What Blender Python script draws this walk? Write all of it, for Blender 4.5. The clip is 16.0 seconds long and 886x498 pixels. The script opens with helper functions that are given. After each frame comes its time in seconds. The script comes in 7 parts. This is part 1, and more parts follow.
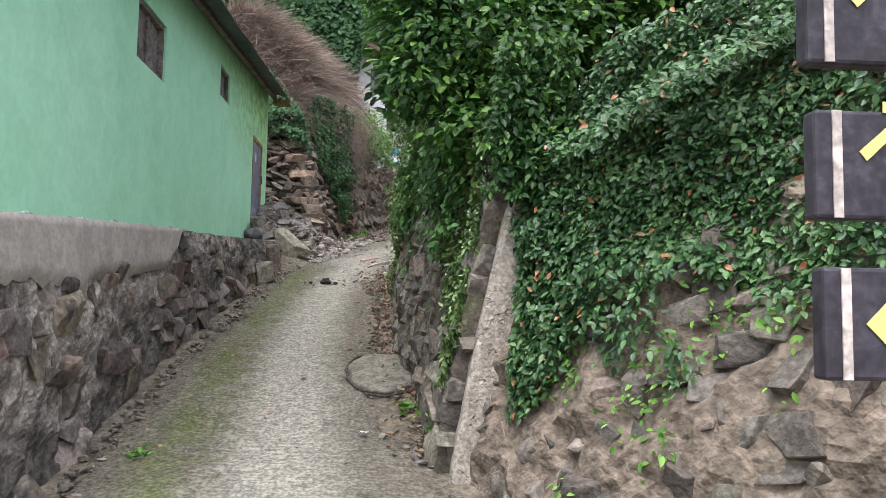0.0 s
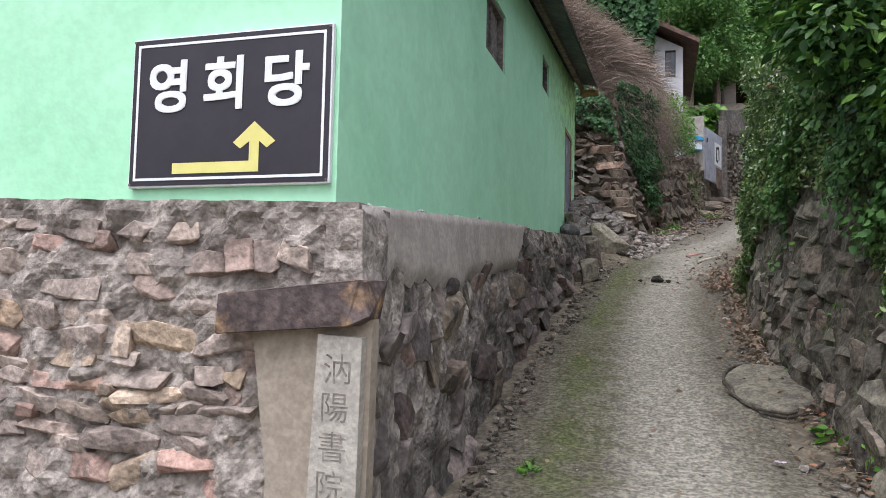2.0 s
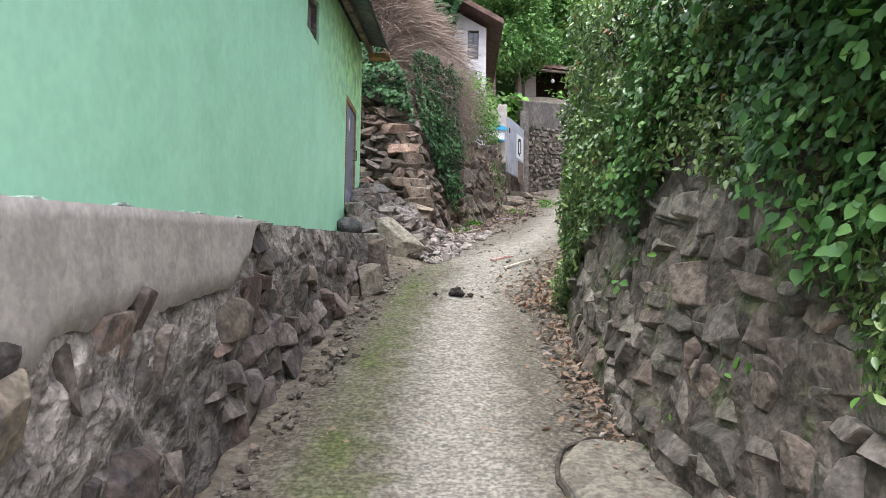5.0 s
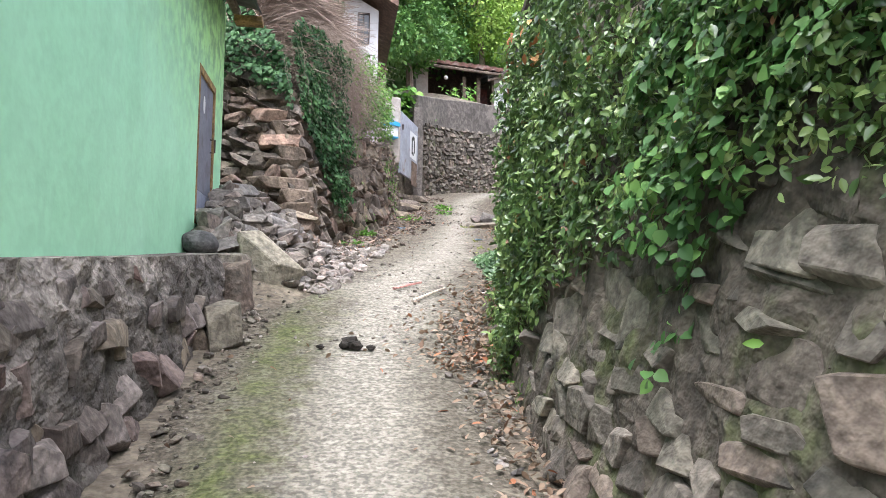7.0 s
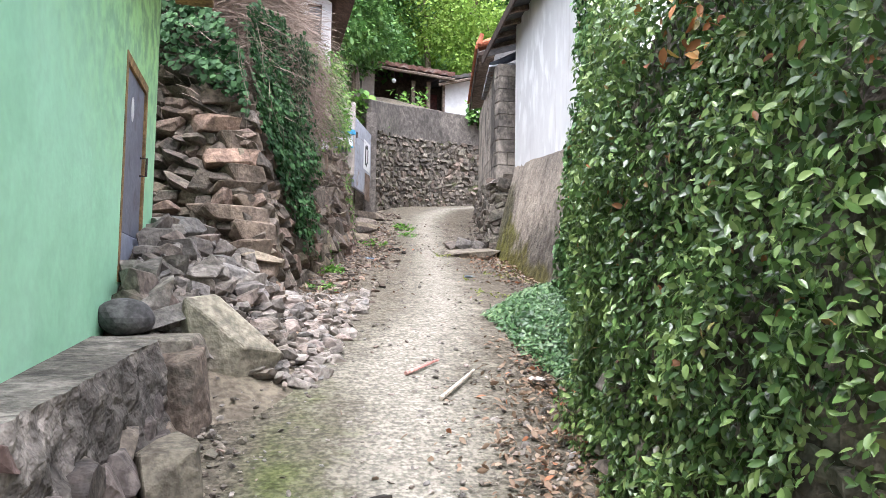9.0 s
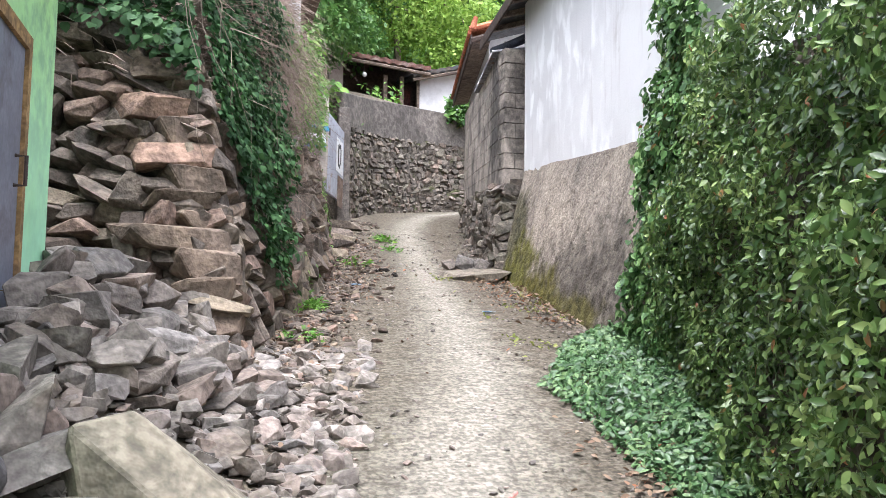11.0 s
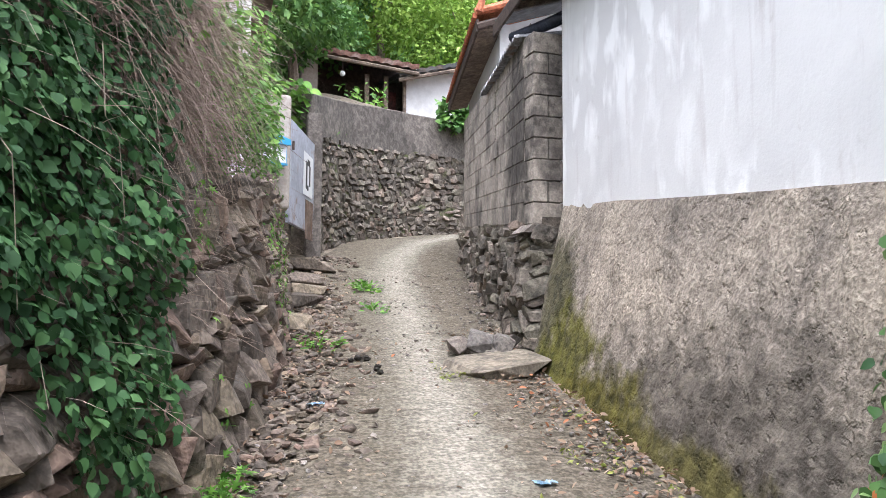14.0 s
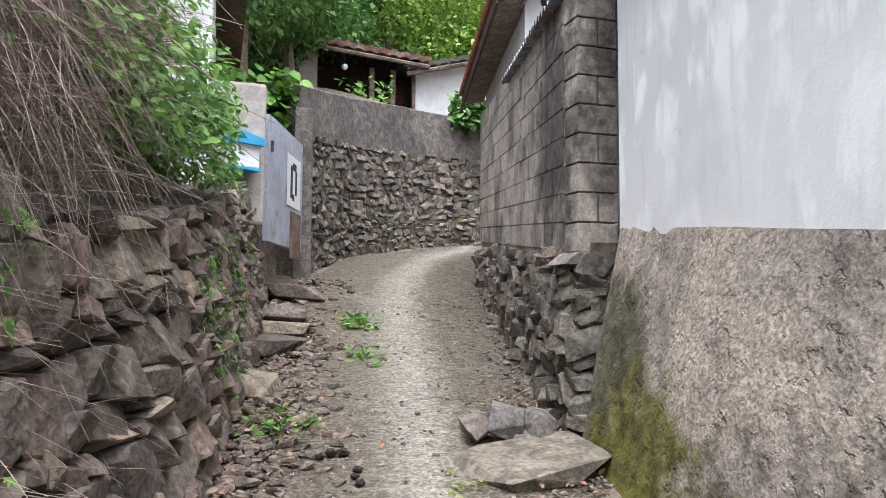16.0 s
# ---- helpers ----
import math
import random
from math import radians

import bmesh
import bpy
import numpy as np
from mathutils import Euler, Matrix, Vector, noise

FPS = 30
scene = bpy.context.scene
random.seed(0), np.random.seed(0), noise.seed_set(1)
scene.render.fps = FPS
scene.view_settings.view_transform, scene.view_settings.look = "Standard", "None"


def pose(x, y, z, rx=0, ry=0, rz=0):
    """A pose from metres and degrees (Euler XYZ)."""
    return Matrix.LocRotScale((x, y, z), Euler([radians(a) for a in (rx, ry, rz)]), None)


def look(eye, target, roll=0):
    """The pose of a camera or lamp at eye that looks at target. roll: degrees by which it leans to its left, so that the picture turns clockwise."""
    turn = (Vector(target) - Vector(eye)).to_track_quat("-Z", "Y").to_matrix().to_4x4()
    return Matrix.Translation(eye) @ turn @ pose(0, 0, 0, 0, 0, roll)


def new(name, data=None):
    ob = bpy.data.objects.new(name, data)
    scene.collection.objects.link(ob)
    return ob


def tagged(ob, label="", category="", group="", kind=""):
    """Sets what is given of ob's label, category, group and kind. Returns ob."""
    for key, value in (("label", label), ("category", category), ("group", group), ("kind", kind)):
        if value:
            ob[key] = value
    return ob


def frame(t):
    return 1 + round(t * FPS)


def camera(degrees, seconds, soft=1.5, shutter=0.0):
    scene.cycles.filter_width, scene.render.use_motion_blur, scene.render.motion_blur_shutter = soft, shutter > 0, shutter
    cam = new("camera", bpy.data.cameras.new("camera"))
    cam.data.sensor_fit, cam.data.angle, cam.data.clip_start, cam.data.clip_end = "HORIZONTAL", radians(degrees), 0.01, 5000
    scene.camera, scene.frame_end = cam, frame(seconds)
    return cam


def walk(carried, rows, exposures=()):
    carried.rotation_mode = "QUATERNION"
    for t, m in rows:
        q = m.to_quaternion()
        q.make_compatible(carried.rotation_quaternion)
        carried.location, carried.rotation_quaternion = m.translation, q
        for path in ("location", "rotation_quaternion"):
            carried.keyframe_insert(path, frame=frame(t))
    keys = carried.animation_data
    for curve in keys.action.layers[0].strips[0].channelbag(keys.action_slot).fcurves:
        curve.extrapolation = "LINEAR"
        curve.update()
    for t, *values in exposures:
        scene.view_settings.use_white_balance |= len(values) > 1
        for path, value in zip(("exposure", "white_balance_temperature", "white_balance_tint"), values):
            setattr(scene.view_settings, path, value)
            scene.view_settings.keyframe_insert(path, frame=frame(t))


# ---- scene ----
cam = camera(62.3, 16.0, soft=0.75)
METRES, EYE, TILT, LEAN, TURN = 14.0, 1.5, 0.0, 0.0, -4.2
ROWS = [
    (0.0, 0.0, 0.0, 0.0, -0.08, 4.43, -0.99),
    (0.5, -0.0162, 0.0104, -0.001, 5.74, 4.27, -1.05),
    (1.0, -0.0312, 0.0215, 0.0014, 12.85, 4.14, -1.1),
    (1.5, -0.0471, 0.0262, 0.0021, 17.86, 3.89, -1.2),
    (2.0, -0.0586, 0.0317, 0.0016, 20.5, 3.75, -1.23),
    (2.5, -0.0616, 0.0417, -0.0034, 20.03, 3.67, -1.17),
    (3.0, -0.0601, 0.0698, -0.0056, 16.25, 3.62, -0.98),
    (3.5, -0.062, 0.0964, -0.0007, 12.71, 3.69, -0.95),
    (4.0, -0.0715, 0.1311, 0.0077, 9.84, 3.57, -0.95),
    (4.5, -0.0685, 0.1667, 0.0151, 7.37, 3.45, -0.89),
    (5.0, -0.0712, 0.1984, 0.0197, 5.28, 3.42, -0.89),
    (7.5, -0.0957, 0.3668, 0.0521, -5.27, 3.7, -0.93),
    (8.0, -0.1082, 0.3978, 0.0619, -6.09, 3.79, -0.94),
    (8.5, -0.1174, 0.4285, 0.0664, -7.69, 3.83, -0.92),
    (9.0, -0.1249, 0.4593, 0.0774, -9.67, 4.0, -0.88),
    (9.5, -0.1391, 0.494, 0.0848, -10.99, 4.09, -0.91),
    (12.0, -0.1357, 0.662, 0.1236, -13.44, 4.23, -0.66),
    (12.5, -0.1344, 0.696, 0.1376, -13.6, 4.32, -0.62),
    (13.0, -0.1201, 0.7284, 0.1457, -13.8, 4.31, -0.56),
    (13.5, -0.1127, 0.7609, 0.1498, -14.04, 4.3, -0.51),
    (14.0, -0.1058, 0.7924, 0.1599, -14.18, 4.34, -0.42),
    (14.5, -0.0961, 0.8204, 0.1703, -14.04, 4.37, -0.39),
    (15.0, -0.0936, 0.8522, 0.1698, -13.65, 4.35, -0.43),
    (15.5, -0.0841, 0.8834, 0.1769, -13.29, 4.37, -0.39),
    (16.0, -0.0731, 0.9159, 0.1873, -13.05, 4.4, -0.38),
]
walk(cam, [(t, pose(0, 0, EYE, TILT, LEAN, TURN) @ pose(METRES * x, METRES * y, METRES * z, 90 + pitch, roll, yaw)) for t, x, y, z, yaw, pitch, roll in ROWS],
     [(0.0, 1.5, 5950, 12), (1.0, 1.5, 5950, 12), (2.2, 1.02, 5950, 13), (5.0, 1.88, 5950, 13), (7.5, 2.2, 5950, 14), (9.5, 2.18, 5950, 14), (12.0, 2.14, 5950, 14), (14.5, 1.98, 5950, 13), (16.0, 1.76, 5950, 12)])

# ---- light: overcast sky, broad weak sun from high behind the walker ----
SUN_EL, SUN_AZ = radians(70), radians(198)
world = bpy.data.worlds.new("overcast_sky")
scene.world = world
world.use_nodes = True
wn = world.node_tree.nodes
sky = wn.new("ShaderNodeTexSky")
sky.sky_type = "NISHITA"
sky.sun_disc = False
sky.sun_elevation, sky.sun_rotation = SUN_EL, SUN_AZ
sky.air_density, sky.dust_density, sky.ozone_density = 1.0, 6.0, 1.0
grey = wn.new("ShaderNodeHueSaturation")
grey.inputs["Saturation"].default_value = 0.3
world.node_tree.links.new(sky.outputs[0], grey.inputs["Color"])
world.node_tree.links.new(grey.outputs[0], wn["Background"].inputs[0])
wn["Background"].inputs[1].default_value = 0.15
sun_data = bpy.data.lights.new("sun", "SUN")
sun_data.energy, sun_data.angle, sun_data.color = 0.5, radians(60), (1.0, 0.97, 0.93)
sun = new("sun", sun_data)
sun_dir = Vector((math.sin(SUN_AZ) * math.cos(SUN_EL), math.cos(SUN_AZ) * math.cos(SUN_EL), math.sin(SUN_EL)))
sun.matrix_world = look(sun_dir * 50, (0, 0, 0))


# ---- materials ----
def links_of(m):
    return m.node_tree.links


def node(m, kind, **sets):
    n = m.node_tree.nodes.new(kind)
    for k, v in sets.items():
        if k in n.inputs:
            n.inputs[k].default_value = v
    return n


def rgb(c):
    return (*c, 1.0)


def mix_color(m, fac, a, b, mode="MIX"):
    n = m.node_tree.nodes.new("ShaderNodeMix")
    n.data_type, n.blend_type = "RGBA", mode
    for socket, v in ((n.inputs[0], fac), (n.inputs[6], a), (n.inputs[7], b)):
        if hasattr(v, "is_output"):
            links_of(m).new(v, socket)
        else:
            socket.default_value = rgb(v) if isinstance(v, tuple) else v
    return n.outputs[2]


def noise_at(m, vec, scale, detail=4.0, rough=0.6, dist=0.0):
    n = node(m, "ShaderNodeTexNoise", Scale=scale, Detail=detail, Roughness=rough, Distortion=dist)
    links_of(m).new(vec, n.inputs["Vector"])
    return n.outputs[0]


def ramp(m, value, lo, hi, a=0.0, b=1.0):
    n = node(m, "ShaderNodeMapRange")
    n.inputs[1].default_value, n.inputs[2].default_value, n.inputs[3].default_value, n.inputs[4].default_value = lo, hi, a, b
    links_of(m).new(value, n.inputs[0])
    return n.outputs[0]


def math_node(m, op, a, b):
    n = m.node_tree.nodes.new("ShaderNodeMath")
    n.operation = op
    for i, v in enumerate((a, b)):
        if hasattr(v, "is_output"):
            links_of(m).new(v, n.inputs[i])
        else:
            n.inputs[i].default_value = v
    return n.outputs[0]


def base_mat(name, rough=0.85, metal=0.0, spec=0.3):
    m = bpy.data.materials.new(name)
    m.use_nodes = True
    b = m.node_tree.nodes["Principled BSDF"]
    b.inputs["Roughness"].default_value, b.inputs["Metallic"].default_value = rough, metal
    b.inputs["Specular IOR Level"].default_value = spec
    pos = m.node_tree.nodes.new("ShaderNodeNewGeometry").outputs["Position"]
    return m, b, pos


def set_bump(m, b, height, strength, distance):
    n = node(m, "ShaderNodeBump", Strength=strength, Distance=distance)
    links_of(m).new(height, n.inputs["Height"])
    links_of(m).new(n.outputs[0], b.inputs["Normal"])


def surf(name, c1, c2, scale=2.0, fine=40.0, rough=0.88, bump=0.5, dist=0.01, stain=None, stain_scale=1.2, stain_lo=0.55, stain_hi=0.68,
         speck=0.32, piece=0.0, tints=(), metal=0.0, spec=0.3):
    """Mottled surface: two colours at a large scale, grain at a fine one, a stain with its own shape, and a chance tint for each piece."""
    m, b, pos = base_mat(name, rough, metal, spec)
    big = noise_at(m, pos, scale, 5.0, 0.6, 0.1)
    grain = noise_at(m, pos, fine * 0.75, 2.0, 0.5)
    col = mix_color(m, ramp(m, big, 0.35, 0.65), c1, c2)
    if piece:
        info = m.node_tree.nodes.new("ShaderNodeObjectInfo").outputs["Random"]
        island = m.node_tree.nodes.new("ShaderNodeNewGeometry").outputs["Random Per Island"]
        both = math_node(m, "FRACT", math_node(m, "ADD", info, island), 0.0)
        for i, t in enumerate(tints):
            part_of = math_node(m, "FRACT", math_node(m, "MULTIPLY", both, 7.13 + 5.7 * i), 0.0)
            col = mix_color(m, ramp(m, part_of, 0.6, 0.95, 0.0, 0.6), col, t)
        shade = ramp(m, math_node(m, "FRACT", math_node(m, "MULTIPLY", both, 13.7), 0.0), 0, 1, 1 - piece, 1 + piece)
        sh = node(m, "ShaderNodeCombineColor")
        for i in range(3):
            links_of(m).new(shade, sh.inputs[i])
        col = mix_color(m, 1.0, col, sh.outputs[0], "MULTIPLY")
    if stain:
        col = mix_color(m, ramp(m, noise_at(m, pos, stain_scale, 6.0, 0.6, 0.15), stain_lo, stain_hi, 0.0, 0.9), col, stain)
    g = node(m, "ShaderNodeCombineColor")
    gv = math_node(m, "MULTIPLY", ramp(m, grain, 0.36, 0.64, 1 - speck * 0.7, 1 + speck * 0.7), ramp(m, noise_at(m, pos, fine * 0.22, 4.0, 0.6, 0.4), 0.44, 0.56, 1 - speck * 0.7, 1 + speck * 0.7))
    for i in range(3):
        links_of(m).new(gv, g.inputs[i])
    col = mix_color(m, 1.0, col, g.outputs[0], "MULTIPLY")
    links_of(m).new(col, b.inputs["Base Color"])
    if bump:
        mid = noise_at(m, pos, fine * 0.22, 3.0, 0.55)
        set_bump(m, b, math_node(m, "ADD", grain, math_node(m, "MULTIPLY", mid, 1.6)), min(1.0, bump * 1.1), dist * 0.9)
    return m


def leaf_mat(name, c_dark, c_mid, c_light, rough=0.45, glow=0.25, odd=None, odd_part=0.04, spec=0.35):
    m, b, pos = base_mat(name, rough, 0.0, spec)
    isl = m.node_tree.nodes.new("ShaderNodeNewGeometry").outputs["Random Per Island"]
    patch = noise_at(m, pos, 2.2, 3.0)
    v = math_node(m, "ADD", math_node(m, "MULTIPLY", isl, 0.65), math_node(m, "MULTIPLY", ramp(m, patch, 0.3, 0.7), 0.35))
    col = mix_color(m, ramp(m, v, 0.1, 0.55), c_dark, c_mid)
    col = mix_color(m, ramp(m, v, 0.55, 0.95), col, c_light)
    if odd:
        pick = math_node(m, "FRACT", math_node(m, "MULTIPLY", isl, 31.7), 0.0)
        col = mix_color(m, ramp(m, pick, 1 - odd_part - 0.01, 1 - odd_part), col, odd)
    links_of(m).new(col, b.inputs["Base Color"])
    tr = node(m, "ShaderNodeBsdfTranslucent")
    links_of(m).new(col, tr.inputs["Color"])
    mx = node(m, "ShaderNodeMixShader")
    mx.inputs[0].default_value = glow
    out = m.node_tree.nodes["Material Output"]
    links_of(m).new(b.outputs[0], mx.inputs[1])
    links_of(m).new(tr.outputs[0], mx.inputs[2])
    links_of(m).new(mx.outputs[0], out.inputs["Surface"])
    return m


def earth_material():
    m = surf("earth", (0.115, 0.095, 0.068), (0.165, 0.138, 0.106), 1.5, 35, 0.95, 0.7, 0.02, (0.10, 0.085, 0.06), 2.5)
    b = m.node_tree.nodes["Principled BSDF"]
    pos = m.node_tree.nodes.new("ShaderNodeNewGeometry").outputs["Position"]
    sep = m.node_tree.nodes.new("ShaderNodeSeparateXYZ")
    links_of(m).new(pos, sep.inputs[0])
    old = b.inputs["Base Color"].links[0].from_socket
    under = mix_color(m, ramp(m, noise_at(m, pos, 0.8, 5), 0.4, 0.6), (0.05, 0.11, 0.025), (0.1, 0.19, 0.04))
    links_of(m).new(mix_color(m, ramp(m, sep.outputs[1], 29.0, 31.5), old, under), b.inputs["Base Color"])
    return m


EARTH = earth_material()
BANK = surf("bank_earth", (0.19, 0.148, 0.11), (0.125, 0.1, 0.075), 3.0, 30, 0.95, 0.8, 0.03, (0.12, 0.095, 0.07), 4.0)
GREEN = surf("green_paint", (0.41, 0.76, 0.5), (0.46, 0.8, 0.55), 0.8, 25, 0.75, 0.3, 0.006, (0.35, 0.69, 0.43), 1.1, 0.5, 0.75, speck=0.035)
RENDER_GREY = surf("grey_render", (0.345, 0.305, 0.268), (0.4, 0.355, 0.315), 1.6, 50, 0.92, 0.35, 0.006, (0.2, 0.175, 0.155), 1.4, 0.55, 0.75, speck=0.12)
MORTAR = surf("mortar", (0.31, 0.27, 0.235), (0.225, 0.194, 0.167), 4.0, 40, 0.95, 0.8, 0.02, (0.12, 0.1, 0.088), 3.0, 0.52, 0.7)
MORTAR_DARK = surf("dark_mortar", (0.23, 0.2, 0.178), (0.12, 0.105, 0.093), 4.0, 40, 0.95, 0.9, 0.02, (0.05, 0.043, 0.04), 2.0, 0.5, 0.65)
GAP_DARK = surf("earthy_joint", (0.11, 0.09, 0.07), (0.07, 0.058, 0.046), 4.0, 40, 0.95, 0.9, 0.02)
GAP_BROWN = surf("brown_wall_fill", (0.115, 0.096, 0.075), (0.07, 0.058, 0.047), 5.0, 40, 0.95, 0.9, 0.02, (0.085, 0.095, 0.04), 3.0, 0.52, 0.64)
STONE = surf("wall_stone", (0.14, 0.113, 0.092), (0.09, 0.075, 0.062), 6.0, 45, 0.9, 0.8, 0.015, (0.09, 0.08, 0.07), 5.0, 0.58, 0.7, piece=0.35, tints=((0.2, 0.13, 0.1), (0.22, 0.18, 0.125)))
STONE_DARK = surf("dark_stone", (0.15, 0.128, 0.104), (0.098, 0.084, 0.07), 5.0, 45, 0.9, 0.8, 0.015, (0.05, 0.047, 0.04), 4.0, 0.55, 0.7, piece=0.4, tints=((0.17, 0.122, 0.095), (0.16, 0.148, 0.11)))
STONE_FRONT = surf("front_stone", (0.33, 0.27, 0.23), (0.25, 0.2, 0.17), 6.0, 40, 0.9, 0.8, 0.015, (0.17, 0.13, 0.115), 5.0, 0.58, 0.7, piece=0.25, tints=((0.36, 0.2, 0.155), (0.4, 0.29, 0.18)))
CONCRETE = surf("old_concrete", (0.34, 0.29, 0.245), (0.235, 0.2, 0.175), 2.2, 60, 0.92, 0.7, 0.01, (0.1, 0.085, 0.075), 1.6, 0.5, 0.68, speck=0.32)
def patch_over(m, at, reach, color, rag=2.2, most=0.92):
    """A patch of moss, stain or darker tone with an uneven edge on an existing material, centred on one spot."""
    b = m.node_tree.nodes["Principled BSDF"]
    pos = m.node_tree.nodes.new("ShaderNodeNewGeometry").outputs["Position"]
    mp = node(m, "ShaderNodeMapping")
    mp.vector_type = "POINT"
    mp.inputs["Location"].default_value = [-a / r for a, r in zip(at, reach)]
    mp.inputs["Scale"].default_value = [1 / r for r in reach]
    links_of(m).new(pos, mp.inputs[0])
    ln = m.node_tree.nodes.new("ShaderNodeVectorMath")
    ln.operation = "LENGTH"
    links_of(m).new(mp.outputs[0], ln.inputs[0])
    d = math_node(m, "ADD", ln.outputs["Value"], math_node(m, "MULTIPLY", math_node(m, "SUBTRACT", noise_at(m, pos, 4.0, 6, 0.7), 0.5), rag))
    old = b.inputs["Base Color"].links[0].from_socket
    dark = mix_color(m, ramp(m, noise_at(m, pos, 9.0, 5), 0.4, 0.6), color, tuple(c * 0.4 for c in color))
    links_of(m).new(mix_color(m, ramp(m, d, 0.55 if rag > 1 else 0.2, 1.1, most, 0.0), old, dark), b.inputs["Base Color"])


BLOCK = surf("concrete_block", (0.37, 0.322, 0.272), (0.28, 0.245, 0.208), 3.0, 70, 0.92, 0.6, 0.008, (0.1, 0.088, 0.08), 1.5, 0.48, 0.66, speck=0.2, piece=0.1)
def stained_wall(name, pale, tan, soot, streaks=(3.0, 3.0, 1.0), lo=0.52, hi=0.66):
    """Cast concrete: soft tan patches, fine aggregate grain, sooty rain stains drawn downwards."""
    m, b, pos = base_mat(name, 0.93, 0.0, 0.25)
    col = mix_color(m, ramp(m, noise_at(m, pos, 1.1, 4, 0.55, 0.3), 0.38, 0.62), pale, tan)
    mp = node(m, "ShaderNodeMapping")
    mp.inputs["Scale"].default_value = streaks
    links_of(m).new(pos, mp.inputs[0])
    rain = ramp(m, noise_at(m, mp.outputs[0], 0.75, 6, 0.62, 0.5), lo, hi, 0.0, 0.8)
    blot = ramp(m, noise_at(m, pos, 9.0, 5, 0.7), 0.36, 0.56, 0.45, 1.0)
    col = mix_color(m, math_node(m, "MULTIPLY", rain, blot), col, soot)
    lime = ramp(m, noise_at(m, pos, 5.0, 6, 0.7, 0.6), 0.66, 0.71, 0.0, 0.3)
    col = mix_color(m, lime, col, tuple(min(0.8, c * 1.35) for c in pale))
    grain = noise_at(m, pos, 48.0, 2, 0.5)
    pebble = noise_at(m, pos, 19.0, 3, 0.6)
    g = node(m, "ShaderNodeCombineColor")
    gv = math_node(m, "MULTIPLY", ramp(m, grain, 0.38, 0.62, 0.78, 1.2), ramp(m, pebble, 0.4, 0.6, 0.84, 1.14))
    for i in range(3):
        links_of(m).new(gv, g.inputs[i])
    links_of(m).new(mix_color(m, 1.0, col, g.outputs[0], "MULTIPLY"), b.inputs["Base Color"])
    pit = math_node(m, "MULTIPLY", ramp(m, noise_at(m, pos, 14.0, 3, 0.6), 0.3, 0.42), 1.2)
    set_bump(m, b, math_node(m, "ADD", math_node(m, "ADD", grain, math_node(m, "MULTIPLY", pebble, 1.3)), pit), 0.9, 0.01)
    return m


RETAIN_MAT = stained_wall("stained_concrete_wall", (0.4, 0.338, 0.272), (0.315, 0.268, 0.22), (0.13, 0.113, 0.098), (2.2, 2.2, 0.9), 0.42, 0.6)
patch_over(RETAIN_MAT, (1.85, 14.3, 3.1), (0.8, 1.7, 0.62), (0.17, 0.146, 0.12), 2.6, 0.9)
# moss from the corner down along the wall's foot
patch_over(RETAIN_MAT, (2.2, 16.75, 3.75), (0.7, 0.42, 0.75), (0.1, 0.092, 0.05))
patch_over(RETAIN_MAT, (2.05, 16.3, 3.35), (0.7, 0.6, 0.45), (0.125, 0.12, 0.02))
patch_over(RETAIN_MAT, (1.95, 15.6, 3.02), (0.7, 0.75, 0.34), (0.13, 0.115, 0.02))
patch_over(RETAIN_MAT, (1.8, 14.7, 2.82), (0.7, 0.9, 0.24), (0.13, 0.115, 0.035))
patch_over(BLOCK, (2.35, 17.75, 5.5), (0.6, 0.75, 1.3), (0.1, 0.088, 0.078))
patch_over(GREEN, (-2.08, 11.9, 4.7), (1.0, 3.6, 1.5), (0.42, 0.68, 0.2), 0.5, 0.75)
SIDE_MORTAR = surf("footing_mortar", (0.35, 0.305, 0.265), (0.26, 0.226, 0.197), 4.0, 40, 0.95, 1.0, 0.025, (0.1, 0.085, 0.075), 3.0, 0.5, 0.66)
# mortar made darker in patches low along the footing
for dark_at, dark_reach in (((-1.87, 4.4, 0.45), (1.0, 1.7, 0.5)), ((-1.86, 6.4, 1.0), (1.0, 1.7, 0.6)), ((-1.8, 8.2, 1.55), (1.0, 1.6, 0.65)), ((-1.7, 9.8, 1.95), (1.0, 1.2, 0.55))):
    patch_over(SIDE_MORTAR, dark_at, dark_reach, (0.105, 0.092, 0.08))
WHITE_WALL = surf("white_wall_paint", (0.68, 0.67, 0.67), (0.55, 0.54, 0.54), 1.6, 30, 0.85, 0.15, 0.004, (0.4, 0.385, 0.38), 1.2, 0.55, 0.78, speck=0.03)
ROOF_DARK = surf("dark_sheet_roof", (0.05, 0.055, 0.058), (0.085, 0.085, 0.085), 2.0, 30, 0.6, 0.2, 0.004, (0.12, 0.09, 0.07), 2.0)
WOOD_OLD = surf("weathered_wood", (0.13, 0.1, 0.08), (0.2, 0.155, 0.12), 4.0, 60, 0.85, 0.4, 0.004, (0.06, 0.045, 0.04), 3.0)
TILE_RED = surf("red_roof_tile", (0.36, 0.1, 0.05), (0.45, 0.16, 0.08), 4.0, 40, 0.7, 0.3, 0.004, (0.2, 0.09, 0.06), 2.0, piece=0.2)
IVY = leaf_mat("ivy_leaf", (0.024, 0.05, 0.015), (0.1, 0.175, 0.045), (0.34, 0.43, 0.15), 0.3, 0.22, (0.34, 0.14, 0.06), 0.004, 0.6)


# ---- geometry helpers ----
def lattice(ix, iy, iz):
    h = (ix * 374761393 + iy * 668265263 + iz * 2147483647) & 0xFFFFFFFF
    h = ((h ^ (h >> 13)) * 1274126177) & 0xFFFFFFFF
    return ((h ^ (h >> 16)) & 0xFFFF) / 32767.5 - 1.0


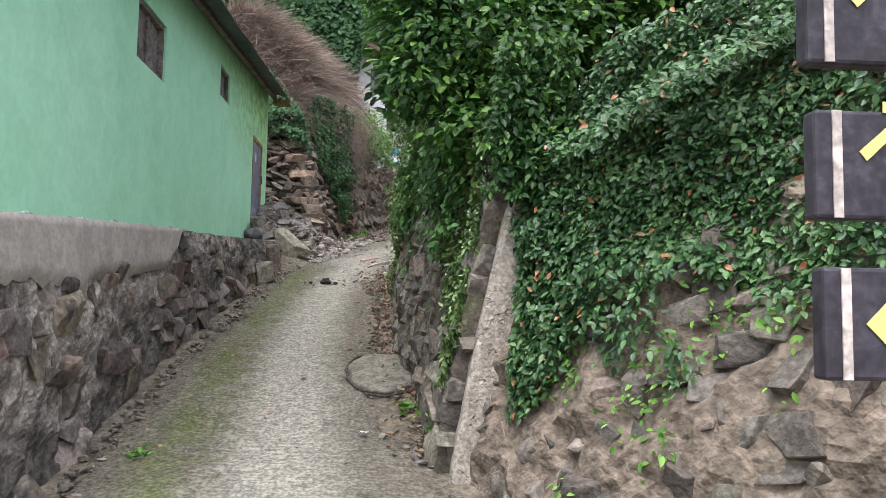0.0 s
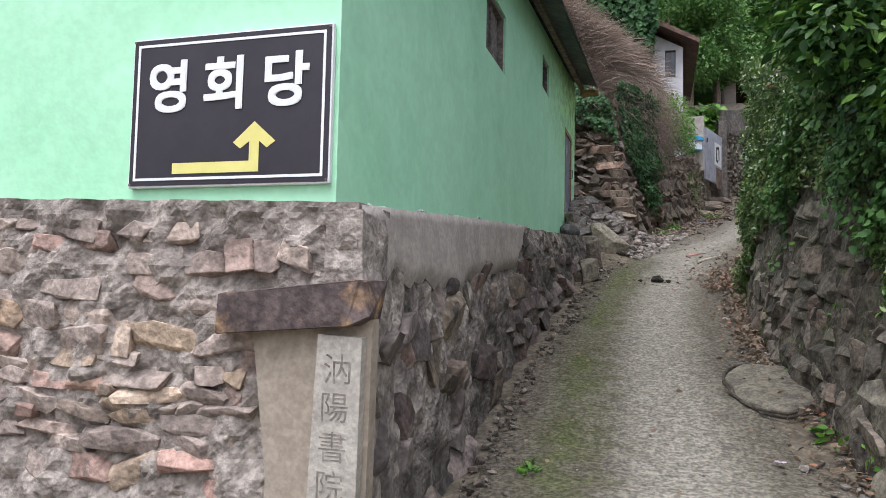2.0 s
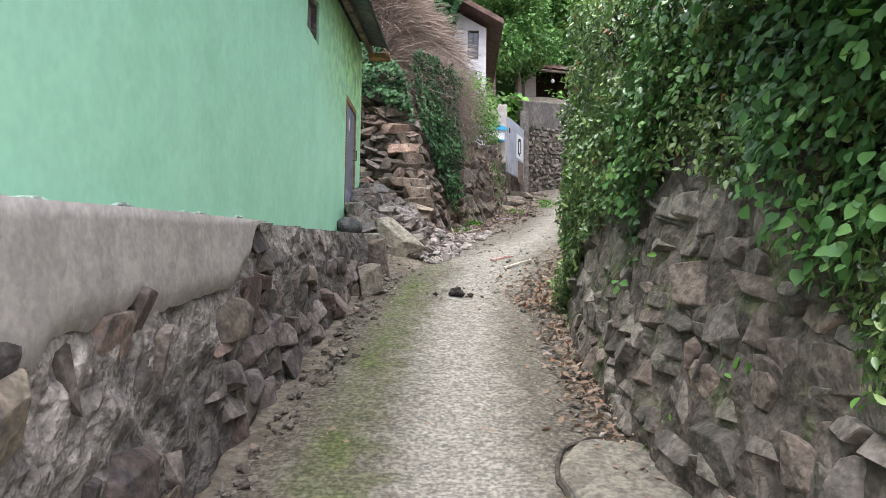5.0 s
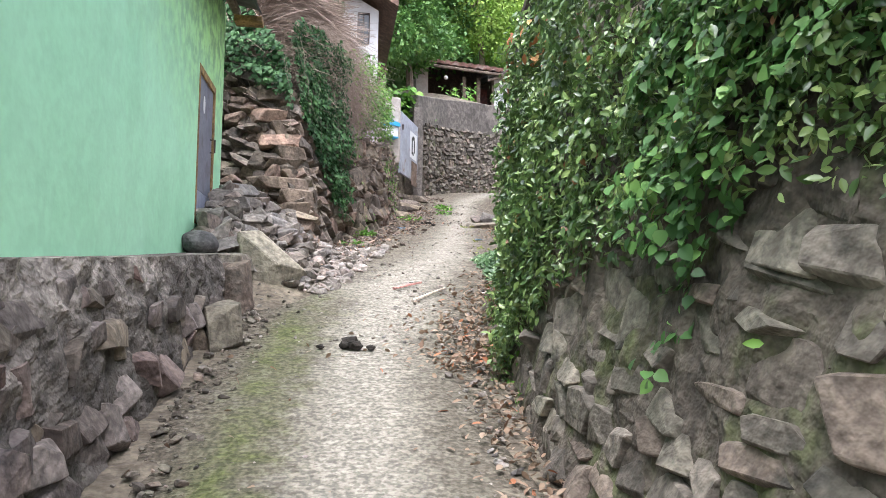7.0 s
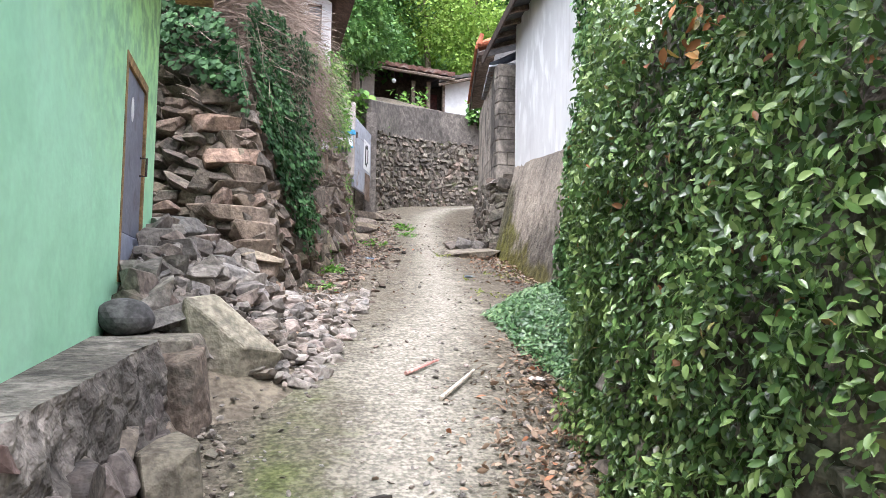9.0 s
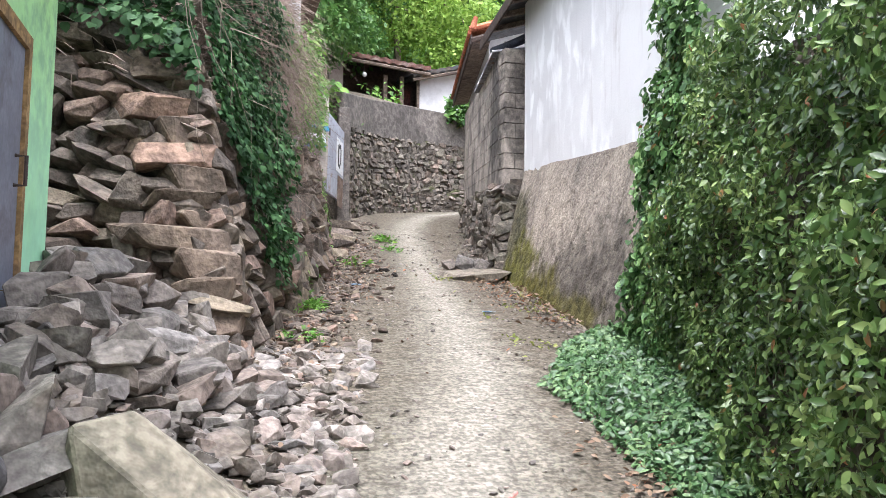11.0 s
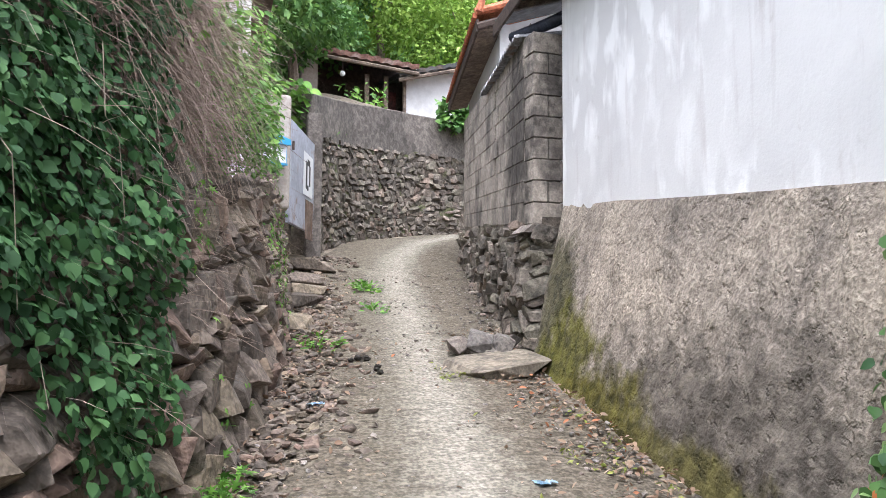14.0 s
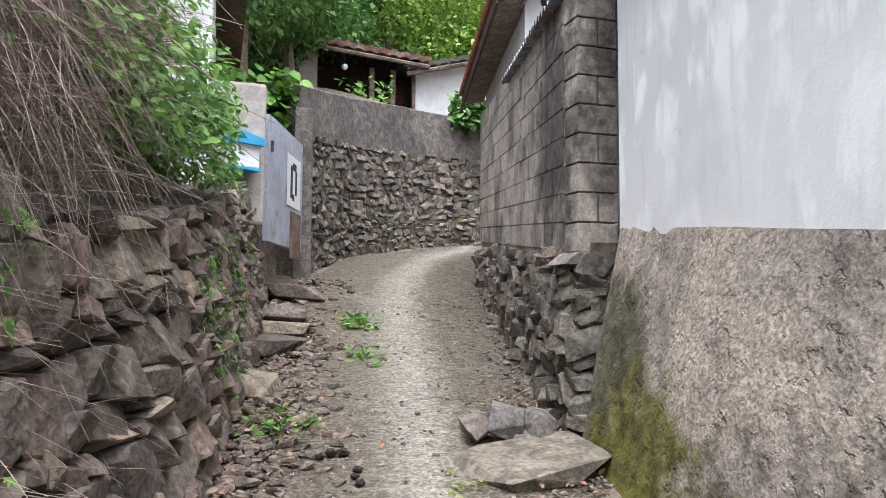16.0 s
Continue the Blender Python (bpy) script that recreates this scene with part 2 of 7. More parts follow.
def vnoise(p, octaves=3):
    """Smooth value noise in -1..1 for an (n, 3) array."""
    p = np.asarray(p, float)
    total, amp, norm = np.zeros(len(p)), 1.0, 0.0
    for _ in range(octaves):
        i = np.floor(p).astype(np.int64)
        f = p - i
        f = f * f * (3 - 2 * f)
        acc = np.zeros(len(p))
        for dx in (0, 1):
            for dy in (0, 1):
                for dz in (0, 1):
                    w = (f[:, 0] if dx else 1 - f[:, 0]) * (f[:, 1] if dy else 1 - f[:, 1]) * (f[:, 2] if dz else 1 - f[:, 2])
                    acc += w * lattice(i[:, 0] + dx, i[:, 1] + dy, i[:, 2] + dz)
        total += amp * acc
        norm += amp
        amp *= 0.5
        p = p * 2.03 + 17.3
    return total / norm


def mesh_of(name, verts, faces, mat, smooth=False):
    me = bpy.data.meshes.new(name)
    me.from_pydata([tuple(v) for v in verts], [], [tuple(f) for f in faces])
    me.materials.append(mat)
    if smooth:
        me.polygons.foreach_set("use_smooth", [True] * len(me.polygons))
    me.update()
    return me


def thing(name, label, category, kind="", group="", at=None):
    ob = new(name)
    if at is not None:
        ob.matrix_basis = at
    return tagged(ob, label, category, group, kind)


def adopt(ob, parent):
    ob.parent = parent
    if parent is not None:
        ob.matrix_parent_inverse = parent_world(parent).inverted()
    return ob


def parent_world(ob):
    m = ob.matrix_basis.copy()
    if ob.parent:
        m = parent_world(ob.parent) @ ob.matrix_parent_inverse @ m
    return m


def part(name, bm, mat, parent, label="", smooth=False):
    """Links a bmesh (in world coordinates) as one mesh under a thing."""
    me = bpy.data.meshes.new(name)
    bm.to_mesh(me)
    bm.free()
    me.materials.append(mat)
    if smooth:
        me.polygons.foreach_set("use_smooth", [True] * len(me.polygons))
    ob = new(name, me)
    if label:
        ob["label"] = label
    return adopt(ob, parent)


def part_mesh(name, me, parent, label="", m=None):
    ob = new(name, me)
    if m is not None:
        ob.matrix_basis = m
    if label:
        ob["label"] = label
    return adopt(ob, parent)


def box(x0, x1, y0, y1, z0, z1, bevel=0.0, m=None):
    bm = bmesh.new()
    bmesh.ops.create_cube(bm, size=1)
    bmesh.ops.scale(bm, vec=(x1 - x0, y1 - y0, z1 - z0), verts=bm.verts)
    bmesh.ops.translate(bm, vec=((x0 + x1) / 2, (y0 + y1) / 2, (z0 + z1) / 2), verts=bm.verts)
    if bevel:
        bmesh.ops.bevel(bm, geom=bm.edges[:], offset=bevel, segments=2, affect="EDGES", profile=0.5)
    if m is not None:
        bmesh.ops.transform(bm, matrix=m, verts=bm.verts)
    return bm


def tube(points, radius, sides=8, taper=1.0):
    """A round bar along points."""
    bm = bmesh.new()
    rings, pts = [], [Vector(p) for p in points]
    for i, p in enumerate(pts):
        d = (pts[min(i + 1, len(pts) - 1)] - pts[max(i - 1, 0)]).normalized()
        a = d.orthogonal().normalized()
        b = d.cross(a)
        r = radius * (1 + (taper - 1) * i / max(1, len(pts) - 1))
        rings.append([bm.verts.new(p + (a * math.cos(q) + b * math.sin(q)) * r) for q in (2 * math.pi * k / sides for k in range(sides))])
    for r0, r1 in zip(rings, rings[1:]):
        for k in range(sides):
            bm.faces.new((r0[k], r0[(k + 1) % sides], r1[(k + 1) % sides], r1[k]))
    bm.faces.new(rings[0][::-1])
    bm.faces.new(rings[-1])
    bmesh.ops.recalc_face_normals(bm, faces=bm.faces)
    return bm


def prism(outline, z0, z1, m=None):
    """A plan outline pushed from z0 to z1."""
    bm = bmesh.new()
    lo = [bm.verts.new((x, y, z0)) for x, y in outline]
    hi = [bm.verts.new((x, y, z1)) for x, y in outline]
    bm.faces.new(lo[::-1])
    bm.faces.new(hi)
    for i in range(len(lo)):
        j = (i + 1) % len(lo)
        bm.faces.new((lo[i], lo[j], hi[j], hi[i]))
    bmesh.ops.recalc_face_normals(bm, faces=bm.faces)
    if m is not None:
        bmesh.ops.transform(bm, matrix=m, verts=bm.verts)
    return bm


class Sheet:
    """A wall's face: ruled between a foot line and a head line. side +1 faces left of the foot line's run, -1 right."""

    def __init__(self, foot, head, side):
        self.foot, self.head, self.side = np.array(foot, float), np.array(head, float), side
        d = np.linalg.norm(np.diff(self.foot, axis=0), axis=1)
        self.s = np.concatenate([[0], np.cumsum(d)])
        self.length = self.s[-1]

    def at(self, u, v):
        """Places for arrays of u in metres along the foot and v in 0..1 up the face."""
        u, v = np.atleast_1d(np.asarray(u, float)), np.atleast_1d(np.asarray(v, float))
        f = np.stack([np.interp(u, self.s, self.foot[:, i]) for i in range(3)], 1)
        h = np.stack([np.interp(u, self.s, self.head[:, i]) for i in range(3)], 1)
        return f + (h - f) * v[:, None]

    def frame_at(self, u, v):
        e = 0.05
        p = self.at(u, v)
        tu = self.at(np.asarray(u) + e, v) - self.at(np.asarray(u) - e, v)
        tv = self.at(u, np.asarray(v) + 0.05) - self.at(u, np.asarray(v) - 0.05)
        tu /= np.linalg.norm(tu, axis=1)[:, None] + 1e-9
        tv /= np.linalg.norm(tv, axis=1)[:, None] + 1e-9
        n = np.cross(tu, tv)
        n /= np.linalg.norm(n, axis=1)[:, None] + 1e-9
        return p, tu, tv, n * -self.side

    def height(self, u):
        return float(np.linalg.norm(self.at(u, 1.0) - self.at(u, 0.0)))


def wall_mesh(name, sh, mat, res=0.08, amp=0.03, freq=4.0, thick=0.35, low=0.0, amp2=0.0, freq2=1.2, sink=0.0):
    """The face as a rough closed slab of some thickness."""
    nu = max(2, int(sh.length / res))
    hmax = max(sh.height(s) for s in sh.s)
    nv = max(2, int(hmax / res))
    uu, vv = np.meshgrid(np.linspace(0, sh.length, nu + 1), np.linspace(-low, 1, nv + 1), indexing="ij")
    p, tu, tv, n = sh.frame_at(uu.ravel(), vv.ravel())
    front = p + n * (-sink + amp * vnoise(p * freq, 4) + amp2 * vnoise(p * freq2 + 5.1, 2))[:, None]
    flat = n.copy()
    flat[:, 2] = 0
    flat /= np.linalg.norm(flat, axis=1)[:, None] + 1e-9
    back = p - flat * thick
    k, w = len(p), nv + 1
    faces = []
    for i in range(nu):
        for j in range(nv):
            a = i * w + j
            q = (a, a + w, a + w + 1, a + 1)
            r = (a + k, a + 1 + k, a + w + 1 + k, a + w + k)
            faces += [q, r] if sh.side < 0 else [q[::-1], r[::-1]]
    rim = [i * w + nv for i in range(nu + 1)]
    for a, b in zip(rim, rim[1:]):
        faces.append((a, b, b + k, a + k) if sh.side < 0 else (a + k, b + k, b, a))
    for i in (0, nu):
        for j in range(nv):
            a = i * w + j
            faces.append((a, a + 1, a + 1 + k, a + k))
    for i in range(nu):
        faces.append((i * w, i * w + k, (i + 1) * w + k, (i + 1) * w))
    me = mesh_of(name, np.concatenate([front, back]), faces, mat)
    bm = bmesh.new()
    bm.from_mesh(me)
    bmesh.ops.recalc_face_normals(bm, faces=bm.faces)
    bm.to_mesh(me)
    bm.free()
    return me


def wall(name, label, sh, mat, **kw):
    return tagged(new(name, wall_mesh(name, sh, mat, **kw)), label, "wall", "", "structure")


# ---- the lie of the land ----
LANE_Y = [-12, 0, 2.78, 5, 6.5, 8, 9.5, 10.8, 12, 14.3, 15.4, 16.7, 20, 21.7, 24, 27.9, 34, 60]
LANE_Z = [-0.7, -0.07, 0.2, 0.637, 1.036, 1.4, 1.768, 2.09, 2.37, 2.78, 2.98, 3.22, 3.86, 4.3, 4.8, 5.5, 6.5, 8]
LEFT_Y = [-12, 3.0, 3.3, 5.5, 9, 10.4, 11, 12.5, 14, 15.3, 16.3, 18, 20, 21, 22.6, 24.9, 27, 40]
LEFT_X = [-6, -6, -1.85, -1.9, -1.74, -1.64, -2.0, -1.3, -0.9, -0.5, -0.2, 0.1, 0.33, 0.42, 1.0, 2.0, 4.2, 10]
RIGHT_Y = [-12, 1.2, 2.4, 3.4, 4.45, 5.5, 6.5, 8, 9.5, 11, 12.6, 14.4, 16.7, 17.3, 22.5, 26, 40]
RIGHT_X = [8, 3.2, 1.4, 0.8, 0.4, 0.3, 0.12, 0.05, 0.2, 0.85, 1.5, 1.77, 2.0, 2.15, 3.5, 5.4, 12]


def lane_z(y):
    return np.interp(y, LANE_Y, LANE_Z)


def lane_left(y):
    return np.interp(y, LEFT_Y, LEFT_X)


def lane_right(y):
    return np.interp(y, RIGHT_Y, RIGHT_X)


def ground_z(x, y):
    x, y = np.asarray(x, float), np.asarray(y, float)
    z = lane_z(y)
    l, r = lane_left(y), lane_right(y)
    left_top = np.interp(y, [13.2, 13.9, 14.2, 17, 20, 24, 28], [0, 1.7, 1.75, 1.45, 1.4, 2.3, 2.6])
    mound = np.interp(y, [13.7, 14.4, 16.5, 19], [0, 2.0, 1.8, 0.4])
    inl = np.clip(l - x, 0, 60)
    z = z + left_top * np.clip((inl - 0.42) / 0.25, 0, 1) + mound * (0.65 * np.clip((inl - 0.5) / 0.45, 0, 1) + 0.6 * np.clip((inl - 0.9) / 1.3, 0, 1))
    right_top = np.interp(y, [2.0, 3.5, 4.5, 8, 11, 12.6, 13.2, 17, 23, 27], [0, 1.7, 2.1, 2.2, 1.9, 1.9, 1.3, 1.2, 1.0, 0.8])
    inr = np.clip(x - r, 0, 60)
    z = z + right_top * np.clip((inr - 0.55) / 0.35, 0, 1)
    heap = np.interp(y, [10.3, 10.9, 11.6, 12.6, 13.4], [0, 0.42, 0.62, 0.6, 0]) * np.clip((-0.95 - x) / 1.0, 0, 1) * (x > -2.6)
    z = z + heap
    # wooded hillside beyond the houses
    far = np.clip(y - 31, 0, 200)
    z = z + far * 0.55 * np.clip(1 - far / 260, 0.3, 1)
    side = np.clip(np.abs(x) - 14, 0, 120) * np.clip((y - 5) / 20, 0, 1)
    return z + side * 0.25


def grid_axis(near0, near1, step, far0, far1, n):
    a = np.arange(near0, near1 + 1e-6, step)
    lo = near0 - np.geomspace(step * 2, near0 - far0, n)
    hi = near1 + np.geomspace(step * 2, far1 - near1, n)
    return np.concatenate([lo[::-1], a, hi])


def build_ground():
    xs, ys = grid_axis(-4.5, 6.5, 0.11, -300, 300, 26), grid_axis(-1.0, 29.0, 0.11, -300, 300, 26)
    X, Y = np.meshgrid(xs, ys, indexing="ij")
    x, y = X.ravel(), Y.ravel()
    p = np.stack([x, y, np.zeros_like(x)], 1)
    z = ground_z(x, y) + 0.02 * vnoise(p * 3.1, 3) - 0.02
    w = len(ys)
    idx = np.arange(len(xs) * w).reshape(len(xs), w)
    faces = np.stack([idx[:-1, :-1].ravel(), idx[1:, :-1].ravel(), idx[1:, 1:].ravel(), idx[:-1, 1:].ravel()], 1)
    me = mesh_of("ground", np.stack([x, y, z], 1), faces.tolist(), EARTH, True)
    return tagged(new("ground", me), "brown stony earth ground climbing to a wooded hillside", "ground", "", "structure")


def road_material():
    m, b, pos = base_mat("worn_concrete_lane", 0.95, 0, 0.1)
    uv = m.node_tree.nodes.new("ShaderNodeUVMap").outputs[0]
    sep = m.node_tree.nodes.new("ShaderNodeSeparateXYZ")
    links_of(m).new(uv, sep.inputs[0])
    across, along = sep.outputs[0], sep.outputs[1]
    big = noise_at(m, pos, 1.3, 5, 0.65, 0.4)
    midn = noise_at(m, pos, 6.0, 5, 0.7)
    grain = noise_at(m, pos, 42.0, 2, 0.5)
    col = mix_color(m, ramp(m, big, 0.35, 0.65), (0.145, 0.13, 0.102), (0.106, 0.094, 0.073))
    # worn pale strip along the middle
    worn = math_node(m, "ABSOLUTE", math_node(m, "SUBTRACT", across, 0.55), 0.0)
    worn = math_node(m, "ADD", worn, math_node(m, "MULTIPLY", math_node(m, "SUBTRACT", midn, 0.5), 0.25))
    worn = math_node(m, "ADD", worn, ramp(m, along, 10.0, 12.5, 0.0, 0.07))
    col = mix_color(m, ramp(m, worn, 0.08, 0.24, 0.85, 0.0), col, (0.245, 0.226, 0.188))
    # moss along the wet side
    moss_at = math_node(m, "ADD", math_node(m, "MULTIPLY", math_node(m, "ABSOLUTE", math_node(m, "SUBTRACT", across, 0.21), 0.0), -2.0), midn)
    moss = math_node(m, "MULTIPLY", math_node(m, "MULTIPLY", ramp(m, moss_at, 0.15, 0.5), ramp(m, noise_at(m, pos, 2.7, 5, 0.65, 0.5), 0.36, 0.6, 0.15, 1.0)), ramp(m, along, 10.0, 12.0, 0.85, 0.15))
    col = mix_color(m, moss, col, (0.085, 0.1, 0.034))
    # soil creeping in from the edges
    edge = math_node(m, "ABSOLUTE", math_node(m, "SUBTRACT", across, 0.5), 0.0)
    edge = math_node(m, "ADD", edge, math_node(m, "MULTIPLY", math_node(m, "SUBTRACT", midn, 0.5), 0.5))
    far_up = ramp(m, along, 9.5, 12.5, 0.0, 0.22)
    soil = mix_color(m, ramp(m, noise_at(m, pos, 14.0, 5, 0.7), 0.4, 0.6), (0.08, 0.068, 0.051), (0.14, 0.12, 0.093))
    col = mix_color(m, ramp(m, math_node(m, "ADD", edge, far_up), 0.34, 0.47, 0, 0.9), col, soil)
    g = node(m, "ShaderNodeCombineColor")
    gv = math_node(m, "MULTIPLY", ramp(m, grain, 0.4, 0.6, 0.72, 1.28), ramp(m, noise_at(m, pos, 17.0, 3, 0.6), 0.4, 0.6, 0.86, 1.14))
    for i in range(3):
        links_of(m).new(gv, g.inputs[i])
    col = mix_color(m, 1.0, col, g.outputs[0], "MULTIPLY")
    # raked grooves across the lane
    mp = node(m, "ShaderNodeMapping")
    mp.inputs["Scale"].default_value = (14.0, 42.0, 1.0)
    links_of(m).new(uv, mp.inputs[0])
    groove = ramp(m, noise_at(m, mp.outputs[0], 1.0, 3, 0.6, 0.8), 0.3, 0.7)
    gc = node(m, "ShaderNodeCombineColor")
    gw = ramp(m, groove, 0.0, 1.0, 0.78, 1.17)
    for i in range(3):
        links_of(m).new(gw, gc.inputs[i])
    col = mix_color(m, 1.0, col, gc.outputs[0], "MULTIPLY")
    links_of(m).new(col, b.inputs["Base Color"])
    h = math_node(m, "ADD", math_node(m, "MULTIPLY", groove, 0.9), math_node(m, "ADD", grain, math_node(m, "MULTIPLY", midn, 1.2)))
    set_bump(m, b, h, 0.7, 0.014)
    return m


def build_road():
    ys = np.arange(-6, 30.01, 0.09)
    us = np.linspace(0, 1, 30)
    Y, U = np.meshgrid(ys, us, indexing="ij")
    y, u = Y.ravel(), U.ravel()
    l, r = np.maximum(lane_left(y), -2.6) + 0.12, np.minimum(lane_right(y), 3.2 + np.clip(y - 17, 0, 9) * 0.25) - 0.12
    x = l + (r - l) * u + 0.06 * vnoise(np.stack([y * 2.1, u * 0, u * 0 + 3], 1), 2) * np.where((u == 0) | (u == 1), 1, 0)
    p = np.stack([x, y, np.zeros_like(x)], 1)
    edge = np.minimum(u, 1 - u)
    z = lane_z(y) + 0.012 * vnoise(p * 5, 4) + 0.018 * vnoise(p * 1.3, 2) + 0.03 * np.clip(edge / 0.2, 0, 1) - 0.018
    w = len(us)
    idx = np.arange(len(y)).reshape(len(ys), w)
    faces = np.stack([idx[:-1, :-1].ravel(), idx[:-1, 1:].ravel(), idx[1:, 1:].ravel(), idx[1:, :-1].ravel()], 1)
    me = mesh_of("road", np.stack([x, y, z], 1), faces.tolist(), road_material(), True)
    uvl = me.uv_layers.new(name="UVMap")
    loops = np.zeros(len(me.loops), np.int32)
    me.loops.foreach_get("vertex_index", loops)
    uvl.data.foreach_set("uv", np.stack([u[loops], y[loops]], 1).ravel())
    return tagged(new("road", me), "steep narrow concrete lane with raked grooves and moss", "road", "", "structure")


build_ground()
build_road()

# ---- walls of the lane ----
# masonry footing of the green house: front to the street, then along the lane
FRONT = Sheet([(-6.5, 3.16, -0.2), (-1.84, 3.2, 0.1)], [(-6.5, 3.26, 2.02), (-1.95, 3.25, 1.9)], 1)
FRONT.side = -1
SIDE = Sheet([(-1.84, 3.2, 0.1), (-1.9, 5.5, 0.7), (-1.84, 7.5, 1.25), (-1.74, 9.1, 1.65), (-1.64, 10.4, 1.9)],
             [(-1.99, 3.27, 1.88), (-2.0, 5.5, 2.06), (-1.98, 7.5, 2.2), (-1.84, 9.1, 2.29), (-1.74, 10.45, 2.38)], -1)
TERRACE_FRONT = Sheet([(-4.5, 13.3, 2.3), (-2.2, 12.9, 2.5), (-1.15, 12.5, 2.4)], [(-4.5, 13.9, 5.6), (-2.2, 13.65, 5.2), (-1.45, 13.25, 4.35)], -1)
TERRACE = Sheet([(-1.15, 12.5, 2.35), (-0.85, 14, 2.7), (-0.45, 15.3, 2.95), (-0.15, 16.3, 3.12), (0.1, 18, 3.45), (0.33, 20, 3.85), (0.42, 20.9, 4.1)],
                [(-1.45, 13.25, 4.35), (-1.12, 14.2, 4.5), (-0.7, 15.4, 4.5), (-0.4, 16.4, 4.55), (-0.15, 18, 4.8), (0.1, 20, 5.3), (0.25, 20.9, 5.35)], -1)
RIGHT = Sheet([(0.3, 4.45, 0.5), (0.25, 5.5, 0.72), (0.1, 6.5, 1.0), (0.05, 8, 1.35), (0.2, 9.5, 1.7), (0.85, 11, 2.1), (1.5, 12.6, 2.45)],
              [(0.7, 4.45, 2.7), (0.6, 5.5, 2.9), (0.45, 6.5, 3.2), (0.4, 8, 3.6), (0.5, 9.4, 3.9), (1.1, 10.9, 4.1), (1.75, 12.6, 4.3)], 1)
RETAIN = Sheet([(1.5, 12.5, 2.4), (1.77, 14.4, 2.75), (2.02, 16.9, 3.2)], [(1.75, 12.5, 4.15), (2.07, 14.5, 4.36), (2.42, 17.05, 4.64)], 1)
BANK_SHEET = Sheet([(0.5, 4.4, 0.45), (0.8, 3.4, 0.25), (1.4, 2.4, 0.1), (3.2, 1.2, 0.0), (7, 0.2, 0.0)],
                   [(0.85, 4.6, 2.5), (1.5, 4.0, 2.9), (2.3, 3.2, 3.0), (4, 2.2, 3.0), (7.5, 1.2, 3.0)], -1)
FAR = Sheet([(1.0, 22.6, 4.4), (2.0, 24.7, 4.8), (3.6, 26.4, 5.2), (6.5, 27.6, 5.5)], [(0.97, 22.7, 6.42), (1.97, 24.8, 6.8), (3.55, 26.5, 7.1), (6.45, 27.7, 7.3)], -1)

wall("wall_front", "rough mortared rubble wall under the green house", FRONT, MORTAR, res=0.026, amp=0.075, freq=8, low=0.1)
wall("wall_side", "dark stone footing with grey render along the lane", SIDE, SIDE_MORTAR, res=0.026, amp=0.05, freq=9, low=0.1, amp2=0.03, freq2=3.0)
wall("wall_terrace_front", "collapsed dry stone terrace wall", TERRACE_FRONT, GAP_DARK, res=0.07, amp=0.08, freq=5, low=0.15, sink=0.12)
wall("wall_terrace", "dry stone terrace wall along the lane", TERRACE, GAP_DARK, res=0.07, amp=0.05, freq=5, low=0.15, sink=0.08)
wall("wall_right", "old stone retaining wall overgrown with ivy", RIGHT, GAP_BROWN, res=0.035, amp=0.05, freq=7, low=0.1, sink=-0.015)
wall("wall_retaining", "rough stained concrete retaining wall", RETAIN, RETAIN_MAT, res=0.04, amp=0.018, freq=9, low=0.15, amp2=0.03)
wall("wall_bank", "earth bank with stones and creepers", BANK_SHEET, BANK, res=0.05, amp=0.12, freq=5, low=0.15, amp2=0.1)
wall("wall_far", "rubble wall with smooth concrete parapet", FAR, GAP_BROWN, res=0.08, amp=0.07, freq=5, low=0.1, sink=0.01)

# ---- stones ----
def rock_mesh(name, seed, mat, blocky=0.8, extra=10):
    """An angular stone in a unit box: the hull of jittered corners and face points."""
    rnd = random.Random(seed)
    bm = bmesh.new()
    for sx in (-1, 1):
        for sy in (-1, 1):
            for sz in (-1, 1):
                for _ in range(2):
                    c = [1.0, 1.0, 1.0]
                    c[rnd.randrange(3)] = rnd.uniform(blocky - 0.4, blocky + 0.05)
                    c[rnd.randrange(3)] *= rnd.uniform(blocky - 0.2, 1.0)
                    bm.verts.new((0.5 * sx * c[0], 0.5 * sy * c[1], 0.5 * sz * c[2]))
    for _ in range(extra // 3):
        v = [rnd.uniform(-0.3, 0.3) for _ in range(3)]
        v[rnd.randrange(3)] = 0.5 * rnd.choice((-1, 1)) * rnd.uniform(1.0, 1.08)
        bm.verts.new(v)
    hull = bmesh.ops.convex_hull(bm, input=bm.verts)
    junk = list({e for e in hull["geom_interior"] + hull["geom_unused"] if isinstance(e, bmesh.types.BMVert)})
    bmesh.ops.delete(bm, geom=junk, context="VERTS")
    shear = (1 - blocky) * 1.1
    bmesh.ops.transform(bm, matrix=Matrix([[1 if i == j else (rnd.uniform(-shear, shear) if i < 3 and j < 3 else 0) for j in range(4)] for i in range(4)]), verts=bm.verts)
    bmesh.ops.dissolve_limit(bm, angle_limit=0.2, verts=bm.verts, edges=bm.edges)
    bmesh.ops.bevel(bm, geom=bm.edges[:], offset=0.022, segments=1, affect="EDGES", clamp_overlap=True)
    bmesh.ops.triangulate(bm, faces=bm.faces)
    for v in bm.verts:
        q = v.co * 3.1 + Vector((seed * 1.7, 0, 0))
        v.co += Vector((noise.noise(q), noise.noise(q + Vector((7, 0, 0))), noise.noise(q + Vector((0, 9, 0))))) * 0.035
    me = bpy.data.meshes.new(name)
    bm.to_mesh(me)
    bm.free()
    me.materials.append(mat)
    return me


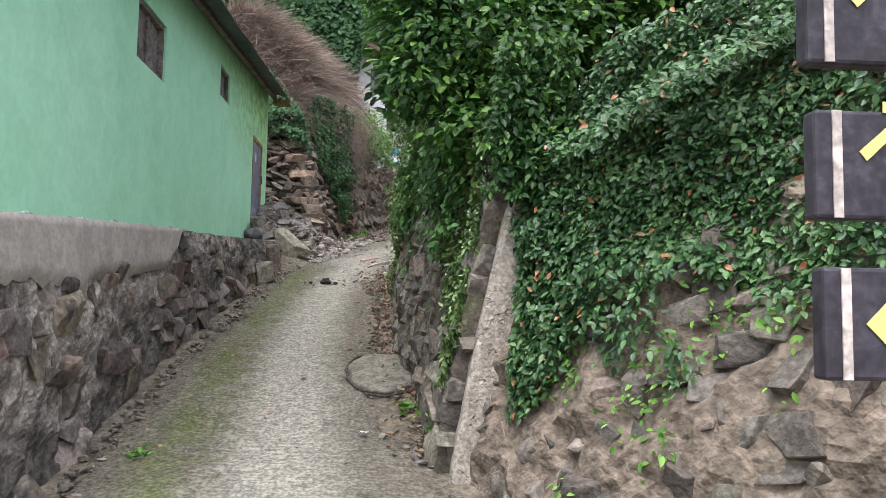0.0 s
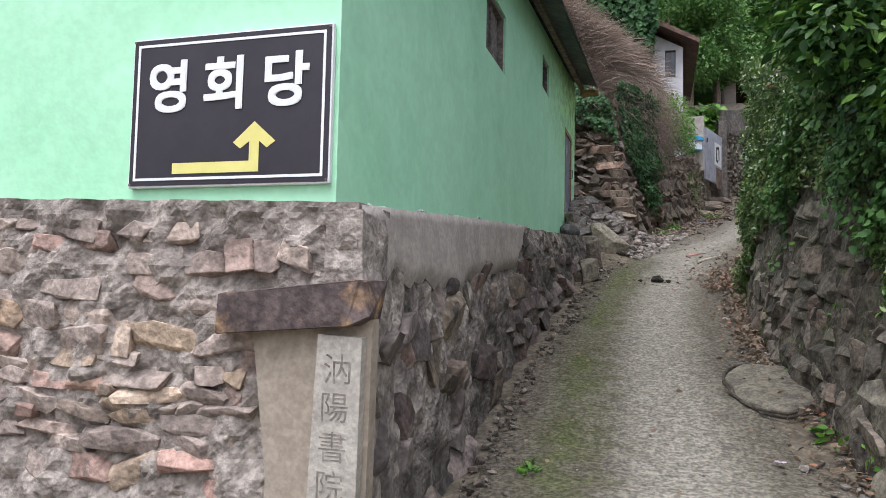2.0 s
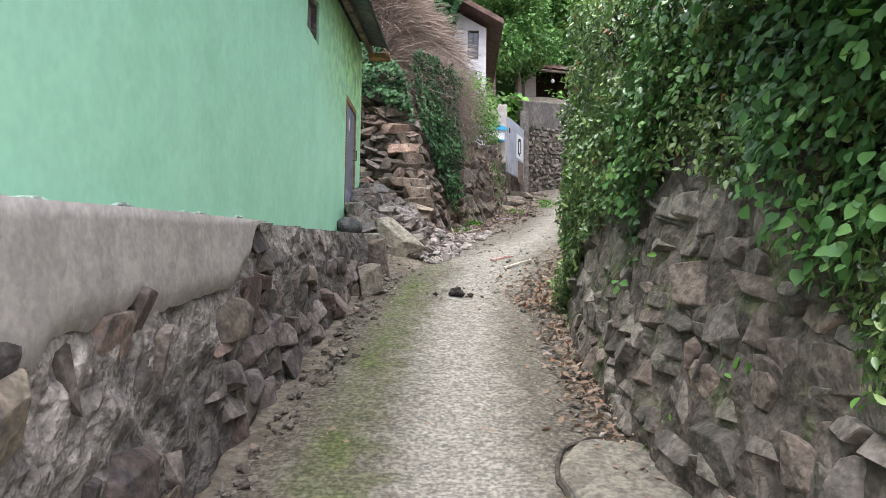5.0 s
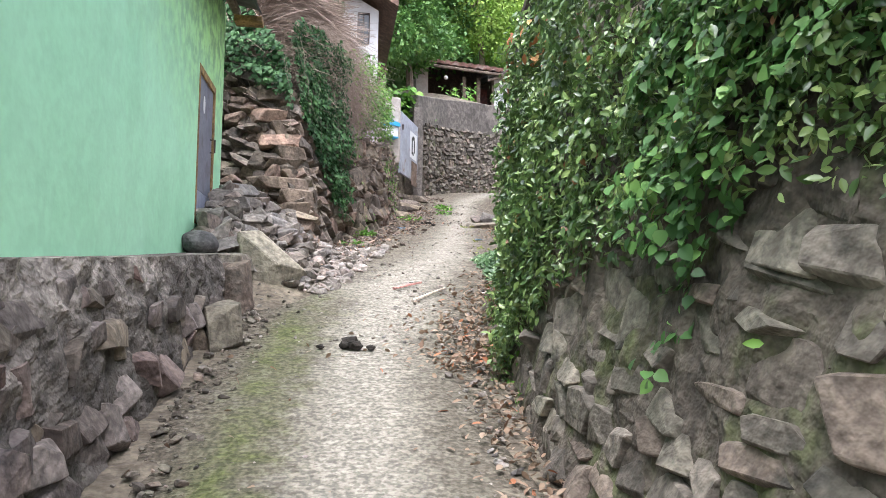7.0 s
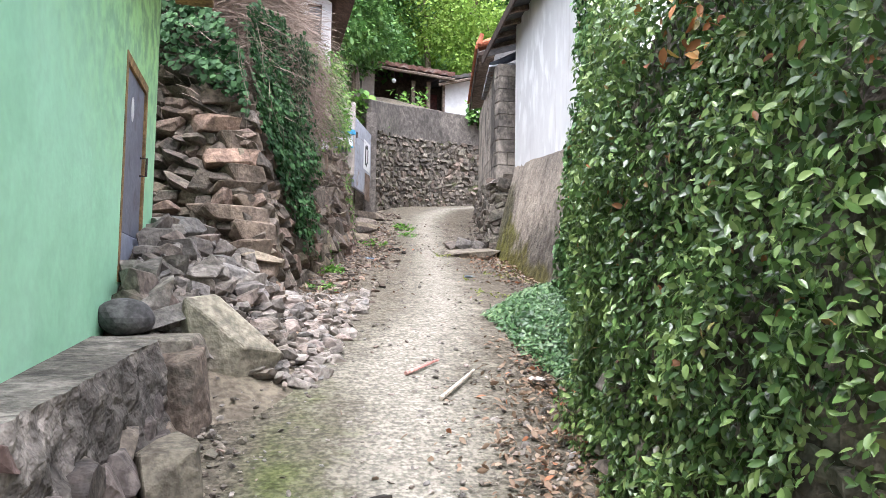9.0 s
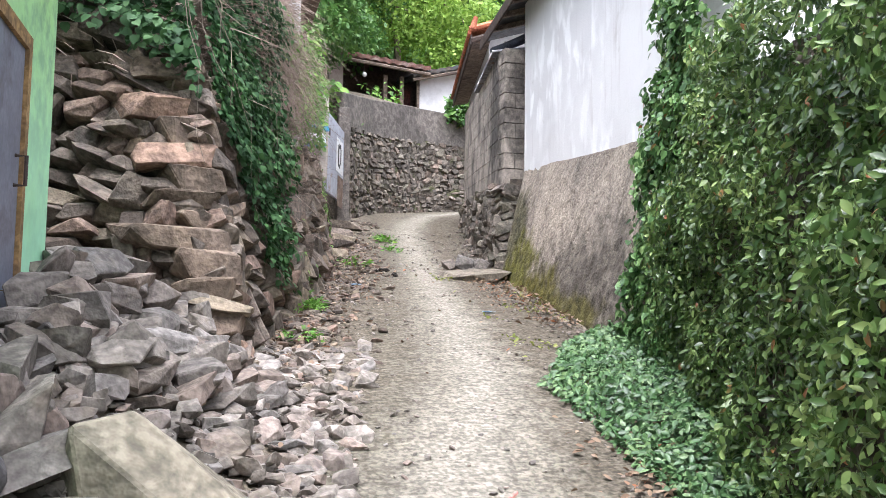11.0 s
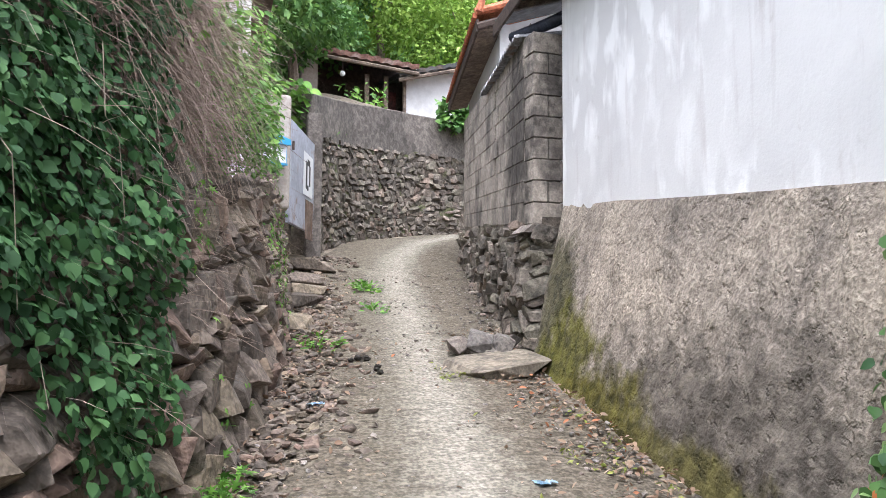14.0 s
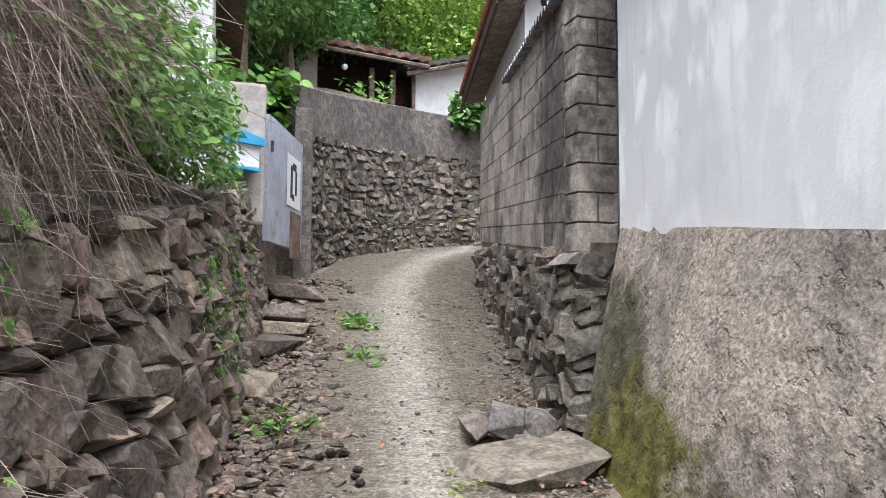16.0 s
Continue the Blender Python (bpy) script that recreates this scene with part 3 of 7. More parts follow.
def rock_set(name, mat, n=14, blocky=0.8, seed=0):
    return [rock_mesh(name, seed * 100 + i, mat, blocky) for i in range(n)]


R_COURSE = rock_set("stone", STONE, 26, 0.78, 4)
R_FOOT = rock_set("stone", surf("footing_stone", (0.135, 0.112, 0.1), (0.09, 0.075, 0.07), 6.0, 45, 0.88, 0.8, 0.012, (0.06, 0.052, 0.05), 5.0, 0.56, 0.66, piece=0.4, tints=((0.19, 0.115, 0.095), (0.2, 0.16, 0.105), (0.2, 0.17, 0.15))), 24, 0.7, 6)
R_FLUSH = rock_set("stone", STONE_DARK, 26, 0.76, 5)
R_STONE, R_DARK, R_FRONT = rock_set("stone", STONE, 20, 0.8, 1), rock_set("stone", STONE_DARK, 20, 0.78, 2), rock_set("stone", STONE_FRONT, 20, 0.72, 3)


def joined(name, items, mat):
    """One mesh out of many (mesh, matrix) pairs."""
    verts, faces, base = [], [], 0
    for me, m in items:
        co = np.zeros(len(me.vertices) * 3)
        me.vertices.foreach_get("co", co)
        a = np.array(m)
        verts.append(co.reshape(-1, 3) @ a[:3, :3].T + a[:3, 3])
        faces += [[base + i for i in p.vertices] for p in me.polygons]
        base += len(me.vertices)
    return mesh_of(name, np.concatenate(verts), faces, mat)


def lay_stones(sh, rnd, row=(0.12, 0.24), wid=(0.18, 0.42), deep=0.22, out=0.03, tilt=8.0, u0=0.0, u1=None, v0=0.0, v1=1.0, gap=0.0, keep=None):
    """Matrices for rough courses of stones on a face."""
    made = []
    u1 = sh.length if u1 is None else u1
    hmax = max(sh.height(u) for u in np.linspace(u0, u1, 5))
    zc = v0 * hmax
    while zc < v1 * hmax:
        h = rnd.uniform(*row)
        u = u0 + rnd.uniform(-0.1, 0.1)
        while u < u1:
            w = rnd.uniform(*wid)
            hh = h * rnd.uniform(0.75, 1.2)
            uc, v = u + w / 2, (zc + h / 2 + rnd.uniform(-0.25, 0.25) * h) / sh.height(min(max(u + w / 2, 0), sh.length))
            u += w
            if v > v1 or v < v0 or uc > u1 + 0.05 or rnd.random() < gap:
                continue
            p, tu, tv, n = (a[0] for a in sh.frame_at([min(max(uc, 0.06), sh.length - 0.06)], [min(v, 0.97)]))
            if keep and not keep(p):
                continue
            d = deep * rnd.uniform(0.7, 1.3)
            m = Matrix((( *tu, 0), ( *n, 0), ( *tv, 0), (0, 0, 0, 1))).transposed()
            m.translation = Vector(p + n * (out * rnd.uniform(-0.4, 1.6) - d * 0.42))
            m = m @ pose(0, 0, 0, rnd.uniform(-tilt, tilt), rnd.uniform(-tilt, tilt), rnd.uniform(-tilt, tilt))
            made.append(m @ Matrix.Diagonal((w * rnd.uniform(1.0, 1.16), d, hh * 1.12, 1)))
        zc += h
    return made


def stone_parts(owner, mats, meshes, rnd, most=290, label="", key=None, name="stone"):
    """The stones nearest the lane as parts, the rest joined under the wall."""
    if key:
        mats = sorted(mats, key=key)
    for m in mats[:most]:
        part_mesh(name, rnd.choice(meshes), owner, "", m)
    if mats[most:]:
        me = joined("far_stones", [(rnd.choice(meshes), m) for m in mats[most:]], meshes[0].materials[0])
        tagged(part_mesh("far_stones", me, owner), kind="stuff")


walls = {o.name: o for o in scene.objects if o.name.startswith("wall_")}


# ---- green house ----
def eave_z(y):
    return 4.52 + 0.083 * (y - 7.4)


DOOR_STEEL = surf("grey_blue_door_steel", (0.2, 0.21, 0.26), (0.26, 0.27, 0.33), 3.0, 60, 0.5, 0.1, 0.002, (0.14, 0.13, 0.15), 3.0, speck=0.1, metal=0.3)
OCHRE_WOOD = surf("ochre_wood", (0.32, 0.2, 0.08), (0.24, 0.15, 0.07), 6, 60, 0.8, 0.3, 0.003, (0.12, 0.08, 0.05), 5)
WHITE_PLAIN = surf("white_enamel", (0.8, 0.8, 0.8), (0.74, 0.74, 0.75), 4, 60, 0.5, 0.05, 0.001, speck=0.03)
BOARD_GREY = surf("grey_board", (0.21, 0.18, 0.165), (0.16, 0.135, 0.125), 3, 50, 0.85, 0.3, 0.003, (0.1, 0.085, 0.08), 4)
# brown paint of frames and boards; also the painted shade in the far porch
SHADOW_BROWN = surf("dark_brown_paint_and_shade", (0.05, 0.035, 0.03), (0.07, 0.05, 0.04), 4, 50, 0.7, 0.2, 0.003)


def rect_wall(outer, holes, thick, to_world):
    """A slab in the (a, b) plane with rectangular openings; to_world(a, b, depth) gives the place."""
    a_s = sorted({outer[0], outer[1], *[v for h in holes for v in h[:2]], *np.linspace(outer[0], outer[1], 6).tolist()})
    b_s = sorted({outer[2], outer[3], *[v for h in holes for v in h[2:]]})
    bm = bmesh.new()
    grid = {}

    def vert(i, j, d):
        if (i, j, d) not in grid:
            grid[i, j, d] = bm.verts.new(to_world(a_s[i], b_s[j], d * thick))
        return grid[i, j, d]

    def solid(i, j):
        if not (0 <= i < len(a_s) - 1 and 0 <= j < len(b_s) - 1):
            return False
        a, b = (a_s[i] + a_s[i + 1]) / 2, (b_s[j] + b_s[j + 1]) / 2
        return not any(h[0] < a < h[1] and h[2] < b < h[3] for h in holes)

    for i in range(len(a_s) - 1):
        for j in range(len(b_s) - 1):
            if not solid(i, j):
                continue
            for d in (0, 1):
                bm.faces.new([vert(i, j, d), vert(i + 1, j, d), vert(i + 1, j + 1, d), vert(i, j + 1, d)])
            for di, dj, e in ((-1, 0, ((i, j), (i, j + 1))), (1, 0, ((i + 1, j), (i + 1, j + 1))), (0, -1, ((i, j), (i + 1, j))), (0, 1, ((i, j + 1), (i + 1, j + 1)))):
                if not solid(i + di, j + dj):
                    bm.faces.new([vert(*e[0], 0), vert(*e[1], 0), vert(*e[1], 1), vert(*e[0], 1)])
    bmesh.ops.recalc_face_normals(bm, faces=bm.faces)
    return bm


def corrugated(x0, x1, y0, y1, zf, pitch, depth, thick=0.012, along="x"):
    """Wavy sheet; zf(x, y) is its middle; the waves run along x."""
    bm = bmesh.new()
    n = int((y1 - y0) / pitch * 8)
    rows = []
    for off in (0, -thick):
        for x in (x0, (x0 + x1) / 2, x1):
            rows.append([bm.verts.new((x, y, zf(x, y) + off + depth * math.sin(2 * math.pi * y / pitch))) for y in np.linspace(y0, y1, n + 1)])
    for a, b in ((0, 1), (1, 2), (4, 3), (5, 4), (3, 0), (2, 5)):
        for i in range(n):
            bm.faces.new((rows[a][i], rows[b][i], rows[b][i + 1], rows[a][i + 1]))
    for i in (0, n):
        for a, b in ((0, 1), (1, 2)):
            bm.faces.new((rows[a][i], rows[b][i], rows[b + 3][i], rows[a + 3][i]))
    bmesh.ops.recalc_face_normals(bm, faces=bm.faces)
    return bm


def build_green_house():
    h = thing("green_house", "mint green painted house with dark corrugated sheet roof", "house")
    x, y0, y1, th = -2.08, 3.3, 12.3, 0.2
    holes = [(5.98, 6.72, 3.48, 4.0), (8.86, 9.36, 4.0, 4.38), (11.06, 11.86, 2.66, 4.02)]
    bm = rect_wall((y0, y1, 1.75, 5.2), holes, th, lambda a, b, d: (x - d, a, b if b < 5.1 else eave_z(a) + 0.06))
    part("wall", bm, GREEN, h)
    part("wall", prism([(-6.5, 1.75), (x - th, 1.75), (x - th, 4.3), (-6.5, 5.23)], 0, 0.2, Matrix(((1, 0, 0, 0), (0, 0, -1, y0 + 0.2), (0, 1, 0, 0), (0, 0, 0, 1)))), GREEN, h)
    part("wall", prism([(-6.5, 1.75), (x - th, 1.75), (x - th, 5.03), (-6.5, 5.96)], 0, 0.2, Matrix(((1, 0, 0, 0), (0, 0, -1, y1), (0, 1, 0, 0), (0, 0, 0, 1)))), GREEN, h)
    part("wall", box(-6.5, -6.3, y0 + 0.2, y1 - 0.2, 1.75, 5.2), GREEN, h)
    part("roof", corrugated(-6.8, -1.8, 3.0, 12.25, lambda a, b: eave_z(b) + 0.07 + 0.22 * (-1.8 - a), 0.13, 0.022), ROOF_DARK, h, "dark corrugated sheet roof")
    # smooth flashing sheet along the eave
    bm = bmesh.new()
    ring = [(-1.99, 0.05), (-1.86, 0.03), (-1.74, 0.0), (-1.70, -0.05), (-1.71, -0.055), (-1.75, -0.012), (-1.86, 0.012), (-1.99, 0.035)]
    ends = []
    for y in np.linspace(3.0, 12.12, 24):
        ends.append([bm.verts.new((px, y, eave_z(y) + pz + 0.01 * math.sin(y * 5.3))) for px, pz in ring])
    for a, b in zip(ends, ends[1:]):
        for i in range(len(ring)):
            bm.faces.new((a[i], a[(i + 1) % len(ring)], b[(i + 1) % len(ring)], b[i]))
    bm.faces.new(ends[0])
    bm.faces.new(ends[-1][::-1])
    bmesh.ops.recalc_face_normals(bm, faces=bm.faces)
    part("flashing", bm, ROOF_DARK, h, "smooth dark flashing sheet")
    part("rafter", box(-2.0, -1.93, 3.1, 12.3, 0, 0.06, 0.005, Matrix(((1, 0, 0, 0), (0, 1, 0, 0), (0, 0.083, 1, eave_z(0) - 0.03), (0, 0, 0, 1)))), WOOD_OLD, h)
    part("broken_board", box(-1.98, -1.7, 12.13, 12.32, 4.8, 4.86, 0.01, pose(0, 0, 0, 0, 0, 0)), OCHRE_WOOD, h, "broken ochre board end")
    for i, (a, b, c, d) in enumerate(holes[:2]):
        w = adopt(new("window"), h)
        part("frame", rect_wall((a, b, c, d), [(a + 0.035, b - 0.035, c + 0.035, d - 0.035)], 0.06, lambda p, q, r: (x - 0.02 - r, p, q)), BOARD_GREY, w, "dark wooden frame")
        part("shutter", box(x - 0.1, x - 0.065, a + 0.035, b - 0.035, c + 0.035, d - 0.035, 0.004), BOARD_GREY, w, "grey weathered board")
        if i == 0:
            part("mullion", box(x - 0.063, x - 0.045, a + 0.36, a + 0.4, c + 0.035, d - 0.035), BOARD_GREY, w)
    a, b, c, d = holes[2]
    dr = adopt(new("door"), h)
    part("frame", rect_wall((a, b, c, d), [(a + 0.05, b - 0.05, c + 0.02, d - 0.06)], 0.12, lambda p, q, r: (x + 0.004 - r, p, q)), OCHRE_WOOD, dr, "ochre wooden frame")
    part("leaf", box(x - 0.05, x - 0.012, a + 0.05, b - 0.05, c + 0.3, d - 0.06, 0.004), DOOR_STEEL, dr, "grey blue steel door leaf")
    part("kick_plate", box(x - 0.047, x - 0.008, a + 0.05, b - 0.05, c + 0.02, c + 0.296, 0.004), surf("pale_kick_plate", (0.3, 0.32, 0.4), (0.26, 0.28, 0.35), 3, 50, 0.5, 0.1, 0.002, speck=0.1), dr, "paler lower panel")
    bm = bmesh.new()
    bmesh.ops.create_circle(bm, cap_ends=True, segments=20, radius=0.05)
    bmesh.ops.transform(bm, matrix=Matrix.Translation((x - 0.0105, a + 0.32, c + 1.08)) @ Matrix.Rotation(radians(90), 4, "Y") @ Matrix.Diagonal((1.6, 1, 1, 1)), verts=bm.verts)
    part("sticker", bm, WHITE_PLAIN, dr, "white oval sticker")
    part("handle", tube([(x - 0.012, b - 0.12, c + 0.72), (x + 0.03, b - 0.12, c + 0.72), (x + 0.03, b - 0.12, c + 0.84), (x - 0.012, b - 0.12, c + 0.84)], 0.008), SHADOW_BROWN, dr)
    return h


build_green_house()


# grey render band on the footing, ragged below
def build_render_band():
    us = np.arange(0.0, 4.2, 0.04)
    verts, faces, cols = [], [], []
    low = np.interp(us, [0, 0.5, 1.5, 2.5, 3.2, 3.6, 3.9, 4.2], [0.78, 0.76, 0.72, 0.67, 0.64, 0.74, 0.9, 1.0])
    low = low + 0.03 + 0.09 * vnoise(np.stack([us * 4.3, us * 0, us * 0], 1), 5)
    for k, off in enumerate((0.045, -0.02)):
        for i, u in enumerate(us):
            vs = np.linspace(low[i], 1.005, 9)
            p, tu, tv, n = SIDE.frame_at(np.full(9, u), vs)
            o = off + 0.006 * vnoise(p * 3, 2)
            if k == 0:
                o[0] = 0.012
                o[1] = 0.04
            verts.append(p + n * o[:, None])
    n, w = len(us), 9
    for i in range(n - 1):
        for j in range(w - 1):
            a = i * w + j
            faces.append((a, a + w, a + w + 1, a + 1))
        a = i * w + w - 1
        faces.append((a, a + w, a + w + n * w, a + n * w))
    faces.append(list(range(w)) + list(range(n * w + w - 1, n * w - 1, -1)))
    me = mesh_of("render_band", np.concatenate(verts), faces, RENDER_GREY, True)
    part_mesh("render_band", me, walls["wall_side"], "smooth grey cement render with ragged lower edge")


build_render_band()

bm = box(-2.08, -1.93, 3.215, 3.5, 1.25, 1.86)
bmesh.ops.subdivide_edges(bm, edges=bm.edges[:], cuts=7, use_grid_fill=True)
for v in bm.verts:
    v.co += Vector((noise.noise(v.co * 9), noise.noise(v.co * 9 + Vector((3, 1, 0))), noise.noise(v.co * 7 + Vector((0, 5, 2))))) * 0.022 + Vector((0.07 * (1.9 - v.co.z) if v.co.x > -2 else 0, 0, 0))
part("corner_mortar", bm, MORTAR, walls["wall_front"], "rough mortar corner")
lip = [tuple(SIDE.frame_at([u], [1.0])[0][0] + SIDE.frame_at([u], [1.0])[3][0] * 0.03 + np.array([0.0, 0.0, 0.012 * math.sin(u * 9) + 0.008 * math.sin(u * 23)])) for u in np.arange(0.1, 4.0, 0.07)]
part("paint_lip", tube(lip, 0.008, 6), surf("pale_paint_lip", (0.5, 0.62, 0.52), (0.4, 0.5, 0.42), 6, 50, 0.8, 0.3, 0.004), walls["wall_side"], "pale paint edge above the render")

# ---- the lane's houses and walls further up ----
def gable(outline, x, thick, mat_axis="x"):
    """A wall in a plane x = const from (y, z) points, thickened towards +x."""
    return prism(outline, 0, thick, Matrix(((0, 0, 1, x), (1, 0, 0, 0), (0, 1, 0, 0), (0, 0, 0, 1))))


GLASS = surf("dark_window_glass", (0.05, 0.055, 0.06), (0.08, 0.085, 0.09), 2, 20, 0.12, 0.0, speck=0.02, spec=0.6)


def build_upper_house():
    h = thing("upper_house", "white rendered house above the terrace with brown eaves", "house")
    y = 19.9
    part("wall", rect_wall((-5.0, -0.18, 4.9, 8.05), [(-0.62, -0.36, 7.3, 8.0)], 0.2, lambda a, b, d: (a, y + d, b if b < 8.04 else 8.05 + 0.55 * max(0, min(-0.18 - a, a + 5.0)))), WHITE_WALL, h)
    part("wall", box(-0.38, -0.18, y + 0.2, 25, 4.9, 8.05), WHITE_WALL, h)
    for s in (1, -1):
        pts = [(-2.6, 9.65), (0.2, 8.1), (0.2, 7.98), (-2.6, 9.5)] if s > 0 else [(-2.6, 9.65), (-5.4, 8.1), (-5.4, 7.98), (-2.6, 9.5)]
        part("roof", prism(pts, 0, 5.8, Matrix(((1, 0, 0, 0), (0, 0, -1, 25.2), (0, 1, 0, 0), (0, 0, 0, 1)))), surf("brown_eave_boards", (0.09, 0.055, 0.042), (0.13, 0.08, 0.06), 3, 50, 0.8, 0.2, 0.003), h, "brown roof with boarded eaves")
    w = adopt(new("window"), h)
    part("frame", rect_wall((-0.62, -0.36, 7.3, 8.0), [(-0.6, -0.38, 7.33, 7.97)], 0.06, lambda a, b, d: (a, y + 0.03 + d, b)), SHADOW_BROWN, w)
    part("pane", box(-0.6, -0.38, y + 0.06, y + 0.08, 7.33, 7.97), GLASS, w, "dark glass pane")
    part("mullion", box(-0.5, -0.48, y + 0.03, y + 0.056, 7.33, 7.97), SHADOW_BROWN, w)


def build_white_house():
    h = thing("white_house", "whitewashed house with dark overhanging eave on the retaining wall", "house")
    a0, a1 = Vector((1.75, 12.0)), Vector((2.42, 17.05))
    d = (a1 - a0).normalized()
    nrm = Vector((d.y, -d.x))
    L = (a1 - a0).length

    def place(a, b, dep):
        q = a0 + d * a + nrm * dep
        return (q.x, q.y, b)

    def slab(rows, name, mat, label=""):
        bm = bmesh.new()
        for a, b, dep in rows:
            bm.verts.new(place(a, b, dep))
        bmesh.ops.convex_hull(bm, input=bm.verts)
        part(name, bm, mat, h, label)

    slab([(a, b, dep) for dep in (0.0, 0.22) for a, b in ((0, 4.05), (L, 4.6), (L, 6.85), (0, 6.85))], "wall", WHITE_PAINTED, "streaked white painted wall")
    for e in (0.0, L - 0.22):
        slab([(a, b, dep) for dep in (0.223, 5.0) for a in (e, e + 0.22) for b in (4.2, 6.85)], "wall", WHITE_WALL)
    slab([(a, 6.74 + 0.3 * (dep + 0.3) + t, dep) for a in (-0.3, L + 1.25) for dep in (-0.3, 2.6) for t in (0.0, 0.07)], "roof", ROOF_DARK, "dark roof slope over the lane side")
    slab([(a, 7.61 - 0.3 * (dep - 2.6) + t, dep) for a in (-0.3, L + 1.25) for dep in (2.603, 5.4) for t in (0.0, 0.07)], "roof", ROOF_DARK, "dark rear roof slope")
    slab([(a, b, dep) for a in (-0.3, L + 1.25) for b in (6.62, 6.75) for dep in (-0.33, -0.305)], "fascia", SHADOW_BROWN, "dark eave board")
    for k in range(12):
        a = 0.2 + 0.5 * k
        slab([(a + i, 6.665 + 0.3 * (dep + 0.3) + t, dep) for i in (0, 0.06) for dep in (-0.3, 0.2) for t in (0.0, 0.07)], "rafter", WOOD_OLD)


def white_painted():
    """Grey-lilac limewash with brighter vertical brush patches and a damp foot."""
    m, b, pos = base_mat("streaked_white_paint", 0.88, 0.0, 0.25)
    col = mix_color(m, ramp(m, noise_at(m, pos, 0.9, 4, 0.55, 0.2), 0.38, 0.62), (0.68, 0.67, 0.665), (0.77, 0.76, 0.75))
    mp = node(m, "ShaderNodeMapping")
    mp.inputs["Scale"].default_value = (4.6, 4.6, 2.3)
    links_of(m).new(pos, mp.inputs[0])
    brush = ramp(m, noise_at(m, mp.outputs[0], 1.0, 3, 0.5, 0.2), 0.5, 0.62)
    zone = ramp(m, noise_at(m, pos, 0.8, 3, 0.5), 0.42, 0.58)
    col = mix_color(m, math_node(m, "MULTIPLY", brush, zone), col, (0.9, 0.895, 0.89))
    mp2 = node(m, "ShaderNodeMapping")
    mp2.inputs["Scale"].default_value = (9.0, 9.0, 0.8)
    links_of(m).new(pos, mp2.inputs[0])
    drip = ramp(m, noise_at(m, mp2.outputs[0], 1.0, 5, 0.6, 0.3), 0.57, 0.7, 0.0, 0.35)
    col = mix_color(m, drip, col, (0.5, 0.45, 0.435))
    blot = ramp(m, noise_at(m, pos, 2.6, 6, 0.65, 0.5), 0.62, 0.72, 0.0, 0.55)
    col = mix_color(m, blot, col, (0.5, 0.475, 0.44))
    links_of(m).new(col, b.inputs["Base Color"])
    set_bump(m, b, math_node(m, "ADD", noise_at(m, pos, 45.0, 4, 0.6), math_node(m, "MULTIPLY", brush, 0.8)), 0.5, 0.006)
    return m


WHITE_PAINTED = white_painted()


def tiled_slope(p0, p1, q0, q1, pitch=0.16, depth=0.03, thick=0.05):
    """A pantile slope: waves run from the ridge edge p0-p1 to the eave edge q0-q1, with stepped courses."""
    p0, p1, q0, q1 = (Vector(v) for v in (p0, p1, q0, q1))
    n = max(2, int((p1 - p0).length / pitch * 6))
    rows = max(2, int((q0 - p0).length / 0.28))
    up = (p1 - p0).cross(q0 - p0).normalized()
    up = up if up.z > 0 else -up
    bm = bmesh.new()
    grid = []
    for r in range(rows):
        for e, lift in ((r / rows, 0.0), ((r + 1) / rows, 0.035)):
            line = []
            for i in range(n + 1):
                s = i / n
                a, b = p0.lerp(p1, s), q0.lerp(q1, s)
                wave = depth * abs(math.sin(math.pi * s * (p1 - p0).length / pitch))
                line.append(bm.verts.new(a.lerp(b, e) + up * (lift + wave)))
            grid.append(line)
    for a, b in zip(grid, grid[1:]):
        for i in range(n):
            bm.faces.new((a[i], a[i + 1], b[i + 1], b[i]))
    under = [[bm.verts.new(v.co - up * thick) for v in line] for line in (grid[0], grid[-1])]
    for i in range(n):
        bm.faces.new((under[0][i], under[1][i], under[1][i + 1], under[0][i + 1]))
        bm.faces.new((grid[-1][i], grid[-1][i + 1], under[1][i + 1], under[1][i]))
        bm.faces.new((grid[0][i], under[0][i], under[0][i + 1], grid[0][i + 1]))
    for i in (0, n):
        bm.faces.new([l[i] for l in grid] + [under[1][i], under[0][i]])
    bmesh.ops.recalc_face_normals(bm, faces=bm.faces)
    return bm


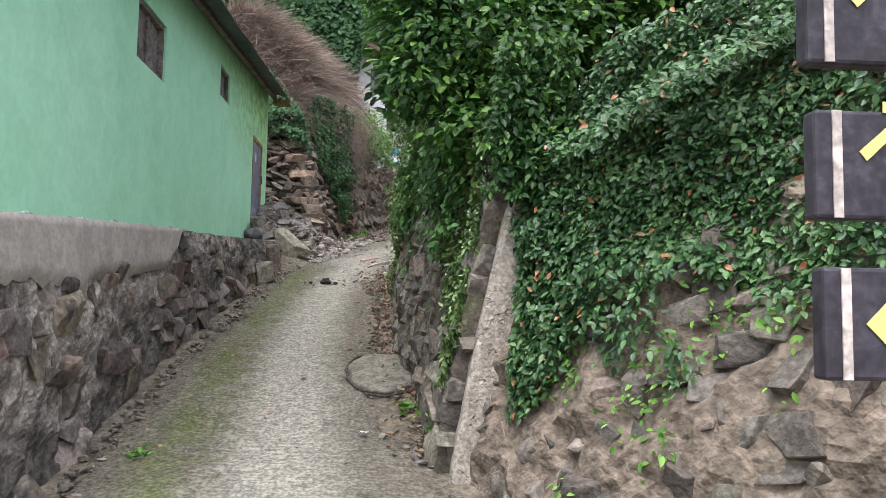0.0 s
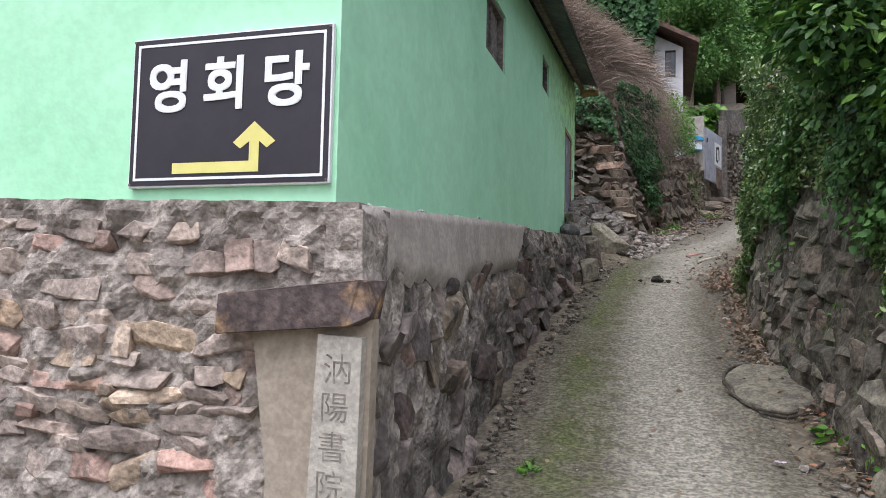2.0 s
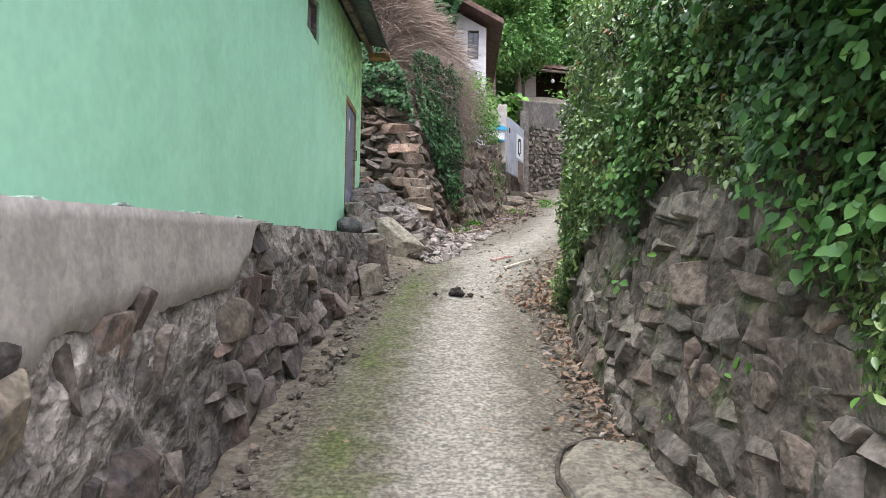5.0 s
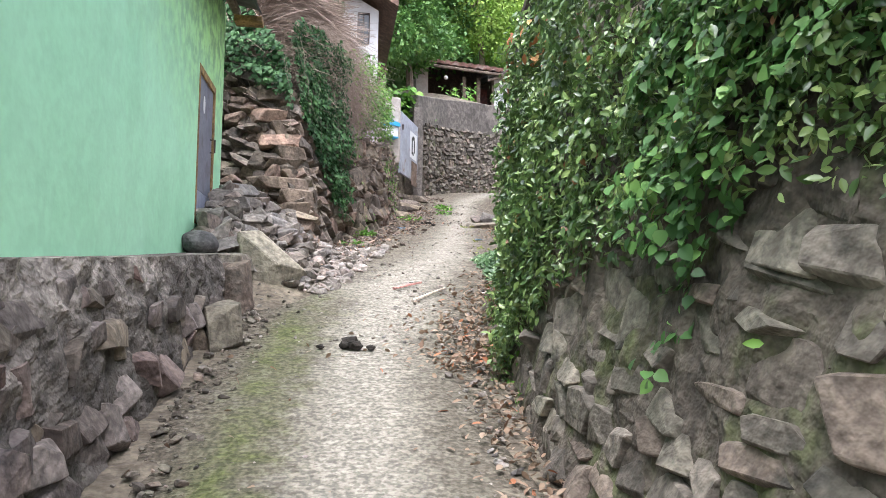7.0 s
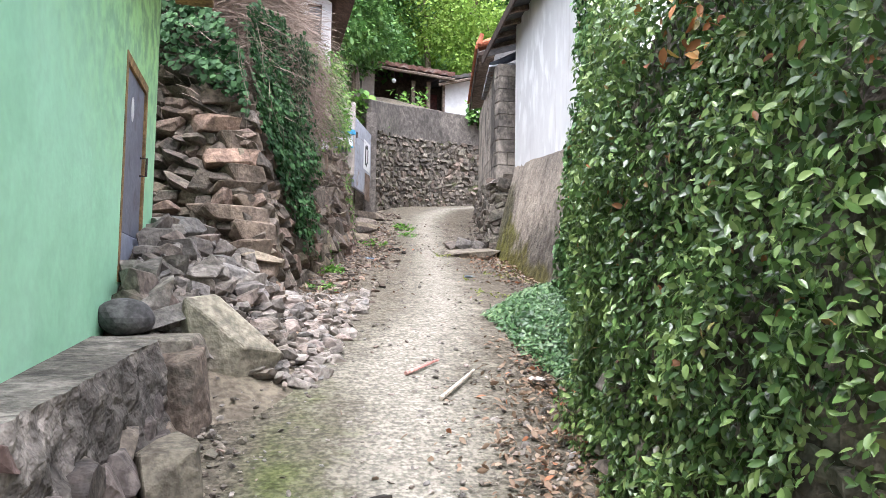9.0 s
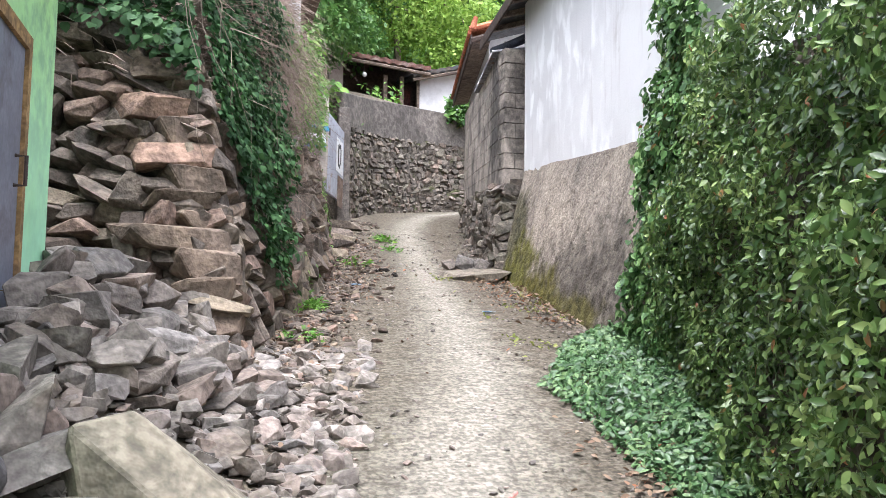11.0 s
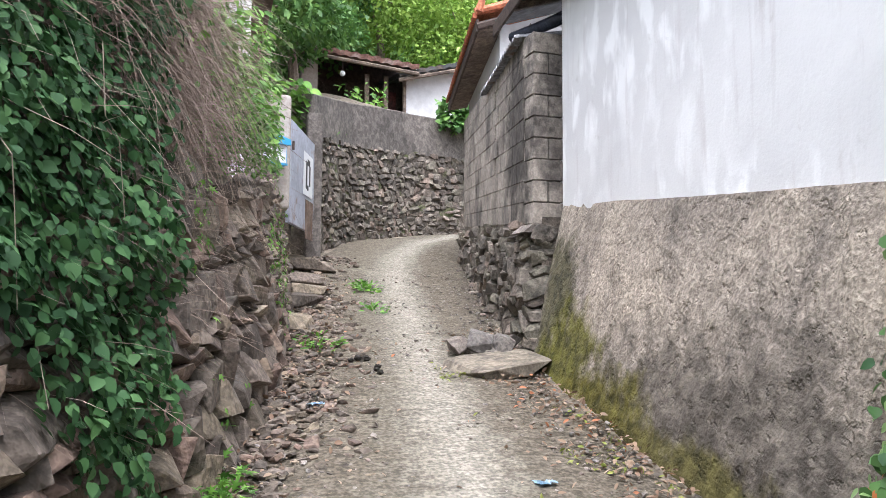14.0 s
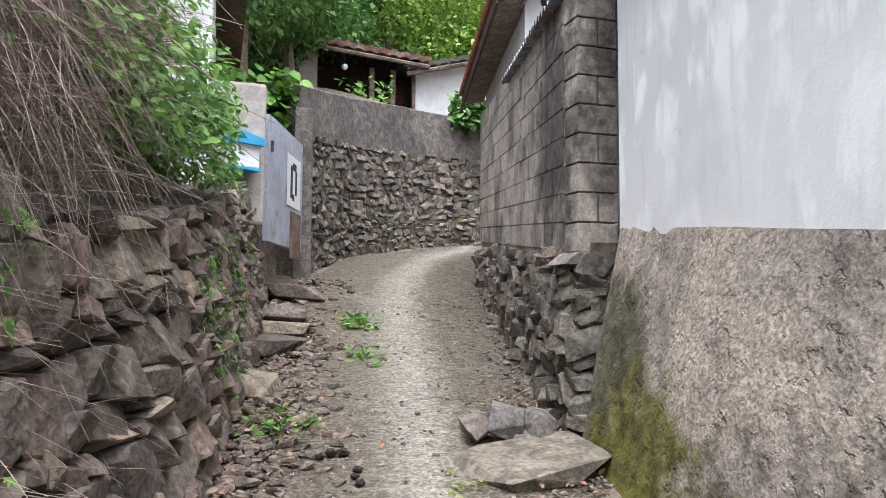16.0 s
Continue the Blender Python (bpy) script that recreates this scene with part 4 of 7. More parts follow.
def build_red_house():
    h = thing("red_roof_house", "white house with red tiled roof behind the block wall", "house")
    e0, e1 = Vector((2.53, 19.6)), Vector((3.45, 23.4))
    d = (e1 - e0).normalized()
    n = Vector((d.y, -d.x))
    L = (e1 - e0).length

    def at(a, dep, z):
        q = e0 + d * a + n * dep
        return (q.x, q.y, z)

    def slab(rows, name, mat, label=""):
        bm = bmesh.new()
        for a, dep, z in rows:
            bm.verts.new(at(a, dep, z))
        bmesh.ops.convex_hull(bm, input=bm.verts)
        part(name, bm, mat, h, label)

    slab([(a, dep, z) for a in (0.25, L - 0.3) for dep in (0.36, 0.56) for z in (4.9, 7.38)], "wall", WHITE_WALL, "white side wall")
    for a in (0.25, L - 0.5):
        slab([(a + i, dep, z) for i in (0, 0.2) for dep in (0.563, 5.0) for z in (4.9, 7.38)], "wall", WHITE_WALL)
        slab([(a + i, dep, z) for i in (0, 0.2) for dep, z in ((0.5, 7.383), (5.0, 7.383), (2.8, 8.05))], "gable", WHITE_WALL)
    part("roof", tiled_slope(at(0, 2.8, 8.2), at(L, 2.8, 8.2), at(0, 0, 7.38), at(L, 0, 7.38)), TILE_RED, h, "red clay tile slope")
    part("roof", tiled_slope(at(0, 2.803, 8.2), at(L, 2.803, 8.2), at(0, 5.5, 7.38), at(L, 5.5, 7.38)), TILE_RED, h, "red clay tile slope")
    slab([(a, dep, z) for a in (0.0, L) for dep in (0.02, 0.05) for z in (7.18, 7.34)], "fascia", SHADOW_BROWN, "dark brown fascia board")
    slab([(a, dep, z) for a in (0.03, L - 0.03) for dep, z in ((0.06, 7.2), (0.355, 7.26), (0.06, 7.23), (0.355, 7.29))], "soffit", WOOD_OLD, "weathered boarded soffit")
    part("eave_tiles", tube([at(-0.02, 0.0, 7.37), at(L, 0.0, 7.37)], 0.03, 8), TILE_RED, h)
    part("verge_tiles", tube([at(-0.02, 0.0, 7.42), at(-0.02, 2.8, 8.26)], 0.05, 8), TILE_RED, h)
    part("barge_board", tube([at(0.0, 0.03, 7.24), at(0.0, 2.8, 8.08)], 0.05, 6), SHADOW_BROWN, h)
    part("ridge_tiles", tube([at(-0.05, 2.8, 8.27), at(L, 2.8, 8.27)], 0.09, 8), TILE_RED, h)
    part("corner_tile", tube([at(-0.03, 0.05, 7.42), at(-0.05, 0.1, 7.62)], 0.06, 8, 0.6), TILE_RED, h)


def build_far_house():
    h = thing("far_house", "old hillside house with broken brown tiled roof", "house")
    part("wall", box(2.0, 2.4, 29.2, 33, 6.4, 9.9), RENDER_GREY, h, "grey rendered wall end")
    # the back's dark colour holds the shade of the porch
    part("wall", box(2.4, 8.6, 31.0, 31.2, 6.4, 10.5), SHADOW_BROWN, h, "porch back coloured dark for the shade inside")
    part("wall", box(4.7, 8.6, 29.2, 29.4, 6.4, 9.9), WHITE_WALL, h, "white wall")
    for x in (3.6, 4.1, 4.62):
        part("post", box(x, x + 0.12, 29.2, 29.32, 6.4, 9.6, 0.01), WOOD_OLD, h)
    # dark sheet added where the porch interior lies in shade
    part("wall", box(3.3, 4.7, 30.2, 30.25, 6.4, 9.65), SHADOW_BROWN, h, "dark panel standing in for the shaded porch interior")
    part("wall", box(4.1, 4.6, 29.9, 29.95, 6.4, 9.4), surf("red_brown_door", (0.1, 0.03, 0.025), (0.07, 0.03, 0.03), 3, 40, 0.7, 0.2, 0.003), h, "dark red door panel")
    old = surf("broken_brown_tiles", (0.17, 0.085, 0.068), (0.22, 0.125, 0.1), 3.5, 30, 0.85, 0.6, 0.01, (0.34, 0.27, 0.24), 3.0, 0.52, 0.62)
    part("roof", tiled_slope((2.0, 31.2, 10.75), (4.9, 31.2, 10.5), (1.8, 28.7, 10.0), (4.9, 28.7, 9.75), 0.25, 0.05, 0.12), old, h, "broken brown tile roof")
    part("roof", tiled_slope((4.4, 31.2, 10.0), (8.8, 31.2, 11.2), (4.4, 28.8, 9.55), (8.8, 28.8, 10.75), 0.25, 0.04, 0.1), ROOF_DARK, h, "dark lean-to roof")
    part("fascia", tube([(1.8, 28.75, 9.85), (4.9, 28.75, 9.6)], 0.05, 6), WOOD_OLD, h)
    part("fascia", tube([(4.4, 28.85, 9.42), (8.8, 28.85, 10.62)], 0.05, 6), WOOD_OLD, h)
    h.matrix_basis = Matrix.Translation((-0.42, 0, 0))
    bulb = thing("hanging_bulb", "small white lamp bulb hanging under the eave", "lamp")
    bm = bmesh.new()
    bmesh.ops.create_uvsphere(bm, u_segments=10, v_segments=8, radius=0.07)
    bmesh.ops.translate(bm, vec=(2.55, 28.9, 9.45), verts=bm.verts)
    part("globe", bm, WHITE_PLAIN, bulb, "", True)
    part("cable", tube([(2.55, 28.9, 9.5), (2.55, 28.9, 9.8)], 0.012, 6), SHADOW_BROWN, bulb)


build_upper_house()
build_white_house()
build_red_house()
build_far_house()


# ---- block wall with its rubble base ----
def build_block_wall():
    w = tagged(new("wall_block"), "weathered grey concrete block wall", "wall", "", "structure")
    rnd = random.Random(5)
    p0, p1 = Vector((2.2, 17.42)), Vector((3.5, 22.6))
    d = (p1 - p0).normalized()
    n = Vector((d.y, -d.x))
    L = (p1 - p0).length
    # mortar core
    def at(a, dep, z):
        q = p0 + d * a + n * dep
        return (q.x, q.y, z)
    bm = bmesh.new()
    for a in (0, L):
        for dep in (0.012, 0.14):
            for z in (4.4 + 0.08 * a, 6.14 + 0.13 * a):
                bm.verts.new(at(a, dep, z))
    bmesh.ops.convex_hull(bm, input=bm.verts)
    part("mortar_core", bm, MORTAR, w)
    me = bpy.data.meshes.new("block")
    b = box(-0.5, 0.5, -0.5, 0.5, -0.5, 0.5)
    bmesh.ops.bevel(b, geom=b.edges[:], offset=0.022, segments=1, affect="EDGES")
    b.to_mesh(me)
    b.free()
    me.materials.append(BLOCK)
    ang = math.atan2(d.y, d.x)
    for r in range(9):
        a = -0.2 if r % 2 else 0.0
        while a < L:
            w0, a0 = 0.385, max(a, 0.0)
            a1 = min(a + w0, L)
            slope = 0.098
            z = 4.6 + 0.2 * r + slope * (a0 + a1) / 2
            joint = 1.45 < a0 < 1.56
            if a1 - a0 > 0.08 and not joint and z - 0.1 < 6.12 + 0.13 * a0:
                q = at((a0 + a1) / 2, 0.075 + rnd.uniform(-0.004, 0.004) - (0.012 if a0 > 1.5 else 0.0), z)
                m = Matrix.Translation(q) @ Matrix.Rotation(ang, 4, "Z") @ pose(0, 0, 0, 0, -math.degrees(math.atan(slope)), rnd.uniform(-0.4, 0.4)) @ Matrix.Diagonal((a1 - a0 - 0.003, 0.15, 0.193, 1))
                part_mesh("block", me, w, "", m)
            a += 0.4
    # end pier towards the white house
    for r in range(9):
        for k, (c, wd) in enumerate((((2.35, 0.3),) if r % 2 == 0 else ((2.27, 0.14), (2.43, 0.14)))):
            m = Matrix.Translation((c + rnd.uniform(-0.004, 0.004), 17.3, 4.6 + 0.2 * r - 0.02)) @ Matrix.Diagonal((wd, 0.2, 0.188, 1))
            part_mesh("block", me, w, "", m)
    part("mortar_core", box(2.22, 2.48, 17.22, 17.4, 4.4, 6.28), MORTAR_DARK, w)


build_block_wall()
PLINTH = Sheet([(2.02, 16.9, 3.1), (2.2, 17.6, 3.3), (2.42, 18.6, 3.5), (3.4, 22.5, 4.35)], [(2.25, 17.2, 4.55), (2.27, 17.7, 4.56), (2.5, 18.6, 4.62), (3.48, 22.6, 4.9)], 1)
walls["wall_plinth"] = wall("wall_plinth", "rubble base under the concrete block wall", PLINTH, GAP_DARK, res=0.08, amp=0.05, freq=6, low=0.1, sink=0.06)
part_mesh("far_backing", mesh_of("far_backing", [(2.1, 17.2, 4.4), (2.6, 17.2, 4.4), (2.6, 17.5, 4.4), (2.1, 17.5, 4.4), (2.25, 17.2, 4.52), (2.6, 17.2, 4.52), (2.6, 17.5, 4.52), (2.25, 17.5, 4.52)],
          [(0, 3, 2, 1), (4, 5, 6, 7), (0, 1, 5, 4), (1, 2, 6, 5), (2, 3, 7, 6), (3, 0, 4, 7)], CONCRETE), walls["wall_plinth"])

# lean-to sheet on the block wall
lean = thing("lean_to_roof", "rusty corrugated sheet resting on the block wall", "roof")
part("sheet", corrugated(0, 1.6, 0, 2.6, lambda a, b: 0.12 * a, 0.12, 0.025), surf("galvanised_sheet", (0.2, 0.2, 0.21), (0.28, 0.28, 0.29), 3, 40, 0.55, 0.15, 0.003, (0.16, 0.1, 0.07), 3, metal=0.4), lean)
lean.matrix_basis = pose(2.1, 17.4, 6.28, 4.6, 0, -14.2)

tarp = thing("tarpaulin_roll", "dark blue rolled tarpaulin lying on the block wall", "tarpaulin")
part("roll", tube([(2.3, 17.9, 6.47), (2.38, 17.62, 6.45), (2.5, 17.38, 6.47), (2.62, 17.22, 6.52)], 0.055, 10, 1.15), surf("dark_blue_tarpaulin", (0.03, 0.035, 0.05), (0.045, 0.05, 0.07), 6, 50, 0.45, 0.3, 0.004), tarp, "", True)
part("cord", tube([(2.33, 17.64, 6.45), (2.36, 17.6, 6.51), (2.43, 17.66, 6.46)], 0.008, 6), WOOD_OLD, tarp)

# far wall's parapet
def build_parapet():
    verts, faces = [], []
    us = np.linspace(0, FAR.length, 60)
    f = FAR.at(us, np.ones(60))
    top = f[:, 2] + np.interp(us, [0, 2.5, 4.5, FAR.length], [0.66, 0.78, 0.85, 0.72])
    p, tu, tv, n = FAR.frame_at(us, np.full(60, 0.9))
    n[:, 2] = 0
    n /= np.linalg.norm(n, axis=1)[:, None]
    rows = []
    for off, zz in ((0.02, f[:, 2] - 0.08), (0.03, (f[:, 2] + top) / 2), (0.02, top - 0.02), (0.0, top), (-0.2, top), (-0.22, f[:, 2] - 0.08)):
        q = f + n * off
        q[:, 2] = zz + 0.01 * vnoise(q * 2, 2)
        rows.append(q)
    verts = np.concatenate(rows)
    for r in range(6):
        s = (r + 1) % 6
        for i in range(59):
            faces.append((r * 60 + i, r * 60 + i + 1, s * 60 + i + 1, s * 60 + i))
    for i in (0, 59):
        faces.append([r * 60 + i for r in range(6)])
    part_mesh("parapet", mesh_of("parapet", verts, faces, PARAPET), walls["wall_far"], "weathered smooth concrete parapet")


PARAPET = surf("weathered_parapet", (0.16, 0.14, 0.122), (0.1, 0.088, 0.078), 1.6, 40, 0.92, 0.5, 0.008, (0.07, 0.062, 0.055), 1.5, 0.52, 0.7)
build_parapet()

# ---- gate, piers and letter box at the end of the terrace ----
pier = thing("gate_pier", "grey cement gate pier with rounded top", "pier")
bm = box(-0.03, 0.36, 20.3, 20.62, 4.9, 6.34, 0.04)
part("shaft", bm, RENDER_GREY, pier)
side_wall = tagged(new("wall_garden", None), "short cream rendered garden wall beside the gate pier", "wall", "", "structure")
part("body", prism([(-0.9, 4.9), (-0.035, 4.9), (-0.035, 6.25), (-0.12, 6.42), (-0.5, 6.45), (-0.9, 6.45)], 0, 0.18, Matrix(((1, 0, 0, 0), (0, 0, -1, 20.55), (0, 1, 0, 0), (0, 0, 0, 1)))), surf("cream_render", (0.5, 0.46, 0.38), (0.42, 0.385, 0.32), 2, 40, 0.9, 0.2, 0.004, (0.3, 0.28, 0.24), 2), side_wall)
pier2 = thing("gate_pier", "dark grey cement gate pier beside the far wall", "pier")
part("shaft", box(0.86, 1.1, 22.5, 22.75, 4.3, 6.72, 0.02), PARAPET, pier2)

GATE_PAINT = surf("chalky_blue_grey_paint", (0.42, 0.44, 0.5), (0.33, 0.34, 0.39), 2.5, 40, 0.6, 0.15, 0.003, (0.25, 0.17, 0.13), 3.0, 0.58, 0.7, speck=0.1)
gate = thing("metal_gate", "chalky blue grey sheet metal gate with rusted foot", "gate", at=Matrix.Translation((0.42, 20.9, 4.8)) @ Matrix.Rotation(math.atan2(1.5, 0.53), 4, "Z"))
gm = gate.matrix_basis


def gate_box(*a, bevel=0.004):
    return box(*a, bevel, gm)


part("panel", gate_box(0.0, 1.56, -0.015, 0.015, 0.0, 1.38), GATE_PAINT, gate, "dented painted steel panel")
for z in (0.02, 0.42, 0.9, 1.34):
    part("rail", gate_box(0.0, 1.56, 0.012, 0.04, z - 0.02, z + 0.02), GATE_PAINT, gate)
for a in (0.02, 0.78, 1.54):
    part("stile", gate_box(a - 0.02, a + 0.02, 0.013, 0.045, 0.0, 1.38), GATE_PAINT, gate)
part("rust_plate", gate_box(0.95, 1.5, -0.022, -0.016, -0.12, 0.45), surf("rusted_plate", (0.13, 0.08, 0.055), (0.2, 0.15, 0.12), 5, 50, 0.8, 0.4, 0.004), gate, "rusted lower plate")
part("notice", gate_box(0.75, 1.4, -0.027, -0.023, 0.5, 1.12, bevel=0.0), WHITE_PLAIN, gate, "white paper notice")
ink = surf("black_ink", (0.03, 0.03, 0.03), (0.04, 0.04, 0.04), 2, 20, 0.7, 0.0, speck=0.02)
for k, (a, b, c, d) in enumerate(((0.9, 1.0, 0.6, 1.0), (1.0, 1.18, 0.95, 1.04), (1.13, 1.22, 0.66, 0.96), (1.0, 1.1, 0.58, 0.66))):
    part("print", gate_box(a, b, -0.029, -0.0275, c, d, bevel=0.0), ink, gate)
part("bolt", gate_box(0.04, 0.07, -0.045, -0.016, 0.98, 1.1), SHADOW_BROWN, gate)

BLUE = surf("sky_blue_plastic", (0.05, 0.3, 0.52), (0.06, 0.35, 0.6), 3, 40, 0.4, 0.05, 0.001, speck=0.05)
letter = thing("letter_box", "blue and white letter box fixed to the gate pier", "letter box")
lm = Matrix.Translation((0.14, 20.17, 5.44)) @ pose(0, 0, 0, 0, 0, 28)
part("body", box(-0.13, 0.13, -0.09, 0.13, 0.0, 0.24, 0.01, lm), WHITE_PLAIN, letter, "white box body")
part("roof", prism([(-0.16, 0.22), (0.16, 0.22), (0.15, 0.29), (-0.1, 0.34), (-0.16, 0.3)], -0.13, 0.14, lm @ Matrix(((1, 0, 0, 0), (0, 0, -1, 0), (0, 1, 0, 0), (0, 0, 0, 1)))), BLUE, letter, "blue lid")
part("side_panel", box(0.131, 0.14, -0.08, 0.12, 0.01, 0.21, 0.002, lm), BLUE, letter, "blue side")
part("base_plate", box(-0.14, 0.14, -0.1, 0.13, -0.03, -0.002, 0.004, lm), BLUE, letter)

# ---- sign on the green house ----
SIGN_BLACK = surf("sign_black", (0.028, 0.024, 0.03), (0.034, 0.029, 0.036), 3, 30, 0.5, 0.03, 0.001, speck=0.05)
YELLOW = surf("sign_yellow", (0.72, 0.66, 0.22), (0.7, 0.63, 0.2), 3, 30, 0.5, 0.02, 0.001, speck=0.03)
sign = thing("direction_sign", "black sign with white border, Korean lettering and yellow turn arrow", "sign")
SX0, SX1, SZ0, SZ1, SY = -3.1, -2.1, 1.985, 2.67, 3.272


def sign_xy(u, v):
    return SX0 + (SX1 - SX0) * u, SZ1 - (SZ1 - SZ0) * v


def upright(y):
    """Turns plan outlines into a standing plane at y, facing the street."""
    return Matrix(((1, 0, 0, 0), (0, 0, -1, y), (0, 1, 0, 0), (0, 0, 0, 1)))


part("board", box(SX0, SX1, SY, SY + 0.026, SZ0, SZ1, 0.003), WHITE_PLAIN, sign, "white backing board")
part("face", box(SX0 + 0.008, SX1 - 0.008, SY - 0.004, SY - 0.0005, SZ0 + 0.008, SZ1 - 0.008), SIGN_BLACK, sign, "matt black face")
bm = rect_wall((SX0 + 0.03, SX1 - 0.03, SZ0 + 0.03, SZ1 - 0.03), [(SX0 + 0.042, SX1 - 0.042, SZ0 + 0.042, SZ1 - 0.042)], 0.002, lambda a, b, d: (a, SY - 0.0065 + d, b))
part("border", bm, WHITE_PLAIN, sign, "thin white border line")
arrow = [(0.235, 0.915), (0.235, 0.845), (0.62, 0.845), (0.62, 0.72), (0.575, 0.765), (0.54, 0.725), (0.642, 0.595), (0.745, 0.725), (0.705, 0.765), (0.667, 0.72), (0.667, 0.915)]
part("arrow", prism([sign_xy(u, v) for u, v in arrow], 0.0, 0.002, upright(SY - 0.0045)), YELLOW, sign, "yellow turn arrow")
for c in ((0.012, 0.02), (0.988, 0.02), (0.012, 0.98), (0.988, 0.98)):
    x, z = sign_xy(*c)
    part("screw", box(x - 0.006, x + 0.006, SY - 0.008, SY - 0.004, z - 0.006, z + 0.006, 0.002), BOARD_GREY, sign)


def lettering(text, size, mat, m, bold=0.0, depth=0.002):
    c = bpy.data.curves.new("lettering", "FONT")
    c.body, c.size, c.offset, c.extrude, c.align_x, c.align_y, c.resolution_u = text, size, bold, depth, "CENTER", "CENTER", 4
    o = bpy.data.objects.new("lettering_source", c)
    scene.collection.objects.link(o)
    bpy.context.view_layer.update()
    me = bpy.data.meshes.new_from_object(o.evaluated_get(bpy.context.evaluated_depsgraph_get()))
    bpy.data.objects.remove(o)
    bpy.data.curves.remove(c)
    me.materials.clear()
    me.materials.append(mat)
    co = np.zeros(len(me.vertices) * 3)
    me.vertices.foreach_get("co", co)
    co = co.reshape(-1, 3)
    mid = (co.max(0) + co.min(0)) / 2
    span = co.max(0) - co.min(0)
    me.transform(Matrix.Translation((-mid[0], -mid[1], 0)))
    me.transform(m)
    return me, span


for ch, u in (("영", 0.195), ("회", 0.48), ("당", 0.79)):
    x, z = sign_xy(u, 0.335)
    letter_bm = bmesh.new()
    for k, (dx, dz) in enumerate(((0, 0), (1, 1), (-1, 1), (1, -1), (-1, -1), (1, 0), (-1, 0), (0, 1), (0, -1))):
        me, span = lettering(ch, 0.25, WHITE_PLAIN, Matrix.Translation((x + 0.0065 * dx, SY - 0.006 - 0.0003 * k, z + 0.0065 * dz)) @ Matrix.Rotation(radians(90), 4, "X"), 0.0, 0.0012)
        letter_bm.from_mesh(me)
        bpy.data.meshes.remove(me)
    part("letter", letter_bm, WHITE_PLAIN, sign, "white Korean syllable")

# ---- engraved stone post and lintel stone in the front wall ----
POST_STONE = surf("pale_granite", (0.42, 0.385, 0.33), (0.36, 0.325, 0.28), 4, 70, 0.9, 0.5, 0.006, (0.3, 0.265, 0.225), 3, speck=0.15)
SMOOTH_MORTAR = surf("smooth_sandy_mortar", (0.36, 0.3, 0.235), (0.31, 0.26, 0.205), 3, 60, 0.92, 0.4, 0.005, (0.25, 0.205, 0.165), 2, speck=0.12)
post = thing("engraved_stone_post", "pale stone marker post with engraved Chinese characters", "stone post")
part("shaft", prism([(-2.1, 0.1), (-1.88, 0.1), (-1.862, 1.36), (-2.045, 1.37)], 0, 0.1, upright(3.2)), POST_STONE, post)
CARVE = surf("carved_groove", (0.2, 0.18, 0.155), (0.24, 0.21, 0.18), 5, 60, 0.95, 0.3, 0.003)
for i, ch in enumerate("汭陽書院"):
    me, span = lettering(ch, 0.125, CARVE, Matrix.Translation((-1.96 - 0.006 * i, 3.0995, 1.24 - 0.147 * i)) @ Matrix.Rotation(radians(90), 4, "X"), -0.0005, 0.0012)
    part_mesh("letter", me, post, "engraved character")
for k in range(3):
    part("groove", box(-2.04, -1.99 + 0.03 * k, 3.0985, 3.1005, 0.69 - 0.03 * k, 0.7 - 0.03 * k), CARVE, post)
part("mortar_bed", prism([(-2.3, 0.05), (-1.86, 0.05), (-1.84, 1.43), (-2.36, 1.38), (-2.28, 0.8)], 0, 0.07, upright(3.22)), SMOOTH_MORTAR, walls["wall_front"], "smooth sandy mortar bed")

lint = rock_mesh("lintel_stone", 77, surf("rusty_lintel_stone", (0.07, 0.052, 0.05), (0.1, 0.075, 0.068), 5, 40, 0.85, 0.7, 0.01, (0.34, 0.21, 0.11), 3.5, 0.5, 0.6), 0.92, 14)
ob = new("lintel_stone", lint)
ob.matrix_basis = Matrix.Translation((-2.18, 3.2, 1.47)) @ pose(0, 0, 0, 0, -5, 0) @ Matrix.Diagonal((0.7, 0.26, 0.18, 1))
tagged(ob, "long dark rust-stained stone over the engraved post", "stone")

# ---- leaning concrete pilaster at the start of the stone wall ----
pil = thing("concrete_pilaster", "leaning grey concrete buttress at the wall end", "buttress")
bm = bmesh.new()
rings = []
for z, x0, x1, y0 in ((0.2, 0.34, 0.62, 4.3), (0.6, 0.4, 0.68, 4.31), (1.0, 0.47, 0.79, 4.32), (1.45, 0.56, 0.9, 4.33), (1.9, 0.66, 0.9, 4.34), (2.32, 0.76, 0.87, 4.36)):
    rings.append([bm.verts.new(v) for v in ((x0, y0 + 0.03, z), (x0 + 0.03, y0, z), (x1, y0, z), (x1, 4.75, z), (x0, 4.75, z))])
for a, b in zip(rings, rings[1:]):
    for i in range(5):
        bm.faces.new((a[i], a[(i + 1) % 5], b[(i + 1) % 5], b[i]))
bm.faces.new(rings[0][::-1])
bm.faces.new(rings[-1])
bmesh.ops.recalc_face_normals(bm, faces=bm.faces)
bmesh.ops.subdivide_edges(bm, edges=bm.edges[:], cuts=2, use_grid_fill=True)
for v in bm.verts:
    v.co += Vector((0.012 * noise.noise(v.co * 5), 0.012 * noise.noise(v.co * 5 + Vector((9, 0, 0))), 0))
part("shaft", bm, stained_wall("buttress_concrete", (0.36, 0.315, 0.26), (0.3, 0.262, 0.215), (0.17, 0.15, 0.125)), pil)

